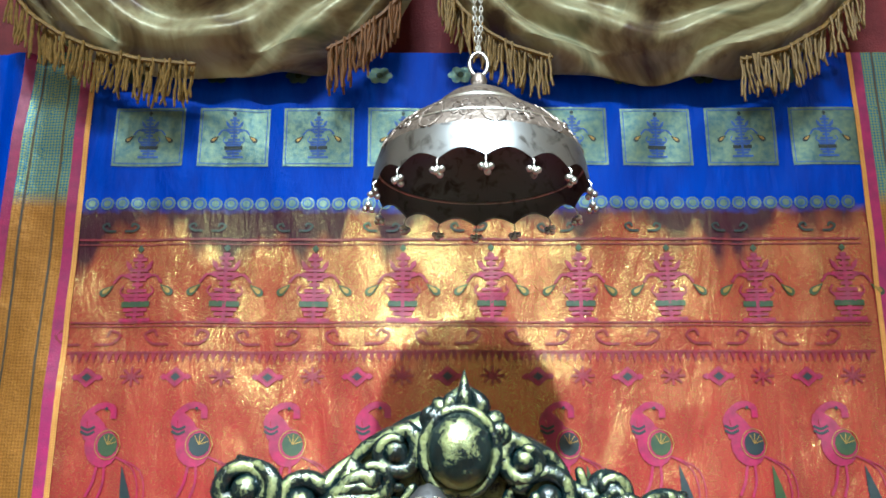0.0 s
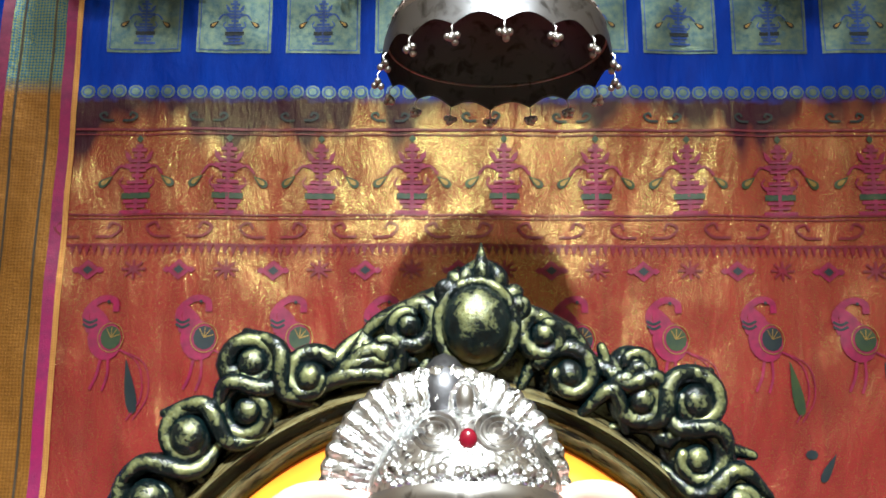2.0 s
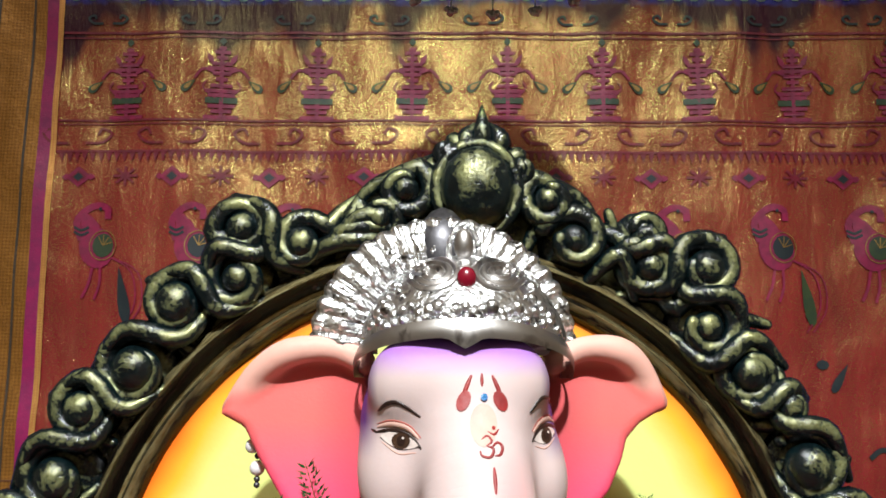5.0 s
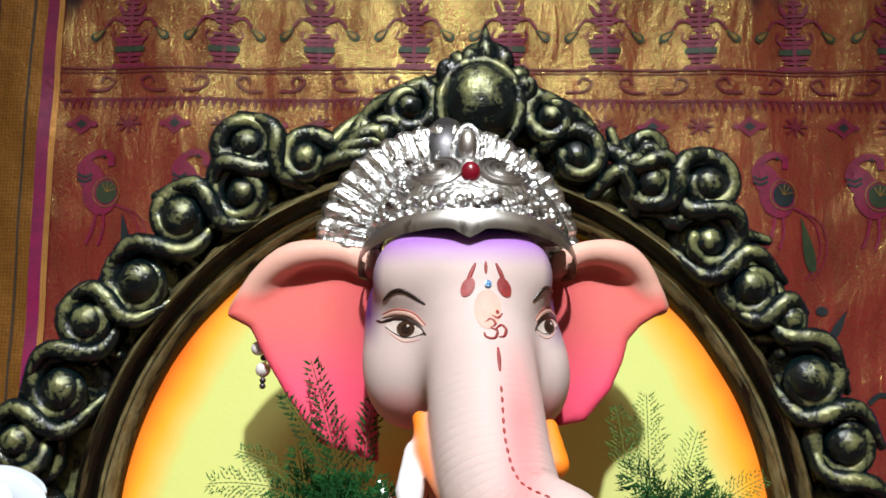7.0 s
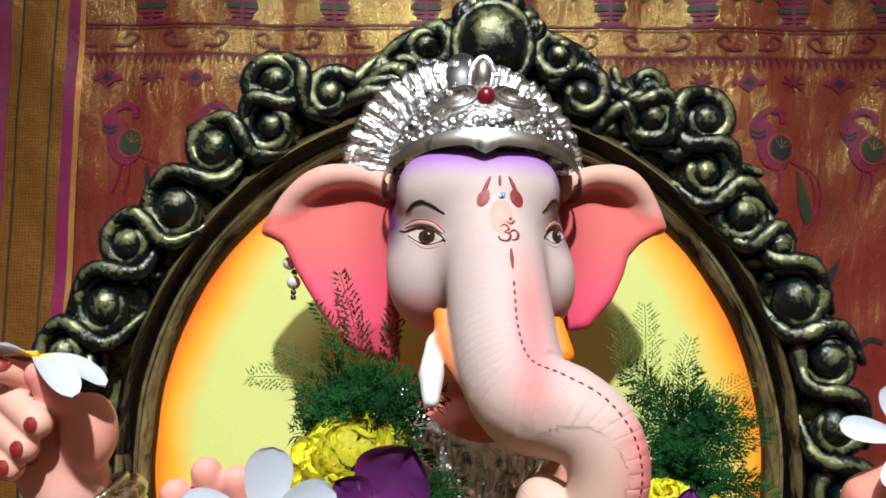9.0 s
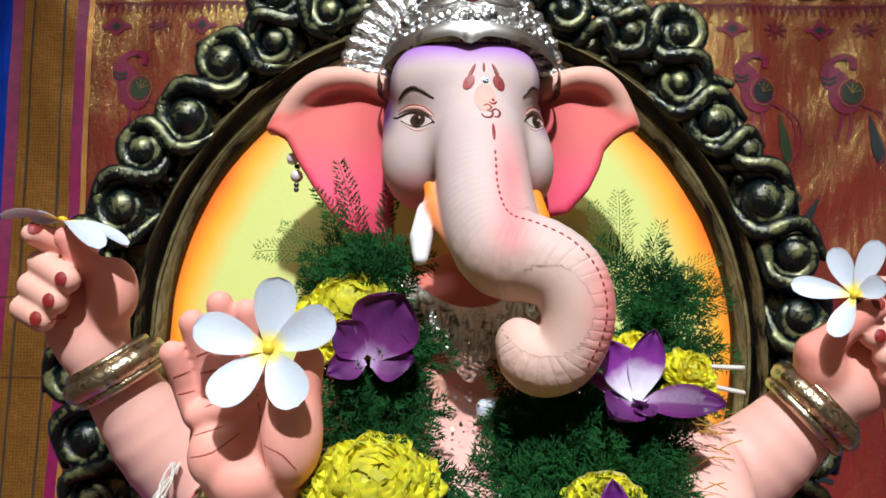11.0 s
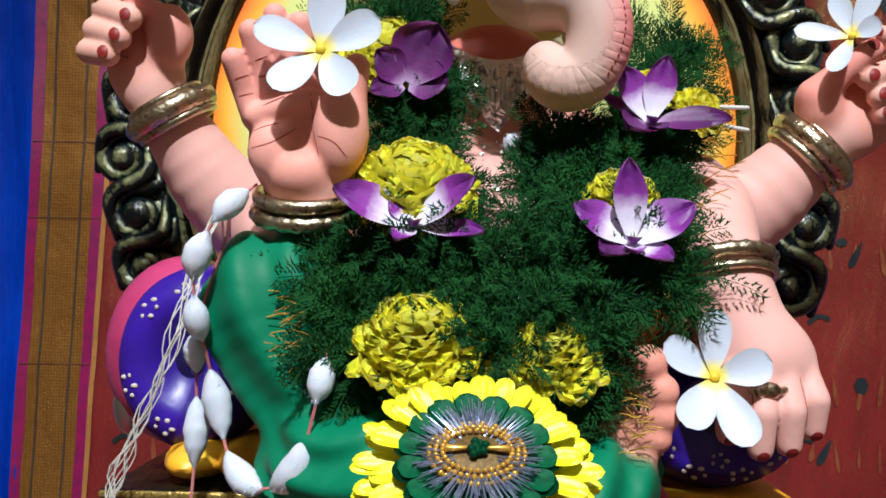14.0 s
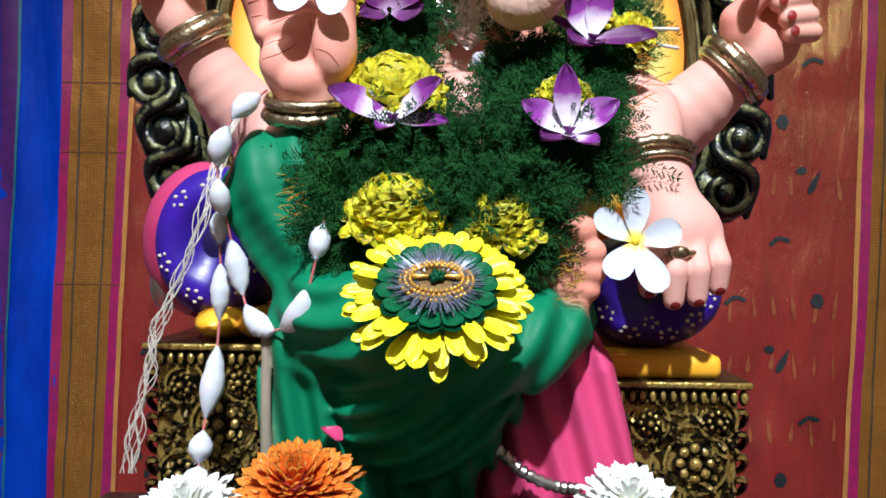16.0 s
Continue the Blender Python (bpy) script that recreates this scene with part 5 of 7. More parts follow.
for i in range(10):
    a0 = 2 * math.pi * i / 10 + 0.1
    ro = part("rosette", Geo().ball(dome_point(a0, 1.796), 0.0032, 0, 8, 6), CHHATRA_SILVER, um)
    for j in range(5):
        b = 2 * math.pi * j / 5
        loop = [(0.072 * math.cos(b) + 0.052 * math.cos(e) * math.cos(b) - 0.040 * math.sin(e) * math.sin(b), 0.0072 * math.sin(b) + 0.0052 * math.cos(e) * math.sin(b) + 0.0040 * math.sin(e) * math.cos(b)) for e in np.linspace(0, 2 * math.pi, 14, False)]
        part("rosette_petal", Geo().tube([dome_point(a0 + p, 1.796 + q) for p, q in loop], 0.0010, 5, 0, True), CHHATRA_SILVER, ro)
    g = Geo()
    for s in (-1, 1):
        g.tube([dome_point(a0 + 0.31 + s * (0.02 + 0.14 * q * math.sin(2.6 * q)), 1.776 + 0.028 * q - 0.010 * math.sin(3 * q)) for q in np.linspace(0, 1, 12)], 0.0012, 6)
        g.tube([dome_point(a0 + 0.31 + s * (0.02 + 0.10 * q), 1.808 - 0.016 * q + 0.008 * math.sin(4 * q)) for q in np.linspace(0, 1, 8)], 0.0010, 6)
    part("engraved_vine", g, CHHATRA_SILVER, um)
for i in range(SC):
    a = 2 * math.pi * i / SC
    p = Vector((UX + 0.116 * math.cos(a), UY + 0.116 * math.sin(a), 1.738))
    out = Vector((math.cos(a), math.sin(a), 0))
    tan = Vector((-math.sin(a), math.cos(a), 0))
    g = Geo().tube([p, p + out * 0.003 - Vector((0, 0, 0.004)), p + out * 0.002 - Vector((0, 0, 0.009))], 0.0007, 6)
    cl = part("bell_cluster", g, PLAIN_SILVER, um)
    for d in ((0, 0.002, -0.012), (0.0045, 0.002, -0.0125), (-0.0045, 0.002, -0.0125), (0.0, 0.0055, -0.0155), (0.0015, -0.001, -0.017)):
        part("bell", Geo().ball(p + tan * d[0] + out * d[1] + Vector((0, 0, d[2])), 0.0034, 0, 10, 7), PLAIN_SILVER, cl)
part("hanging_ring", Geo().tube([(UX + 0.010 * math.cos(a), UY, 1.890 + 0.014 * math.sin(a)) for a in np.linspace(0, 2 * math.pi, 28, False)], 0.0022, 8, 0, True), PLAIN_SILVER, um)
for dx in (-0.0035, 0.0035):
    g = Geo()
    for i in range(58):
        z = 1.903 + i * 0.0062
        ax = Vector((1, 0, 0)) if i % 2 else Vector((0, 1, 0))
        g.tube([Vector((UX + dx * math.sin(min(1, i / 8) * 1.57), UY, z)) + ax * 0.0018 * math.cos(b) + Vector((0, 0, 0.0042 * math.sin(b))) for b in np.linspace(0, 2 * math.pi, 10, False)], 0.0008, 5, 0, True)
    g.tube([(UX + dx, UY, 2.26), (UX + dx, UY, 4.8)], 0.0016, 6)
    part("chain", g, PLAIN_SILVER, um)


# ---- silver crown of the idol ----
cr = thing("silver_crown", (0.006, 0.606, 1.345), "embossed silver crown with red stone and fan halo", "crown")


def halo_at(u, v):
    a = radians(-3 + 186 * u)
    rr = 0.040 + 0.0415 * v
    rib = abs(math.sin(a * 22)) ** 0.8 * (1.0 if v > 0.45 else 0.45)
    rib += 0.9 * noise.noise(Vector((a * 16, v * 5, 2.0))) + 0.5 * noise.noise(Vector((a * 40, v * 12, 5.0)))
    edge = 0.0015 * abs(math.sin(a * 22)) * (v > 0.9)
    wv = 0.75 + 0.25 * math.sin(v * 15)
    return (-0.0065 + (rr + edge) * math.cos(a), 0.628 - 0.0026 * rib * wv - 0.006 * math.sin(math.pi * v), 1.351 + (rr + edge) * math.sin(a))


halo = part("fan_halo", Geo().grid(halo_at, 420, 14), CROWN_SILVER, cr, "ribbed silver fan")
sol = halo.modifiers.new("thickness", "SOLIDIFY")
sol.thickness = 0.0015
DC, DR = Vector((0.006, 0.606, 1.342)), (0.062, 0.060, 0.064)


def cap_y(x, z, off=0.0):
    q = 1 - ((x - DC.x) / DR[0]) ** 2 - ((z - DC.z) / DR[2]) ** 2
    return DC.y - DR[1] * math.sqrt(max(0.0, q)) - off


def cap_at(u, v):
    a, b = 2 * math.pi * u, 0.17 + (math.pi / 2 - 0.17) * v
    e = 1 + 0.012 * noise.noise(Vector((math.cos(a) * 9, math.sin(a) * 9, b * 9)))
    return (DC.x + DR[0] * e * math.cos(a) * math.cos(b), DC.y + DR[1] * e * math.sin(a) * math.cos(b), DC.z + 0.004 + (DR[2] - 0.004) * e * math.sin(b))


part("cap", Geo().grid(cap_at, 72, 20, 0, None, True), CROWN_SILVER, cr)


def band_at(u, v):
    a = 2 * math.pi * u
    fr = max(0, -math.sin(a))
    dip = 0.006 * math.exp(-((math.cos(a)) / 0.10) ** 2) * fr
    r = 1.040 - 0.030 * v + 0.02 * math.sin(math.pi * v)
    return (DC.x + DR[0] * r * math.cos(a), DC.y + DR[1] * r * math.sin(a), 1.334 + 0.021 * fr ** 0.8 + 0.010 * v - dip * (1 - v))


part("brow_band", Geo().grid(band_at, 96, 6, 0, None, True), PLAIN_SILVER, cr, "polished silver brow band")
for row, (zz, rb) in enumerate(((1.3630, 0.0030), (1.3695, 0.0042))):
    n = 24 - 3 * row
    for i in range(n):
        x = DC.x + 0.054 * (1 - 0.08 * row) * (2 * (i + 0.5) / n - 1)
        part("bead", Geo().ball((x, cap_y(x, zz, 0.001), zz + 0.002 * math.sin(i * 2.1)), rb * random.uniform(0.8, 1.15), 0, 8, 6), CROWN_SILVER, cr)


def cap_curve(pts, r, n=18):
    return Geo().tube([(x, cap_y(x, z, 0.001), z) for x, _, z in spline([(x, 0, z) for x, z in pts], n)], r, 6)


for s in (-1, 1):
    for rr in (0.005, 0.0095, 0.014):
        part("swirl", cap_curve([(0.007 + s * (0.019 + rr * math.cos(b)), 1.392 + 0.75 * rr * math.sin(b)) for b in np.linspace(0.4, 5.9, 9)], 0.0019, 26), PLAIN_SILVER, cr)
    part("side_scroll", cap_curve([(0.006 + s * 0.034, 1.378), (0.006 + s * 0.043, 1.386), (0.006 + s * 0.038, 1.396), (0.006 + s * 0.030, 1.390)], 0.0020), CROWN_SILVER, cr)
part("leaf_plaque", Geo().ball((0.006, cap_y(0.006, 1.404) + 0.000, 1.411), (0.0058, 0.005, 0.0100), 0, 14, 10), PLAIN_SILVER, cr)
part("plaque_rim", Geo().tube([(0.006 + 0.0085 * math.cos(b) * (1 - 0.3 * math.sin(b)), cap_y(0.006, 1.404) + 0.002, 1.411 + 0.0130 * math.sin(b)) for b in np.linspace(0, 2 * math.pi, 24, False)], 0.0018, 6, 0, True), CROWN_SILVER, cr)
part("red_stone", Geo().ball((0.007, cap_y(0.007, 1.388, 0.003), 1.388), (0.0054, 0.0042, 0.0064), 0, 16, 10), RUBY, cr, "glossy red stone")
g = Geo()
for i in range(70):
    x = DC.x + random.uniform(-0.050, 0.050)
    z = random.uniform(1.364, 1.398)
    if ((x - DC.x) / DR[0]) ** 2 + ((z - DC.z) / DR[2]) ** 2 < 0.85 and (abs(x - 0.007) > 0.036 or z < 1.372):
        g.ball((x, cap_y(x, z, 0.0), z), random.uniform(0.0018, 0.0038), 0, 7, 5)
tagged(part("embossing", g, CROWN_SILVER, cr), kind="stuff")
part("top_knob", Geo().lathe([(0.0, 1.400), (0.020, 1.402), (0.022, 1.418), (0.016, 1.430), (0.007, 1.440), (0.0, 1.443)], (-0.007, 0.640, 0), 24), DARK_SILVER, cr, "tarnished dark knob")


# ---- jewellery ----
er = thing("pearl_earring", (-0.117, 0.630, 1.268), "pearl drop earring on a gold wire hook", "earring")
part("hook", Geo().tube(spline([(-0.118, 0.637, 1.318), (-0.1165, 0.628, 1.316), (-0.1150, 0.630, 1.306), (-0.1155, 0.632, 1.296), (-0.1185, 0.632, 1.280), (-0.119, 0.632, 1.270)], 14), 0.0005, 5), WIRE, er)
for p, r in (((-0.1155, 0.630, 1.2935), 0.0048), ((-0.1225, 0.632, 1.2920), 0.0045), ((-0.1190, 0.631, 1.2790), 0.0047)):
    part("pearl", Geo().ball(p, r, 0, 14, 10), PEARL, er)
for z in (1.2862, 1.2725, 1.2690):
    part("dark_bead", Geo().ball((-0.1190, 0.631, z), 0.0020, 0, 8, 6), DARK_SILVER, er)


def bangles(c, axis, radii, label):
    t = thing("bangle_set", c, label, "bangle", "bangles of the idol")
    ax = Vector(axis).normalized()
    rot = Vector((0, 0, 1)).rotation_difference(ax).to_matrix()
    for off, r, w, twist in radii:
        pts, rad = [], []
        for i in range(60):
            a = 2 * math.pi * i / 60
            pts.append(Vector(c) + rot @ Vector((r * math.cos(a), r * math.sin(a), off)))
            rad.append(w * (1 + (0.14 if i % 3 == 0 else -0.05) * twist))
        part("ring", Geo().tube(pts, rad, 10, 0, True), BANGLE_GOLD, t)


bangles((-0.2165, 0.557, 1.140), (-0.05, -0.02, 0.085), ((-0.0085, 0.0262, 0.0034, 0), (0.000, 0.0262, 0.0074, 0.5), (0.0085, 0.0250, 0.0028, 0)), "three antique gold bangles on a raised wrist")
bangles((0.2270, 0.571, 1.121), (0.07, -0.02, 0.066), ((-0.0085, 0.0275, 0.0040, 0), (0.001, 0.0270, 0.0074, 0.5), (0.0085, 0.0258, 0.0026, 0)), "three antique gold bangles around the east wrist")
bangles((-0.1080, 0.483, 1.074), (0.01, -0.35, 0.9), ((-0.006, 0.0300, 0.0048, 1), (0.004, 0.0285, 0.0044, 0)), "dark gold bangles under the open palm")
bangles((0.1455, 0.506, 1.034), (0.10, -0.35, -0.9), ((-0.005, 0.0305, 0.0046, 1), (0.005, 0.0302, 0.0030, 0)), "twisted gold bangles on the resting arm")
single("finger_ring", Geo().tube([(0.158 + 0.0128 * math.cos(a), 0.4695 + 0.0120 * math.sin(a), 0.968 + 0.001 * math.cos(a)) for a in np.linspace(0, 2 * math.pi, 24, False)], 0.0028, 8, 0, True).ball((0.156, 0.4560, 0.969), (0.0080, 0.003, 0.0052), 0, 12, 8), BANGLE_GOLD, "gold ring with broad face on a finger", "ring")
nk = thing("silver_necklace", (0.008, 0.575, 1.15), "embossed silver collar necklace with pendant", "necklace")


def collar(u, v):
    x = -0.045 + 0.102 * u
    s = (x - 0.008) / 0.05
    zc = 1.168 + 0.032 * s * s
    tipd = 0.018 * math.exp(-(s / 0.28) ** 2)
    z = zc + 0.014 - (0.030 + tipd) * v
    q = max(0.05, 1 - ((x - 0.008) / 0.066) ** 2 - ((z - 1.165) / 0.068) ** 2)
    return (x, 0.620 - 0.056 * math.sqrt(q) - 0.002 * math.sin(math.pi * v), z)


part("plate", Geo().grid(collar, 44, 14), NECK_SILVER, nk)
for i in range(9):
    u0 = 0.1 + 0.1 * i
    part("curl", Geo().tube([tuple(Vector(collar(min(1, u0 + 0.035 * q * math.cos(b)), min(0.95, max(0.05, 0.5 + 0.40 * q * math.sin(b))))) - Vector((0, 0.001, 0))) for q, b in zip(np.linspace(1, 0.25, 16), np.linspace(i, i + 8, 16))], 0.0021, 6), NECK_SILVER, nk)


# ---- cushions and throne ----
def bolster(c, rx, rz, dots, label):
    t = thing("bolster_cushion", (c[0], c[1], c[2] - rz), label, "cushion", "bolsters beside the idol")
    prof = [(0.0, -0.014), (0.16, -0.014), (0.30, -0.019), (0.48, -0.027), (0.66, -0.030), (0.84, -0.024), (0.95, -0.008), (1.0, 0.014), (0.98, 0.045), (0.85, 0.072), (0.5, 0.085), (0.0, 0.088)]

    def at(u, v):
        r, y = prof[round(v * (len(prof) - 1))]
        a = 2 * math.pi * u
        return (c[0] + rx * r * math.cos(a), c[1] + y, c[2] + rz * r * math.sin(a))
    part("cushion_body", Geo().grid(at, 56, len(prof) - 1, 0, None, True), PURPLE, t, "violet painted roll")
    # flat dark disc paints the faint shade in the hollow of the roll
    part("middle_shade", Geo().ball((c[0], c[1] - 0.0135, c[2]), (rx * 0.26, 0.0025, rz * 0.26), 0, 24, 8), VIOLET_SHADE, t, "dark sunken middle")
    for ang, rr in dots:
        for j in range(5):
            a = radians(ang) + 0.16 * math.cos(j * 1.25)
            r = rr + 0.075 * math.sin(j * 1.25)
            y = float(np.interp(r, [q[0] for q in prof[:8]], [q[1] for q in prof[:8]]))
            part("dot", Geo().ball((c[0] + rx * r * math.cos(a), c[1] + y - 0.0002, c[2] + rz * r * math.sin(a)), (0.0019 * random.uniform(0.6, 1.25), 0.0007, 0.0015), 0, 8, 5), DOT_WHITE, t)
    return t


bl = bolster((-0.195, 0.560, 0.972), 0.054, 0.064, ((130, 0.7), (200, 0.72), (250, 0.7), (300, 0.66), (340, 0.7), (90, 0.72)), "violet bolster with cream dots and pink end")
part("pink_end", Geo().ball((-0.217, 0.602, 0.974), (0.056, 0.050, 0.069), 0, 32, 18), PINK_PAINT, bl, "pink painted rounded end")
part("silver_tip", Geo().ball((-0.250, 0.592, 0.936), (0.014, 0.018, 0.024), 0, 14, 10), PLAIN_SILVER, bl)
bolster((0.157, 0.566, 0.937), 0.062, 0.048, ((210, 0.7), (245, 0.72), (285, 0.70), (320, 0.66), (350, 0.7), (265, 0.5)), "violet bolster with cream dots under the resting arm")
single("orange_cushion", Geo().ball((-0.186, 0.560, 0.9085), (0.024, 0.056, 0.014), 0, 24, 12).ball((-0.152, 0.560, 0.9085), (0.024, 0.056, 0.014), 0, 24, 12), ORANGE_PAINT, "two-lobed orange painted cushion under a bolster", "cushion", "orange cushions")
single("orange_cushion", Geo().box((0.112, 0.512, 0.8725), (0.204, 0.640, 0.891), 0.006), ORANGE_PAINT, "flat orange painted cushion on the throne", "cushion", "orange cushions")

th = thing("throne_base", (0, 0.55, 0.69), "carved black and gold throne base with beaded edges", "throne")


def carved_block(x0, x1, top, seed):
    rnd = random.Random(seed)
    y = 0.512
    part("block", Geo().box((x0 + 0.006, y, 0.69), (x1 - 0.006, 0.715, top - 0.006), 0.004), THRONE_MAT, th)
    part("top_slab", Geo().box((x0 - 0.002, y - 0.010, top - 0.006), (x1 + 0.002, 0.72, top), 0.002), THRONE_MAT, th)
    n = int((x1 - x0) / 0.0075)
    for i in range(n):
        x = x0 + (x1 - x0) * (i + 0.5) / n
        part("bead", Geo().ball((x, y - 0.004, top - 0.0125), (0.0036, 0.0048, 0.0062), 0, 10, 8), THRONE_MAT, th)
    for cx, cz, r in ((x0 + 0.62 * (x1 - x0), top - 0.062, 0.017), (x0 + 0.30 * (x1 - x0), top - 0.032, 0.010), (x0 + 0.78 * (x1 - x0), top - 0.030, 0.010), (x0 + 0.3 * (x1 - x0), top - 0.10, 0.013)):
        ro = part("rosette", Geo().ball((cx, y - 0.008, cz), (r * 0.36, 0.006, r * 0.36), 0, 10, 8), THRONE_MAT, th)
        for j in range(8):
            a = 2 * math.pi * j / 8
            part("rosette_petal", Geo().ball((cx + 0.66 * r * math.cos(a), y - 0.004, cz + 0.66 * r * math.sin(a)), (r * 0.30, 0.0055, r * 0.30), 0, 9, 6), THRONE_MAT, ro)
        part("vine_ring", Geo().tube([(cx + q * math.cos(a), y - 0.002, cz + q * math.sin(a)) for a, q in zip(np.linspace(0.6 + seed, 6.4 + seed, 22), np.linspace(1.25 * r, 1.7 * r, 22))], 0.0024, 6), THRONE_MAT, th)
    g = Geo()
    for i in range(240):
        cx, cz = rnd.uniform(x0 + 0.008, x1 - 0.008), rnd.uniform(0.71, top - 0.024)
        a = rnd.uniform(0, math.pi)
        ln = rnd.uniform(0.004, 0.009)
        g.tube([(cx - ln * math.cos(a), y + 0.001, cz - ln * math.sin(a)), (cx, y - 0.005, cz + 0.001), (cx + ln * math.cos(a), y + 0.001, cz + ln * math.sin(a))], [0.001, 0.0024, 0.001], 5)
    tagged(part("leaf_carving", g, THRONE_MAT, th), kind="stuff")
    for s, x in ((-1, x0 + 0.004), (1, x1 - 0.004)):
        for i in range(9):
            zc = top - 0.03 - 0.017 * i
            part("edge_curl", Geo().tube([(x + s * 0.004 * math.cos(b), y + 0.004 - 0.006 * math.sin(b), zc + 0.007 * math.sin(b)) for b in np.linspace(-1.4, 2.2, 9)], 0.0028, 6), THRONE_MAT, th)


carved_block(-0.236, -0.142, 0.8955, 1)
carved_block(0.116, 0.222, 0.8725, 2)
part("seat", Geo().box((-0.15, 0.470, 0.69), (0.15, 0.70, 0.772), 0.004), THRONE_MAT, th)
part("front_step", Geo().box((-0.25, 0.335, 0.69), (0.24, 0.470, 0.792), 0.004), THRONE_MAT, th)


# ---- flowers ----
def facing(loc, way, spin=0.0, s=1.0):
    """Places a flower built on +z so that it faces along way."""
    d = Vector(way).normalized()
    right = Vector((0, 0, 1)).cross(d) if abs(d.z) < 0.8 else Vector((0, 1, 0)).cross(d)
    right = right.normalized() if right.length > 1e-4 else Vector((1, 0, 0))
    up = d.cross(right)
    m = Matrix((right, up, d)).transposed().to_4x4()
    return Matrix.Translation(loc) @ m @ Matrix.Rotation(radians(spin), 4, "Z") @ Matrix.Scale(s, 4)


def turned(a, tilt=0.0, r=0.0):
    return Matrix.Rotation(radians(a), 4, "Z") @ Matrix.Rotation(-radians(tilt), 4, "Y") @ Matrix.Translation((r, 0, 0))


def frangipani(angles, label, lengths=None, curl=0.10, stalk=True, wide=0.0205):
    t = tagged(new("frangipani_flower"), label, "flower", "white frangipani flowers")
    for i, a in enumerate(angles):
        ln = lengths[i] if lengths else 0.037
        part("petal", Geo().petal(ln, wide, 0.10, curl + 0.05 * math.sin(i * 2.3), 0.66, 0.0, 0.0009, 0.22, 0, turned(a, 8, 0.0015) @ Matrix.Rotation(0.16, 4, "X"), 8, 24), FRANGI, t)
    part("throat", Geo().ball((0, 0, 0.001), (0.003, 0.003, 0.0018), 0, 10, 6), YELLOW_EYE, t, "yellow throat")
    if stalk:
        part("stalk", Geo().tube([(0, 0, 0), (0, 0, -0.012), (0.003, 0, -0.02)], 0.0018, 6), FERN_LIGHT, t)
    return t


YELLOW_EYE = plain("yellow_throat", S(226, 196, 40), S(206, 170, 30), 0.5)
f = frangipani((166, 84, 26, 232, 302), "white frangipani flower lying on the open palm", (0.037, 0.035, 0.036, 0.037, 0.034), 0.10, True, 0.0215)
f.matrix_world = facing((-0.0965, 0.4480, 1.156), (0.05, -1, 0.22))
f = frangipani((150, 90, 15, 235, 290), "white frangipani flower beside the resting fingers", (0.033, 0.036, 0.031, 0.035, 0.040))
f.matrix_world = facing((0.1245, 0.450, 0.9765), (0.05, -1, 0.32))
f = frangipani((172, 112, 66, 250, 20), "white frangipani flower held in east fingers", (0.040, 0.034, 0.040, 0.034, 0.020), 0.10, True, 0.0165)
f.matrix_world = facing((0.2365, 0.530, 1.1905), (-0.45, -0.84, 0.22), 0, 0.86)
f = frangipani((178, 350, 318, 20, 140), "white frangipani flower draped over west fingers", (0.034, 0.042, 0.046, 0.036, 0.030), -0.34, False, 0.0190)
f.matrix_world = facing((-0.2385, 0.521, 1.2300), (0.20, -0.06, 0.97))


def orchid(petals, label, heart=True):
    """petals: rows of angle, length, width, tilt, and 1 for a dark one; seen from behind it shows no heart."""
    t = tagged(new("orchid_flower"), label, "flower", "purple orchids")
    for a, ln, w, tilt, dark in petals:
        part("petal", Geo().petal(ln, w, 0.16, 0.12, 0.52, 0.05, 0.0008, 0.30, 0, turned(a, tilt, 0.002), 8, 18, point=True), ORCHID_DARK if dark else ORCHID, t)
    if not heart:
        return t
    part("lip", Geo().petal(0.010, 0.010, 0.4, 0.4, 0.6, 0.05, 0.0008, 0.5, 0, turned(270, 30, 0.001)), ORCHID, t)
    part("column", Geo().ball((0, 0, 0.001), (0.0030, 0.0030, 0.003), 0, 10, 6), PEARL, t, "white centre")
    return t


orchid(((72, 0.040, 0.020, 38, 0), (128, 0.037, 0.026, 30, 0), (160, 0.034, 0.012, 12, 0), (222, 0.026, 0.026, 14, 1), (345, 0.046, 0.024, 10, 1), (285, 0.016, 0.014, 20, 1)),
       "purple orchid with white heart on the garland").matrix_world = facing((0.1005, 0.504, 1.128), (0.05, -0.75, 0.62), 0, 1.0)
orchid(((96, 0.044, 0.019, 46, 0), (22, 0.038, 0.029, 18, 0), (158, 0.036, 0.028, 18, 0), (312, 0.026, 0.016, 6, 0), (222, 0.026, 0.018, 10, 1), (268, 0.018, 0.012, 20, 0)),
       "purple and white orchid low on the garland").matrix_world = facing((0.077, 0.442, 1.050), (0, -0.70, 0.72), 0, 1.0)
orchid(((172, 0.046, 0.028, 18, 0), (10, 0.042, 0.026, 34, 0), (338, 0.040, 0.016, 6, 0), (140, 0.018, 0.014, 20, 0), (245, 0.020, 0.014, 10, 0)),
       "purple orchid under a yellow carnation").matrix_world = facing((-0.042, 0.440, 1.058), (0, -0.72, 0.70))
orchid(((58, 0.040, 0.042, 22, 1), (140, 0.026, 0.024, 20, 1), (352, 0.026, 0.030, 14, 1), (210, 0.026, 0.018, 16, 1)),
       "dark purple orchid near the necklace", False).matrix_world = facing((-0.052, 0.506, 1.150), (0.1, -0.9, 0.35), 0, 1.0)


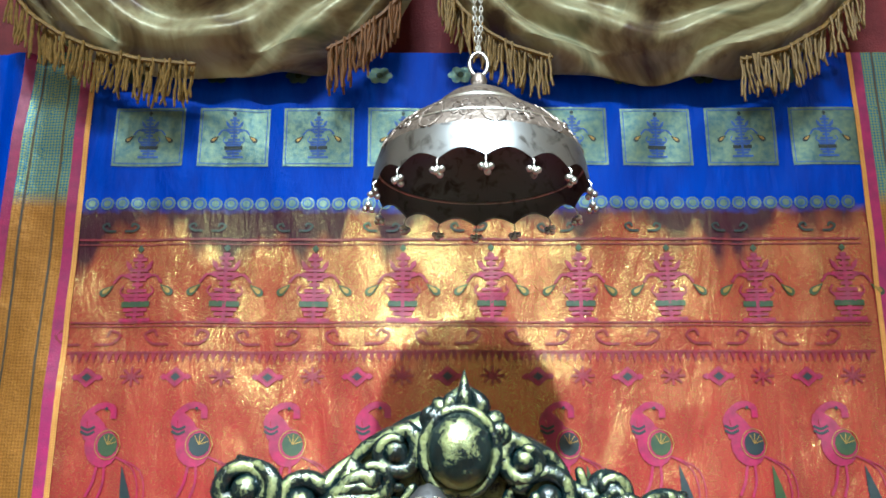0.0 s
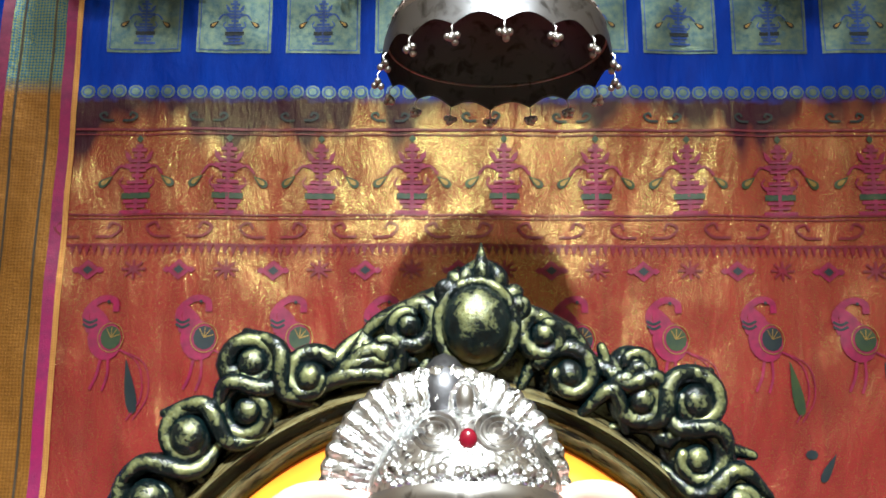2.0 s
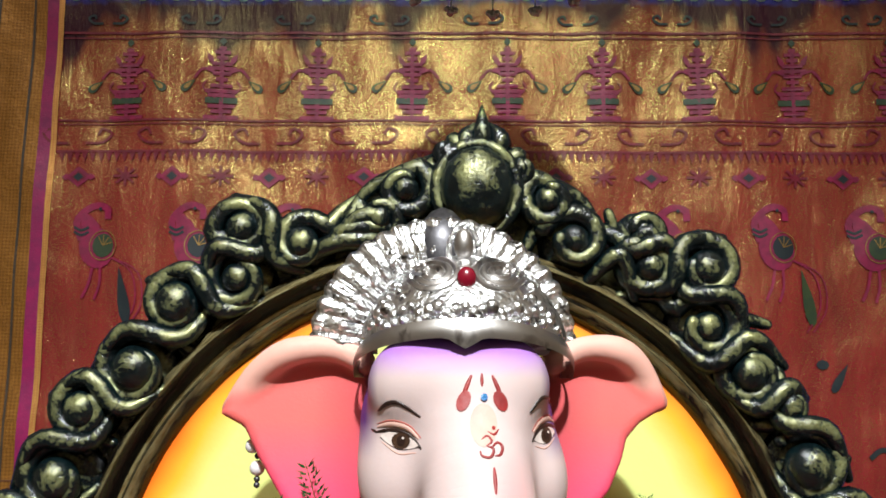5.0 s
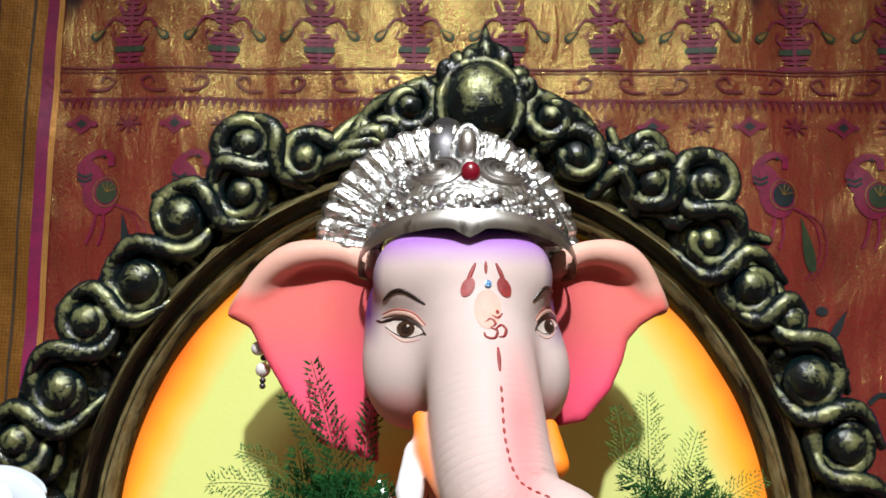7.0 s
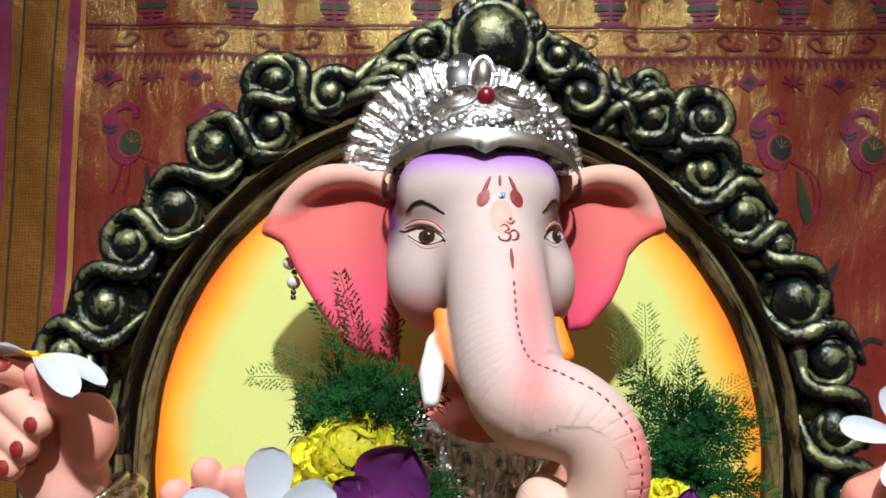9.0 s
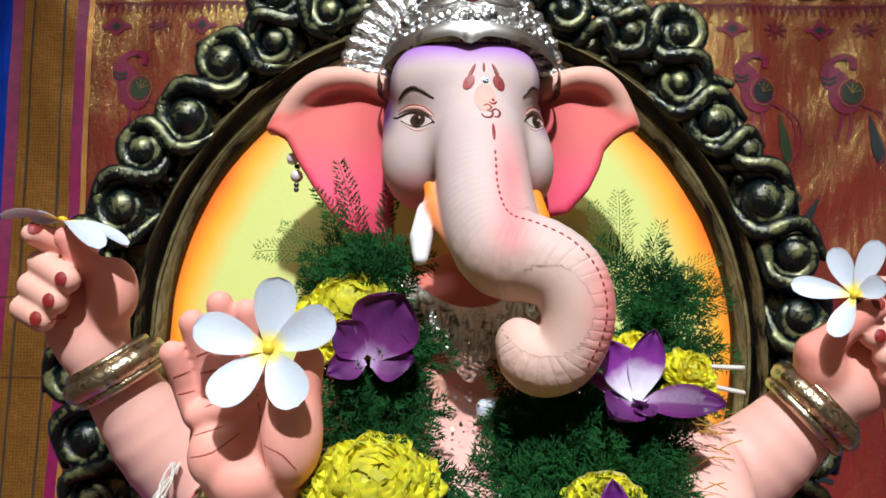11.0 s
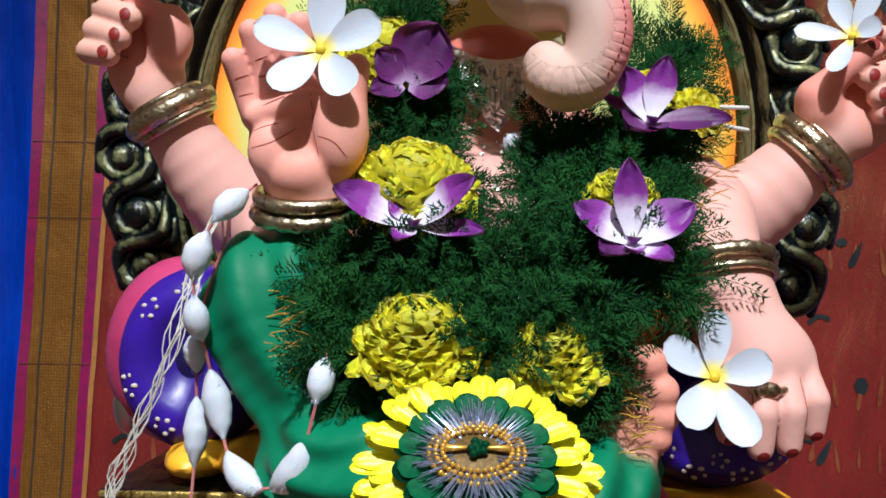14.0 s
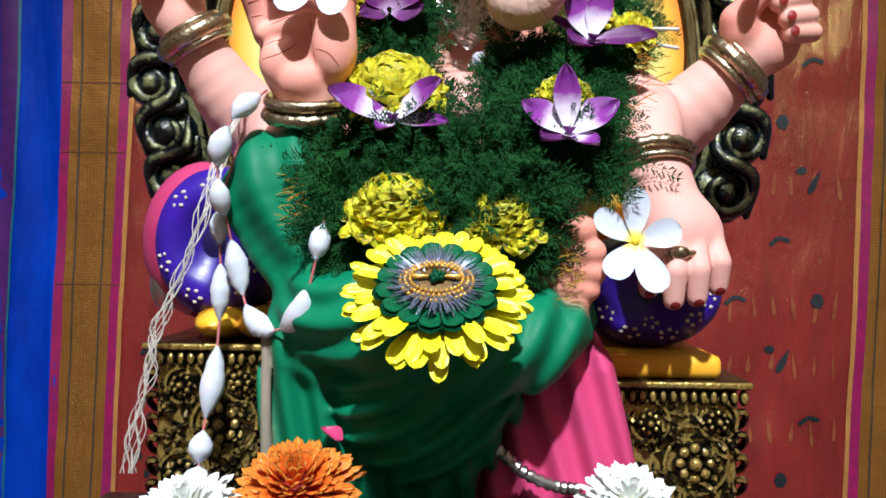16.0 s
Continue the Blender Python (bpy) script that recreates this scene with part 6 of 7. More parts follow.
def ruffled(n, R, flat, petal_len, petal_w, mat, label, group, name, ruff=0.15, cover=1.05, tip=0.7):
    """A full flower head: petals set by the golden angle over a dome."""
    t = tagged(new(name), label, "flower", group)
    g = Geo()
    for i in range(n):
        s = (i + 0.5) / n
        a = i * 137.508
        tilt = 88 - 95 * cover * math.sqrt(s)
        r = R * 0.62 * math.sqrt(s)
        z = flat * R * (1 - s) * 0.8
        m = Matrix.Translation((r * math.cos(radians(a)), r * math.sin(radians(a)), z)) @ turned(a + random.uniform(-14, 14), tilt + random.uniform(-10, 10)) @ Matrix.Rotation(random.uniform(-0.4, 0.4), 4, "X")
        ln = petal_len * (0.55 + 0.5 * s) * random.uniform(0.85, 1.15)
        g.petal(ln, petal_w * random.uniform(0.8, 1.2), 0.06, 0.06, tip, ruff, 0.0003, 0.4, 0, m, 8, 6, 0.25 + 0.2 * s, 1.0)
    g.ball((0, 0, 0), (R * 0.60, R * 0.60, R * flat * 0.55), 0, 14, 8)
    part("petals", g, mat, t)
    part("calyx", Geo().ball((0, 0, -0.010), (R * 0.3, R * 0.3, R * 0.3), 0, 14, 8), FERN_LIGHT, t, "green calyx")
    return t


YG = "yellow carnations of the garland"
ruffled(150, 0.029, 0.75, 0.0190, 0.0165, YELLOW, "full yellow carnation on the fern garland", YG, "yellow_carnation").matrix_world = facing((-0.044, 0.470, 1.079), (0, -0.72, 0.70), 0, 1.06)
ruffled(130, 0.027, 0.75, 0.0180, 0.0160, YELLOW, "yellow carnation high on the fern garland", YG, "yellow_carnation").matrix_world = facing((-0.064, 0.535, 1.173), (0, -0.75, 0.65), 0, 1.05)
ruffled(50, 0.015, 0.8, 0.011, 0.009, YELLOW, "small yellow carnation behind an orchid", YG, "yellow_carnation").matrix_world = facing((0.106, 0.535, 1.152), (0, -0.6, 0.8))
ruffled(50, 0.015, 0.8, 0.011, 0.009, YELLOW, "small yellow carnation at the garland's edge", YG, "yellow_carnation").matrix_world = facing((0.137, 0.535, 1.140), (0.3, -0.8, 0.5))
ruffled(60, 0.021, 0.8, 0.0150, 0.0130, YELLOW, "yellow carnation behind a purple orchid", YG, "yellow_carnation").matrix_world = facing((0.076, 0.470, 1.072), (0, -0.6, 0.8))
ruffled(120, 0.031, 0.5, 0.0190, 0.0165, YELLOW, "yellow carnation half sunk in fern", YG, "yellow_carnation").matrix_world = facing((-0.037, 0.430, 0.994), (-0.1, -0.55, 0.8), 0, 1.08)
ruffled(100, 0.025, 0.5, 0.0170, 0.0150, YELLOW, "smaller yellow carnation half sunk in fern", YG, "yellow_carnation").matrix_world = facing((0.030, 0.430, 0.988), (0.15, -0.6, 0.8), 0, 1.05)
ruffled(190, 0.036, 0.55, 0.022, 0.006, MARIGOLD, "orange marigold lying on the throne step", "flowers at the base", "orange_marigold", 0.1, 1.0, 0.75).matrix_world = facing((-0.098, 0.405, 0.812), (0, -0.55, 0.85))
WG = "flowers at the base"
ruffled(120, 0.026, 0.5, 0.019, 0.0055, CHRYS_WHITE, "white chrysanthemum lying on the throne step", WG, "white_chrysanthemum", 0.03, 1.0).matrix_world = facing((0.114, 0.405, 0.809), (0, -0.5, 0.85))
ruffled(120, 0.026, 0.5, 0.019, 0.0055, CHRYS_WHITE, "white chrysanthemum beside the orange marigold", WG, "white_chrysanthemum", 0.03, 1.0).matrix_world = facing((-0.168, 0.405, 0.799), (0, -0.5, 0.85))
single("pink_petal", Geo().petal(0.020, 0.014, 0.3, 0.2, 0.6, 0.02, 0.0008, 0.4, 0, Matrix.Translation((-0.074, 0.425, 0.842)) @ Matrix.Rotation(2.2, 4, "Z")), PINK_PAINT, "loose pink petal behind the marigold", "petal")


st = thing("flower_stems", (0.165, 0.545, 1.13), "two cut pale flower stems sticking out of the fern", "stem")
for z0, z1 in ((1.147, 1.146), (1.137, 1.131)):
    part("stem", Geo().tube([(0.138, 0.548, z0), (0.158, 0.546, (z0 + z1) / 2), (0.174, 0.545, z1)], 0.0015, 7), THREAD, st)


# ---- the large tinsel ornament ----
rk = tagged(new("tinsel_flower_ornament"), "yellow cloth flower ornament with green and silver tinsel", "ornament")
for ring_n, r0, ln, w, tilt, zz in ((21, 0.031, 0.028, 0.0118, -4, -0.005), (23, 0.031, 0.026, 0.0108, -2, -0.003), (19, 0.030, 0.022, 0.0104, 5, -0.001)):
    for i in range(ring_n):
        a = 360 * (i + zz * 170) / ring_n + random.uniform(-6, 6)
        part("yellow_petal", Geo().petal(ln * random.uniform(0.9, 1.1), w * random.uniform(0.85, 1.1), 0.10, random.uniform(-0.16, 0.12), 0.60, 0.05, 0.0006, 0.5, 0, Matrix.Translation((0, 0, zz)) @ turned(a, tilt + random.uniform(-6, 8), r0), 8, 16), YELLOW_SATIN, rk)
for i in range(15):
    a = 24 * i
    g = Geo()
    for j in range(26):
        q = (j - 12.5) / 12.5
        L = 0.0135 * math.sqrt(max(0.05, 1 - q * q * 0.8))
        g.tube([Vector((0.017, 0.0018 * q, 0.002)), Vector((0.026, 0.0060 * q, 0.0050)), Vector((0.026 + L * 0.98, 0.0078 * q, 0.0045))], 0.00046, 4, 0, False, 1.0, turned(a))
    g.petal(0.0165, 0.0125, 0.1, 0.05, 0.7, 0.0, 0.0005, 0.5, 1, Matrix.Translation((0, 0, 0.0020)) @ turned(a, 6, 0.021), 6, 12)
    g.along = {}
    part("green_tinsel_petal", g, [TINSEL_GREEN, GREEN_CARD], rk)
g = Geo()
for i in range(420):
    a = random.uniform(0, 2 * math.pi)
    L = random.uniform(0.019, 0.031)
    h = random.uniform(0.003, 0.010)
    c, s = math.cos(a), math.sin(a)
    g.tube([(0.012 * c, 0.012 * s, 0.004), (0.5 * L * c, 0.5 * L * s, 0.004 + h * 0.6), (L * c, L * s, 0.003 + h)], [0.0004, 0.00035, 0.0002], 4)
part("silver_tinsel", g, TINSEL_SILVER, rk, "spray of silver tinsel needles")
part("centre_disc", Geo().ball((0, 0, 0.006), (0.0215, 0.0165, 0.004), 0, 32, 8), DULL_GOLD, rk)
for n, rx, ry, rb, zz in ((44, 0.0220, 0.0170, 0.00155, 0.0085), (38, 0.0190, 0.0140, 0.0015, 0.0098), (32, 0.0160, 0.0112, 0.0014, 0.0106)):
    g = Geo()
    for i in range(n):
        a = 2 * math.pi * i / n
        g.ball((rx * math.cos(a), ry * math.sin(a), zz), rb, 0, 8, 6)
    part("gold_bead_ring", g, TINSEL_GOLD, rk)
for s in (-1, 1):
    part("gold_bar", Geo().tube([(s * 0.0050, 0, 0.0125), (s * 0.0140, 0, 0.0120)], [0.0010, 0.0019], 8), TINSEL_GOLD, rk)
g = Geo()
for i in range(9):
    g.ball((0.0045 * math.cos(i * 2.4) * (i / 9) ** 0.5, 0.0045 * math.sin(i * 2.4) * (i / 9) ** 0.5, 0.0125), 0.0023, 0, 6, 4)
part("green_stones", g, TINSEL_GREEN, rk)
rk.matrix_world = facing((-0.008, 0.358, 0.946), (0.02, -0.66, 0.75), 0, 0.96)


# ---- cotton garland and threads ----
def cotton_garland(path, beads, label):
    t = thing("cotton_garland", path[-1], label, "garland", "cotton garlands")
    P = spline(path, 80)
    part("pink_thread", Geo().tube(P, 0.0009, 5), PINK_THREAD, t)
    for s, ln, r in beads:
        i = int(s * 80)
        n = max(2, int(ln * 80 / 2))
        seg = P[max(0, i - n):min(80, i + n) + 1]
        rad = [1.08 * r * (0.12 + 0.88 * math.sin(math.pi * j / (len(seg) - 1)) ** 0.8) * random.uniform(0.93, 1.07) for j in range(len(seg))]
        g = Geo().tube(seg, rad, 12)
        for _ in range(150):
            j = random.randrange(len(seg))
            a = random.uniform(0, 2 * math.pi)
            d = Vector((math.cos(a), -abs(math.sin(a)) * 0.8, random.uniform(-0.6, 0.6))).normalized()
            e = d.cross(Vector((0.2, 0.5, 0.9))).normalized() * 0.00018
            q = Vector(seg[j]) + d * rad[j] * 0.9
            g.add([q - e, q + e, q + d * random.uniform(0.0012, 0.0034) + Vector((0, 0, random.uniform(-0.001, 0.001)))], [(0, 1, 2)])
        part("cotton_bead", g, COTTON, t)


cotton_garland([(-0.136, 0.470, 1.082), (-0.150, 0.448, 1.064), (-0.163, 0.448, 1.040), (-0.165, 0.452, 1.010), (-0.161, 0.462, 0.985), (-0.156, 0.470, 0.955), (-0.146, 0.462, 0.925), (-0.126, 0.446, 0.912), (-0.103, 0.430, 0.925), (-0.092, 0.425, 0.958), (-0.087, 0.432, 0.990)],
               ((0.08, 0.11, 0.0070), (0.21, 0.12, 0.0075), (0.33, 0.11, 0.0070), (0.50, 0.13, 0.0080), (0.65, 0.14, 0.0075), (0.80, 0.14, 0.0085), (0.95, 0.09, 0.0070)), "white cotton bead garland looped over green drapery")
cotton_garland([(-0.150, 0.458, 1.050), (-0.168, 0.468, 1.000), (-0.171, 0.478, 0.972), (-0.171, 0.480, 0.930), (-0.174, 0.478, 0.880), (-0.180, 0.470, 0.834), (-0.181, 0.460, 0.800)],
               ((0.27, 0.16, 0.0065), (0.48, 0.17, 0.0068), (0.70, 0.19, 0.0080), (0.88, 0.10, 0.0085), (0.97, 0.05, 0.0075)), "white cotton bead strand hanging before the throne")
cotton_garland([(0.024, 0.540, 1.132), (0.017, 0.540, 1.118), (0.008, 0.535, 1.098), (0.002, 0.515, 1.070)], ((0.30, 0.30, 0.0065), (0.72, 0.30, 0.0070)), "short cotton bead strand on the chest")
tb = thing("thread_bundle", (-0.244, 0.505, 0.80), "loose bundle of white cotton threads beside the bolster", "thread")
for i in range(10):
    d = random.uniform(-0.006, 0.006)
    P = spline([(-0.172 + d * 0.2, 0.545, 1.085), (-0.180 + d * 0.4, 0.520, 1.050), (-0.184 + d, 0.486, 0.998), (-0.203 - d * 0.6, 0.486, 0.948), (-0.220 + d, 0.488, 0.908), (-0.228 - d, 0.491, 0.875), (-0.238 + d, 0.495, 0.835), (-0.244 + d, 0.498, 0.797)], 40)
    part("thread", Geo().tube([(x + 0.0028 * math.sin(j * 0.9 + i * 2), y + 0.001 * math.cos(j * 1.3 + i), z) for j, (x, y, z) in enumerate(P)], 0.00042, 5), THREAD, tb)
single("silver_anklet", Geo().tube(spline([(0.020, 0.462, 0.836), (0.034, 0.452, 0.830), (0.050, 0.452, 0.816), (0.072, 0.455, 0.806), (0.090, 0.462, 0.802)], 30), [0.0035 + 0.0016 * (i % 2) for i in range(31)], 8), PLAIN_SILVER, "beaded silver chain on pink drapery", "anklet")


# ---- fern of the garland ----
class Needles:
    def __init__(self):
        self.v, self.f = [], []

    def blade(self, p, d, ln, w, side):
        o = len(self.v)
        self.v += [tuple(p - side * w), tuple(p + side * w), tuple(p + d * ln)]
        self.f.append((o, o + 1, o + 2))

    def plume(self, p, d, ln, rnd, step=0.0024, needle=0.0050, width=0.00052, spread=0.32):
        d = d.normalized()
        side = d.cross(Vector((rnd.uniform(-0.4, 0.4), -1, rnd.uniform(-0.4, 0.4)))).normalized()
        nrm = d.cross(side)
        n = int(ln / step)
        cur = p.copy()
        for i in range(n):
            s = i / n
            d2 = (d + nrm * 0.25 * s + Vector((0, 0, -0.35 * s * s))).normalized()
            nxt = cur + d2 * step
            self.blade(cur, d2, step * 1.3, 0.0004, side)
            bl = spread * ln * (0.25 + 0.75 * math.sin(math.pi * min(1, 0.18 + 0.82 * s))) * rnd.uniform(0.7, 1.1)
            for sg in (-1, 1):
                bd = (side * sg + d2 * 0.9 + nrm * rnd.uniform(-0.5, 0.5)).normalized()
                m = max(2, int(bl / 0.0022))
                q = cur.copy()
                for j in range(m):
                    q = q + bd * (bl / m)
                    for k in (-1, 1):
                        nd = (bd * 0.8 + d2.cross(bd) * k * rnd.uniform(0.2, 0.9) + side * k * rnd.uniform(-0.6, 0.6) + nrm * rnd.uniform(-0.6, 0.6)).normalized()
                        self.blade(q, nd, needle * rnd.uniform(0.6, 1.15), width, nd.cross(Vector((0.3, -0.9, 0.2))).normalized())
            cur = nxt

    def mesh(self, name, mat):
        me = bpy.data.meshes.new(name)
        me.from_pydata(self.v, [], self.f)
        me.materials.append(mat)
        return me


def fern(lines, mat, label, n, spread, seed, length=(0.030, 0.050)):
    rnd = random.Random(seed)
    N = Needles()
    for line in lines:
        P = spline(line, 30)
        for i in range(n):
            c = Vector(P[rnd.randrange(31)])
            off = Vector((rnd.gauss(0, spread), rnd.gauss(0, 0.008), rnd.gauss(0, spread * 0.6)))
            d = Vector((off.x * 30 + rnd.uniform(-0.5, 0.5), -0.35 + rnd.uniform(-0.3, 0.2), off.z * 30 + rnd.uniform(-0.6, 0.6)))
            N.plume(c + off * 0.6, d, rnd.uniform(*length), rnd)
    return tagged(new("asparagus_fern", N.mesh("asparagus_fern", mat)), label, "fern", "", "stuff")


fern(([(-0.080, 0.566, 1.208), (-0.058, 0.552, 1.192), (-0.050, 0.540, 1.150), (-0.048, 0.522, 1.115), (-0.042, 0.498, 1.085), (-0.030, 0.474, 1.050)],), FERN_MAT, "dark green feathery fern strand of the garland", 300, 0.0115, 5, (0.022, 0.038))
fern(([(0.132, 0.600, 1.192), (0.126, 0.580, 1.165), (0.112, 0.550, 1.120), (0.090, 0.518, 1.092), (0.078, 0.490, 1.060), (0.050, 0.468, 1.040)],), FERN_MAT, "dark green fern strand beside the trunk", 310, 0.0135, 6, (0.024, 0.042))
fern(([(0.046, 0.550, 1.130), (0.056, 0.532, 1.112), (0.042, 0.516, 1.090), (0.030, 0.498, 1.066)],), FERN_MAT, "short fern strand under the curled trunk", 130, 0.0100, 11, (0.022, 0.036))
fern(([(-0.086, 0.474, 1.034), (-0.030, 0.458, 1.026), (0.030, 0.456, 1.024), (0.096, 0.470, 1.036)], [(-0.070, 0.450, 0.990), (0.000, 0.440, 0.985), (0.032, 0.448, 0.994)]), FERN_MAT, "dense green fern bunch on the lap", 230, 0.015, 7)
N = Needles()
rnd = random.Random(11)
for p, d, ln in (((0.112, 0.61, 1.205), (0.0, -0.1, 1), 0.062), ((0.128, 0.61, 1.200), (0.25, -0.1, 1), 0.048), ((0.140, 0.61, 1.195), (0.8, -0.1, 0.6), 0.050), ((0.100, 0.61, 1.215), (-0.1, -0.1, 1), 0.045),
                 ((-0.088, 0.575, 1.215), (-1, -0.1, 0.15), 0.050), ((-0.090, 0.575, 1.222), (-0.9, 0, 0.5), 0.035)):
    N.plume(Vector(p), Vector(d), ln, rnd, 0.0028, 0.0036, 0.0004, 0.22)
tagged(new("fern_shoots", N.mesh("fern_shoots", FERN_LIGHT)), "thin pale green fern shoots against the panel", "fern", "", "stuff")
N = Needles()
for p, d, ln in (((-0.062, 0.60, 1.205), (-0.25, -0.1, 1), 0.085), ((-0.055, 0.60, 1.215), (0.15, -0.1, 1), 0.065), ((-0.070, 0.60, 1.215), (-0.5, -0.1, 1), 0.060), ((-0.110, 0.462, 1.040), (-1, -0.1, -0.15), 0.04), ((0.118, 0.470, 1.035), (1, -0.2, -0.2), 0.045)):
    N.plume(Vector(p), Vector(d), ln, rnd, 0.0040, 0.0046, 0.0007, 0.13)
tagged(new("fern_fronds", N.mesh("fern_fronds", FERN_MAT)), "dark thin fern fronds before the ear", "fern", "", "stuff")
g = Geo()
EDGES = (([(0.144, 0.540, 1.128), (0.138, 0.520, 1.095), (0.122, 0.485, 1.055)], 0.004, 1.0), ([(-0.108, 0.462, 1.015), (-0.098, 0.450, 0.985)], 0.007, -1.0), ([(0.068, 0.45, 0.985), (0.076, 0.445, 0.945)], 0.006, 1.0))
for i in range(120):
    line, sp, way = EDGES[i % 3]
    c = Vector(spline(line, 10)[random.randrange(11)]) + Vector((random.gauss(0, sp), -0.010 + random.gauss(0, 0.003), random.gauss(0, sp)))
    d = Vector((way * random.uniform(0.3, 1), random.uniform(-0.4, 0.1), random.uniform(-0.5, 0.3))).normalized()
    ln = random.uniform(0.006, 0.013)
    g.tube([c, c + d * ln * 0.5 + Vector((0, 0, 0.0006)), c + d * ln], random.uniform(0.00025, 0.00045), 4)
for i in range(160):
    c = Vector(spline([(-0.015, 0.548, 1.150), (-0.008, 0.532, 1.11), (0.002, 0.505, 1.07), (0.005, 0.460, 1.03), (0.0, 0.440, 0.99)], 10)[random.randrange(11)]) + Vector((random.gauss(0, 0.018), random.gauss(-0.012, 0.004), random.gauss(0, 0.010)))
    u = Vector((random.uniform(-1, 1), random.uniform(-0.5, 0.5), random.uniform(-1, 1))).normalized() * random.uniform(0.0006, 0.0018)
    v = u.cross(Vector((random.uniform(-0.5, 0.5), -1, random.uniform(-0.5, 0.5)))).normalized() * random.uniform(0.0005, 0.0014)
    g.add([c - u, c + v, c + u, c - v], [(0, 1, 2, 3)], 1)
single("tinsel_slivers", g, [TINSEL_GOLD, PLAIN_SILVER], "gold and silver tinsel slivers caught in the fern", "tinsel", "", "stuff")


# ---- woven motifs of the silk ----
def on(g, outline, k, off=0.0016):
    """A woven patch; the outline is in x, z."""
    n = len(outline)
    cx, cz = sum(p[0] for p in outline) / n, sum(p[1] for p in outline) / n
    qs = (0.25, 0.5, 0.75, 1.0) if n > 20 else (0.5, 1.0)
    vs = [on_cloth(cx, cz, off)] + [on_cloth(cx + (x - cx) * q, cz + (z - cz) * q, off) for q in qs for x, z in outline]
    fs = [(0, 1 + i, 1 + (i + 1) % n) for i in range(n)]
    fs += [(1 + r * n + i, 1 + r * n + n + i, 1 + r * n + n + (i + 1) % n, 1 + r * n + (i + 1) % n) for r in range(len(qs) - 1) for i in range(n)]
    g.add(vs, fs, k)


def round_at(cx, cz, rx, rz, n=12, turn=0.0):
    c, s = math.cos(turn), math.sin(turn)
    return [(cx + rx * math.cos(a) * c - rz * math.sin(a) * s, cz + rx * math.cos(a) * s + rz * math.sin(a) * c) for a in np.linspace(0, 2 * math.pi, n, False)]


def drop(cx, cz, ln, w, turn, n=14):
    """A teardrop that points along turn."""
    c, s = math.cos(turn), math.sin(turn)
    out = []
    for a in np.linspace(0, 2 * math.pi, n, False):
        u, v = -math.cos(a) * ln / 2, math.sin(a) * w / 2 * (1 + 0.75 * math.cos(a)) * 0.75
        out.append((cx + u * c - v * s, cz + u * s + v * c))
    return out


def box_at(cx, cz, w, h):
    c = [(cx - w / 2, cz - h / 2), (cx + w / 2, cz - h / 2), (cx + w / 2, cz + h / 2), (cx - w / 2, cz + h / 2)]
    n = 8 if max(w, h) > 0.03 else 1
    return [(a[0] + (b[0] - a[0]) * i / n, a[1] + (b[1] - a[1]) * i / n) for a, b in zip(c, c[1:] + c[:1]) for i in range(n)]


def ribbon(g, pts, w, k, n=14, off=0.0016):
    P = spline([(x, 0, z) for x, z in pts], n)
    vs = []
    for i, (x, _, z) in enumerate(P):
        a, b = P[max(0, i - 1)], P[min(n, i + 1)]
        t = Vector((b[0] - a[0], b[2] - a[2])).normalized()
        for s in (-1, 1):
            vs.append(on_cloth(x - t.y * s * w / 2, z + t.x * s * w / 2, off))
    g.add(vs, [(2 * i, 2 * i + 1, 2 * i + 3, 2 * i + 2) for i in range(n)], k)


WEAVE = [MOTIF_PINK, MOTIF_DARK, MOTIF_GREEN, MOTIF_GOLD, MOTIF_RED, MOTIF_BLUE, MOTIF_SILVER, MOTIF_FLAME]


def motif(name, fn, *a):
    g = Geo()
    fn(g, *a)
    part(name, g, WEAVE, silk)


def lamp_motif(g, cx, cz, h, main, leaf):
    """A stepped lamp shape with two hanging drops."""
    for dz, w in ((0.50, 0.12), (0.44, 0.26), (0.36, 0.18), (0.28, 0.34), (0.21, 0.46), (0.14, 0.30), (0.06, 0.20), (-0.03, 0.36), (-0.10, 0.52), (-0.16, 0.44), (-0.31, 0.44), (-0.38, 0.34), (-0.46, 0.58)):
        on(g, box_at(cx, cz + dz * h, w * h * 0.80, 0.050 * h), main)
    on(g, box_at(cx, cz, 0.05 * h, 0.95 * h), main)
    on(g, box_at(cx, cz - 0.23 * h, 0.42 * h, 0.08 * h), leaf)
    on(g, round_at(cx, cz + 0.60 * h, 0.05 * h, 0.06 * h, 4), leaf)
    for s in (-1, 1):
        on(g, drop(cx + s * 0.16 * h, cz + 0.36 * h, 0.16 * h, 0.08 * h, math.pi / 2 - s * 0.5), main)
        ribbon(g, [(cx + s * 0.08 * h, cz - 0.20 * h), (cx + s * 0.24 * h, cz - 0.06 * h), (cx + s * 0.20 * h, cz + 0.04 * h)], 0.022 * h, main, 8)
        ribbon(g, [(cx + s * 0.10 * h, cz + 0.16 * h), (cx + s * 0.25 * h, cz + 0.20 * h), (cx + s * 0.36 * h, cz + 0.08 * h)], 0.035 * h, main, 8)
        on(g, drop(cx + s * 0.44 * h, cz - 0.02 * h, 0.24 * h, 0.13 * h, math.pi / 2 + s * 0.9), leaf)
        on(g, drop(cx + s * 0.44 * h, cz - 0.02 * h, 0.15 * h, 0.07 * h, math.pi / 2 + s * 0.9), 3, 0.0022)


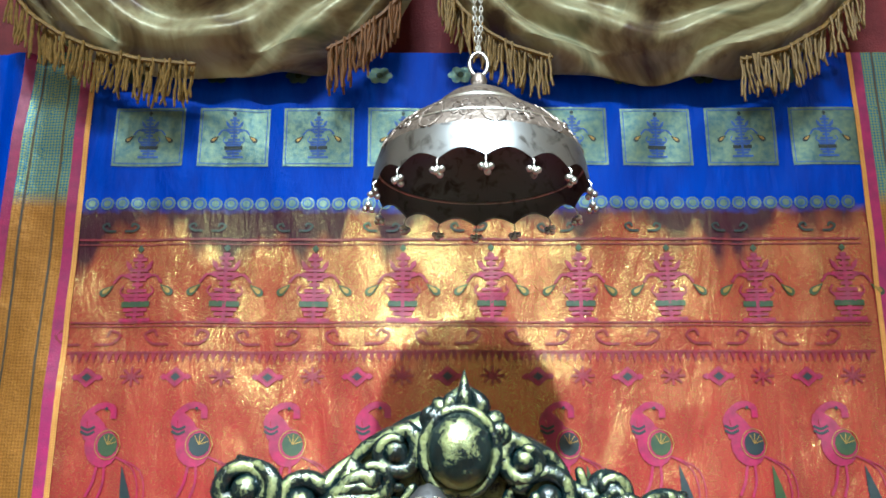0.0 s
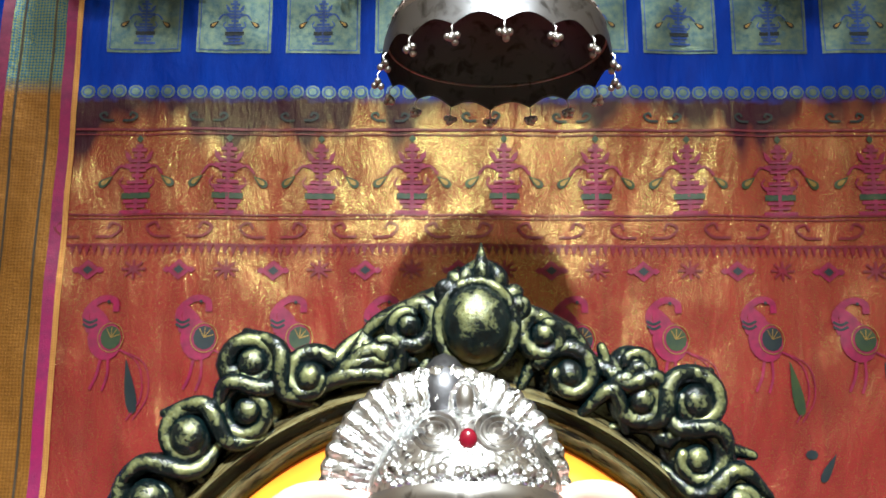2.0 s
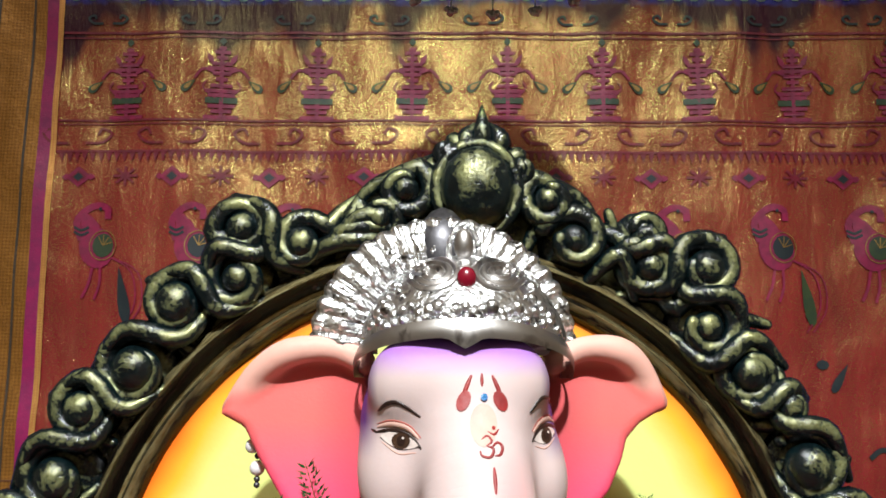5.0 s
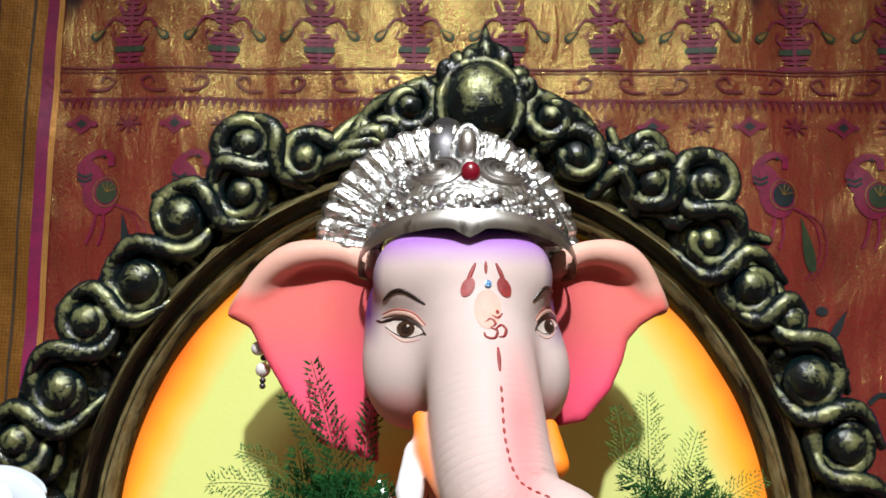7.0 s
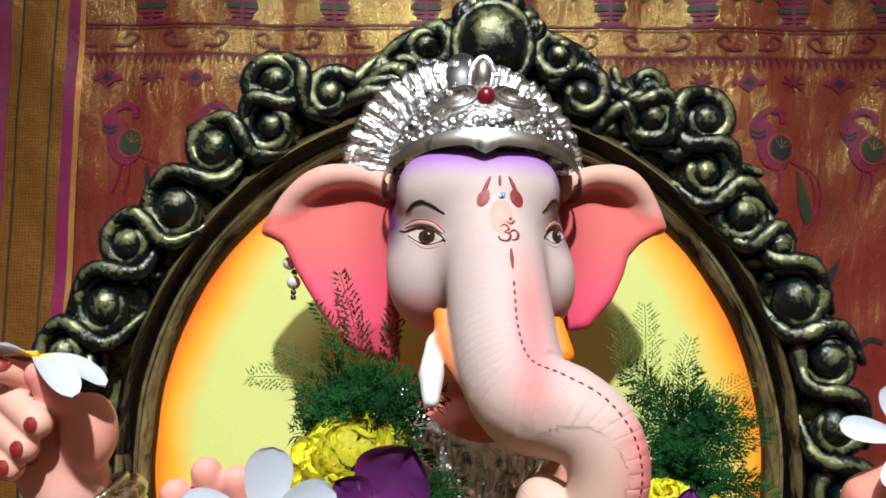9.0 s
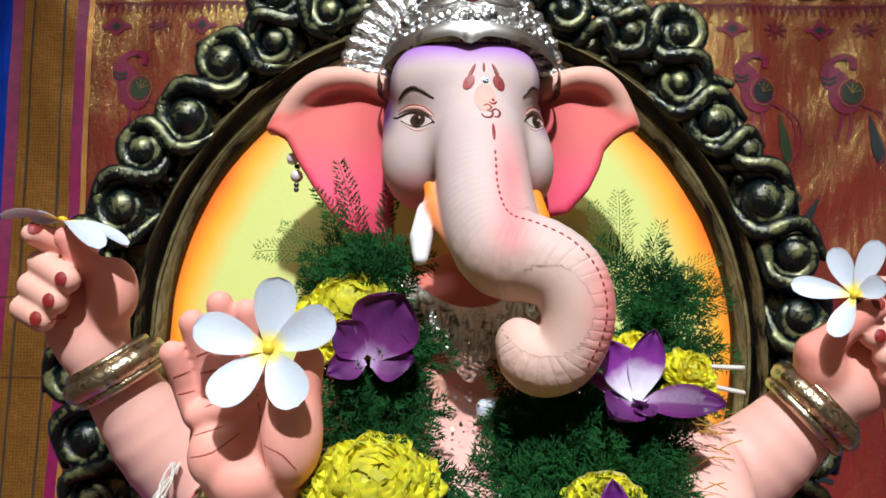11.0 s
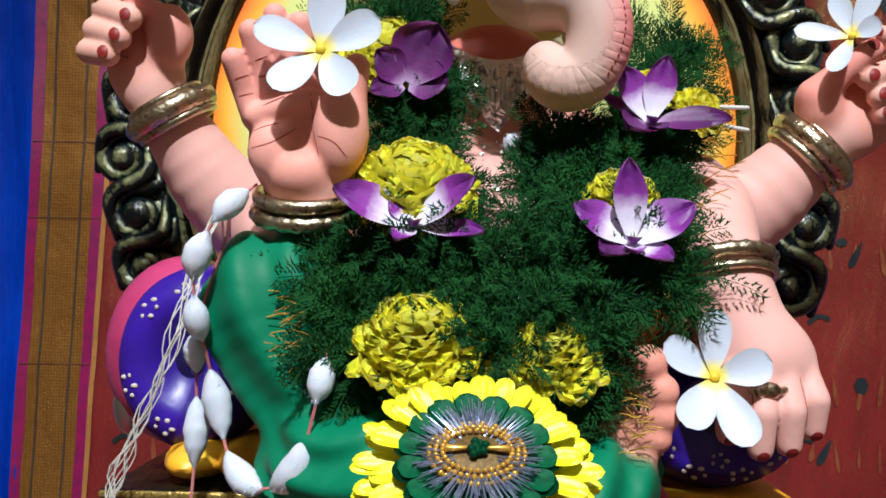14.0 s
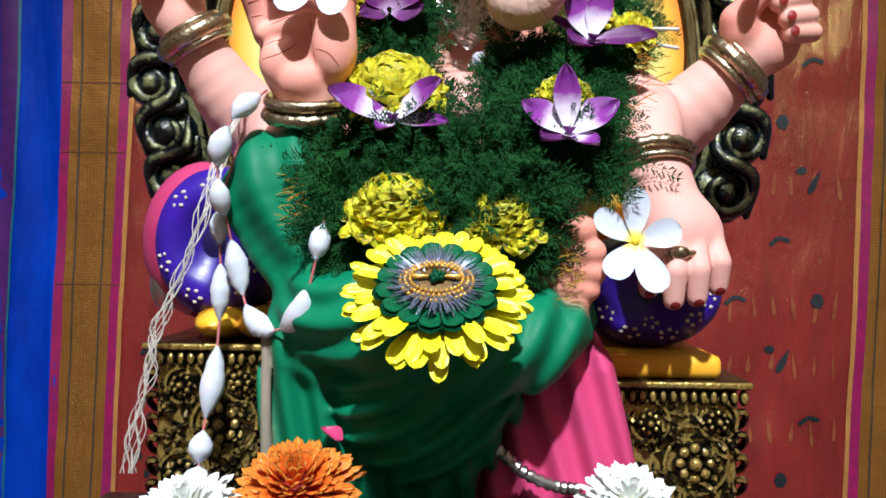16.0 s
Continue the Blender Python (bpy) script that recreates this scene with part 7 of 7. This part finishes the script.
def curl(g, cx, cz, w, k, s):
        ribbon(g, [(cx + s * w * 0.2, cz - w * 0.12), (cx + s * w * 0.62, cz - w * 0.10), (cx + s * w * 0.82, cz + w * 0.12), (cx + s * w * 0.60, cz + w * 0.24), (cx + s * w * 0.50, cz + w * 0.08)], 0.0032, k, 16)


def flower_motif(g, cx, cz, r):
    for i in range(6):
        a = i * math.pi / 3
        on(g, round_at(cx + r * 0.6 * math.cos(a), cz + r * 0.42 * math.sin(a), r * 0.36, r * 0.30, 8), 6)
    on(g, round_at(cx, cz, r * 0.25, r * 0.25, 8), 2, 0.0022)


def square_motif(g, cx, cz):
    on(g, box_at(cx, cz, 0.100, 0.088), 6, 0.0010)
    w, h = 0.092, 0.080
    for x, z, a, b in ((cx - w / 2, cz, 0.0014, h), (cx + w / 2, cz, 0.0014, h), (cx, cz - h / 2, w, 0.0014), (cx, cz + h / 2, w, 0.0014)):
        on(g, box_at(x, z, a, b), 5, 0.0016)
    lamp_motif(g, cx, cz - 0.002, 0.062, 5, 1)


def diamond(g, cx, cz, w, h):
    for q, k in ((1.0, 0), (0.62, 4), (0.42, 1)):
        on(g, round_at(cx, cz, w * q, h * q, 4), k, 0.0014 + 0.0006 * (1 - q))
    for s in (-1, 1):
        on(g, drop(cx + s * w * 1.05, cz, w * 0.5, h * 0.7, 0 if s > 0 else math.pi), 0)


def star(g, cx, cz, r):
    for i in range(4):
        a = i * math.pi / 4
        ribbon(g, [(cx - r * math.cos(a), cz - r * 0.8 * math.sin(a)), (cx, cz), (cx + r * math.cos(a), cz + r * 0.8 * math.sin(a))], 0.0032, 4, 6)


def bird_shape(g, cx, cz, s):
    """A large woven peacock: curved body, dark inlaid wing and a trailing leaf."""
    on(g, round_at(cx, cz, 0.022, 0.026, 16, 0.3), 0)
    on(g, drop(cx - 0.012, cz + 0.030, 0.040, 0.026, 2.0), 0)
    ribbon(g, [(cx - 0.02, cz + 0.01), (cx - 0.026, cz + 0.034), (cx - 0.008, cz + 0.052), (cx + 0.010, cz + 0.050), (cx + 0.012, cz + 0.036)], 0.0085, 0, 14)
    on(g, round_at(cx + 0.008, cz + 0.003, 0.0135, 0.0150, 12), 1 if s else 2, 0.0022)
    for d in (0.0, 0.006):
        ribbon(g, [(cx - 0.029, cz + 0.020 + d), (cx - 0.020, cz + 0.016 + d), (cx - 0.011, cz + 0.020 + d)], 0.0032, 1, 8, 0.0022)
    ribbon(g, [(cx - 0.006 + 0.017 * math.cos(b) + 0.014, cz + 0.003 + 0.0185 * math.sin(b)) for b in np.linspace(0, 2 * math.pi, 9)], 0.0012, 3, 28, 0.0024)
    for b in (0.3, 0.9, 1.5, 2.1):
        ribbon(g, [(cx + 0.008, cz + 0.003), (cx + 0.008 + 0.012 * math.cos(b), cz + 0.003 + 0.013 * math.sin(b))], 0.0012, 3, 4, 0.0026)
    on(g, round_at(cx + 0.002, cz + 0.049, 0.0022, 0.0022, 8), 1, 0.0024)
    ribbon(g, [(cx - 0.004, cz - 0.025), (cx - 0.008, cz - 0.045), (cx - 0.016, cz - 0.062)], 0.0035, 0, 8)
    ribbon(g, [(cx + 0.006, cz - 0.024), (cx + 0.006, cz - 0.045), (cx, cz - 0.064)], 0.0030, 0, 8)
    on(g, drop(cx + 0.036, cz - 0.058, 0.070, 0.017, 1.75), 2 if s else 1)
    for k, w in ((0.046, 0.0016), (0.054, 0.0014)):
        ribbon(g, [(cx + 0.015, cz - 0.010), (cx + k, cz - 0.03), (cx + k + 0.006, cz - 0.07), (cx + k - 0.012, cz - 0.10)], w, 0, 12)


for i in range(-4, 5):
    x = 0.0705 + 0.1205 * i
    motif("flower_motif", flower_motif, 0.031 + 0.118 * i, 2.017, 0.020)
    motif("square_motif", square_motif, x - 0.002, 1.921)
    if -0.47 < x < 0.57:
        motif("lamp_motif", lamp_motif, x, 1.700, 0.094, 0, 2)
    for s in (-1, 1):
        motif("curl_motif", curl, x - 0.030, 1.785, 0.030, 1, s)
        motif("curl_motif", curl, x - 0.060, 1.630, 0.052, 4, s)
    if -0.47 < 0.0105 + 0.1193 * i < 0.57:
        motif("diamond_motif", diamond, 0.0105 + 0.1193 * i, 1.580, 0.0165, 0.0135)
    if -0.47 < 0.070 + 0.1193 * i < 0.57:
        motif("star_motif", star, 0.070 + 0.1193 * i, 1.581, 0.016)
for i in range(-4, 5):
    motif("bird_motif", bird_shape, 0.040 + 0.1195 * i, 1.490, i % 2)
for z, w, k in ((1.769, 0.0030, 4), (1.762, 0.0016, 4), (1.653, 0.0024, 4), (1.648, 0.0014, 4), (1.613, 0.0030, 4)):
    g = Geo()
    strip(g, -0.497, 0.580, z - w / 2, z + w / 2, 0.0014, k, 1)
    part("woven_line", g, WEAVE, silk)
g = Geo()
for i in range(107):
    x = -0.49 + 0.01 * i
    on(g, [(x - 0.0036, 1.611), (x + 0.0036, 1.611), (x, 1.5985)], 4)
part("zigzag_border", g, WEAVE, silk)
g = Geo()
for i in range(50):
    x = -0.485 + 0.0215 * i
    for r, k, o in ((0.0098, 6, 0.0012), (0.0078, 5, 0.0016), (0.0052, 6, 0.0020)):
        on(g, round_at(x, 1.8215, r, r * 0.95, 10), k, o)
part("ring_border", g, WEAVE, silk)
# scattered small motifs on the lower field
rnd = random.Random(3)
for row in range(9):
    z = 1.335 - 0.088 * row
    for i in range(-4, 6):
        x = 0.045 * (row % 2) + 0.118 * i + rnd.uniform(-0.006, 0.006)
        if -0.47 < x < -0.24 or 0.24 < x < 0.56:
            g = Geo()
            if (row + i) % 3 == 0:
                on(g, round_at(x, z, 0.010, 0.012, 6), 1)
            elif (row + i) % 3 == 1:
                on(g, drop(x, z, 0.040, 0.012, 1.3 + rnd.uniform(-0.5, 0.5)), 1)
                on(g, round_at(x - 0.02, z + 0.016, 0.008, 0.006, 8), 1)
            else:
                ribbon(g, [(x - 0.014, z - 0.006), (x, z + 0.004), (x + 0.016, z)], 0.006, 1, 8)
            part("small_motif", g, WEAVE, silk)

# rows of pale gold flame shapes low on the field
rnd = random.Random(8)
for z in (1.07, 0.885, 0.80, 0.70):
    for i in range(-16, 20):
        x = 0.0305 * i + rnd.uniform(-0.004, 0.004)
        if -0.48 < x < -0.22 or 0.21 < x < 0.57:
            g = Geo()
            on(g, drop(x, z + rnd.uniform(-0.006, 0.006), rnd.uniform(0.024, 0.046), rnd.uniform(0.004, 0.008), math.pi / 2 + rnd.uniform(-0.15, 0.15)), 7, 0.0014)
            part("flame_motif", g, WEAVE, silk)
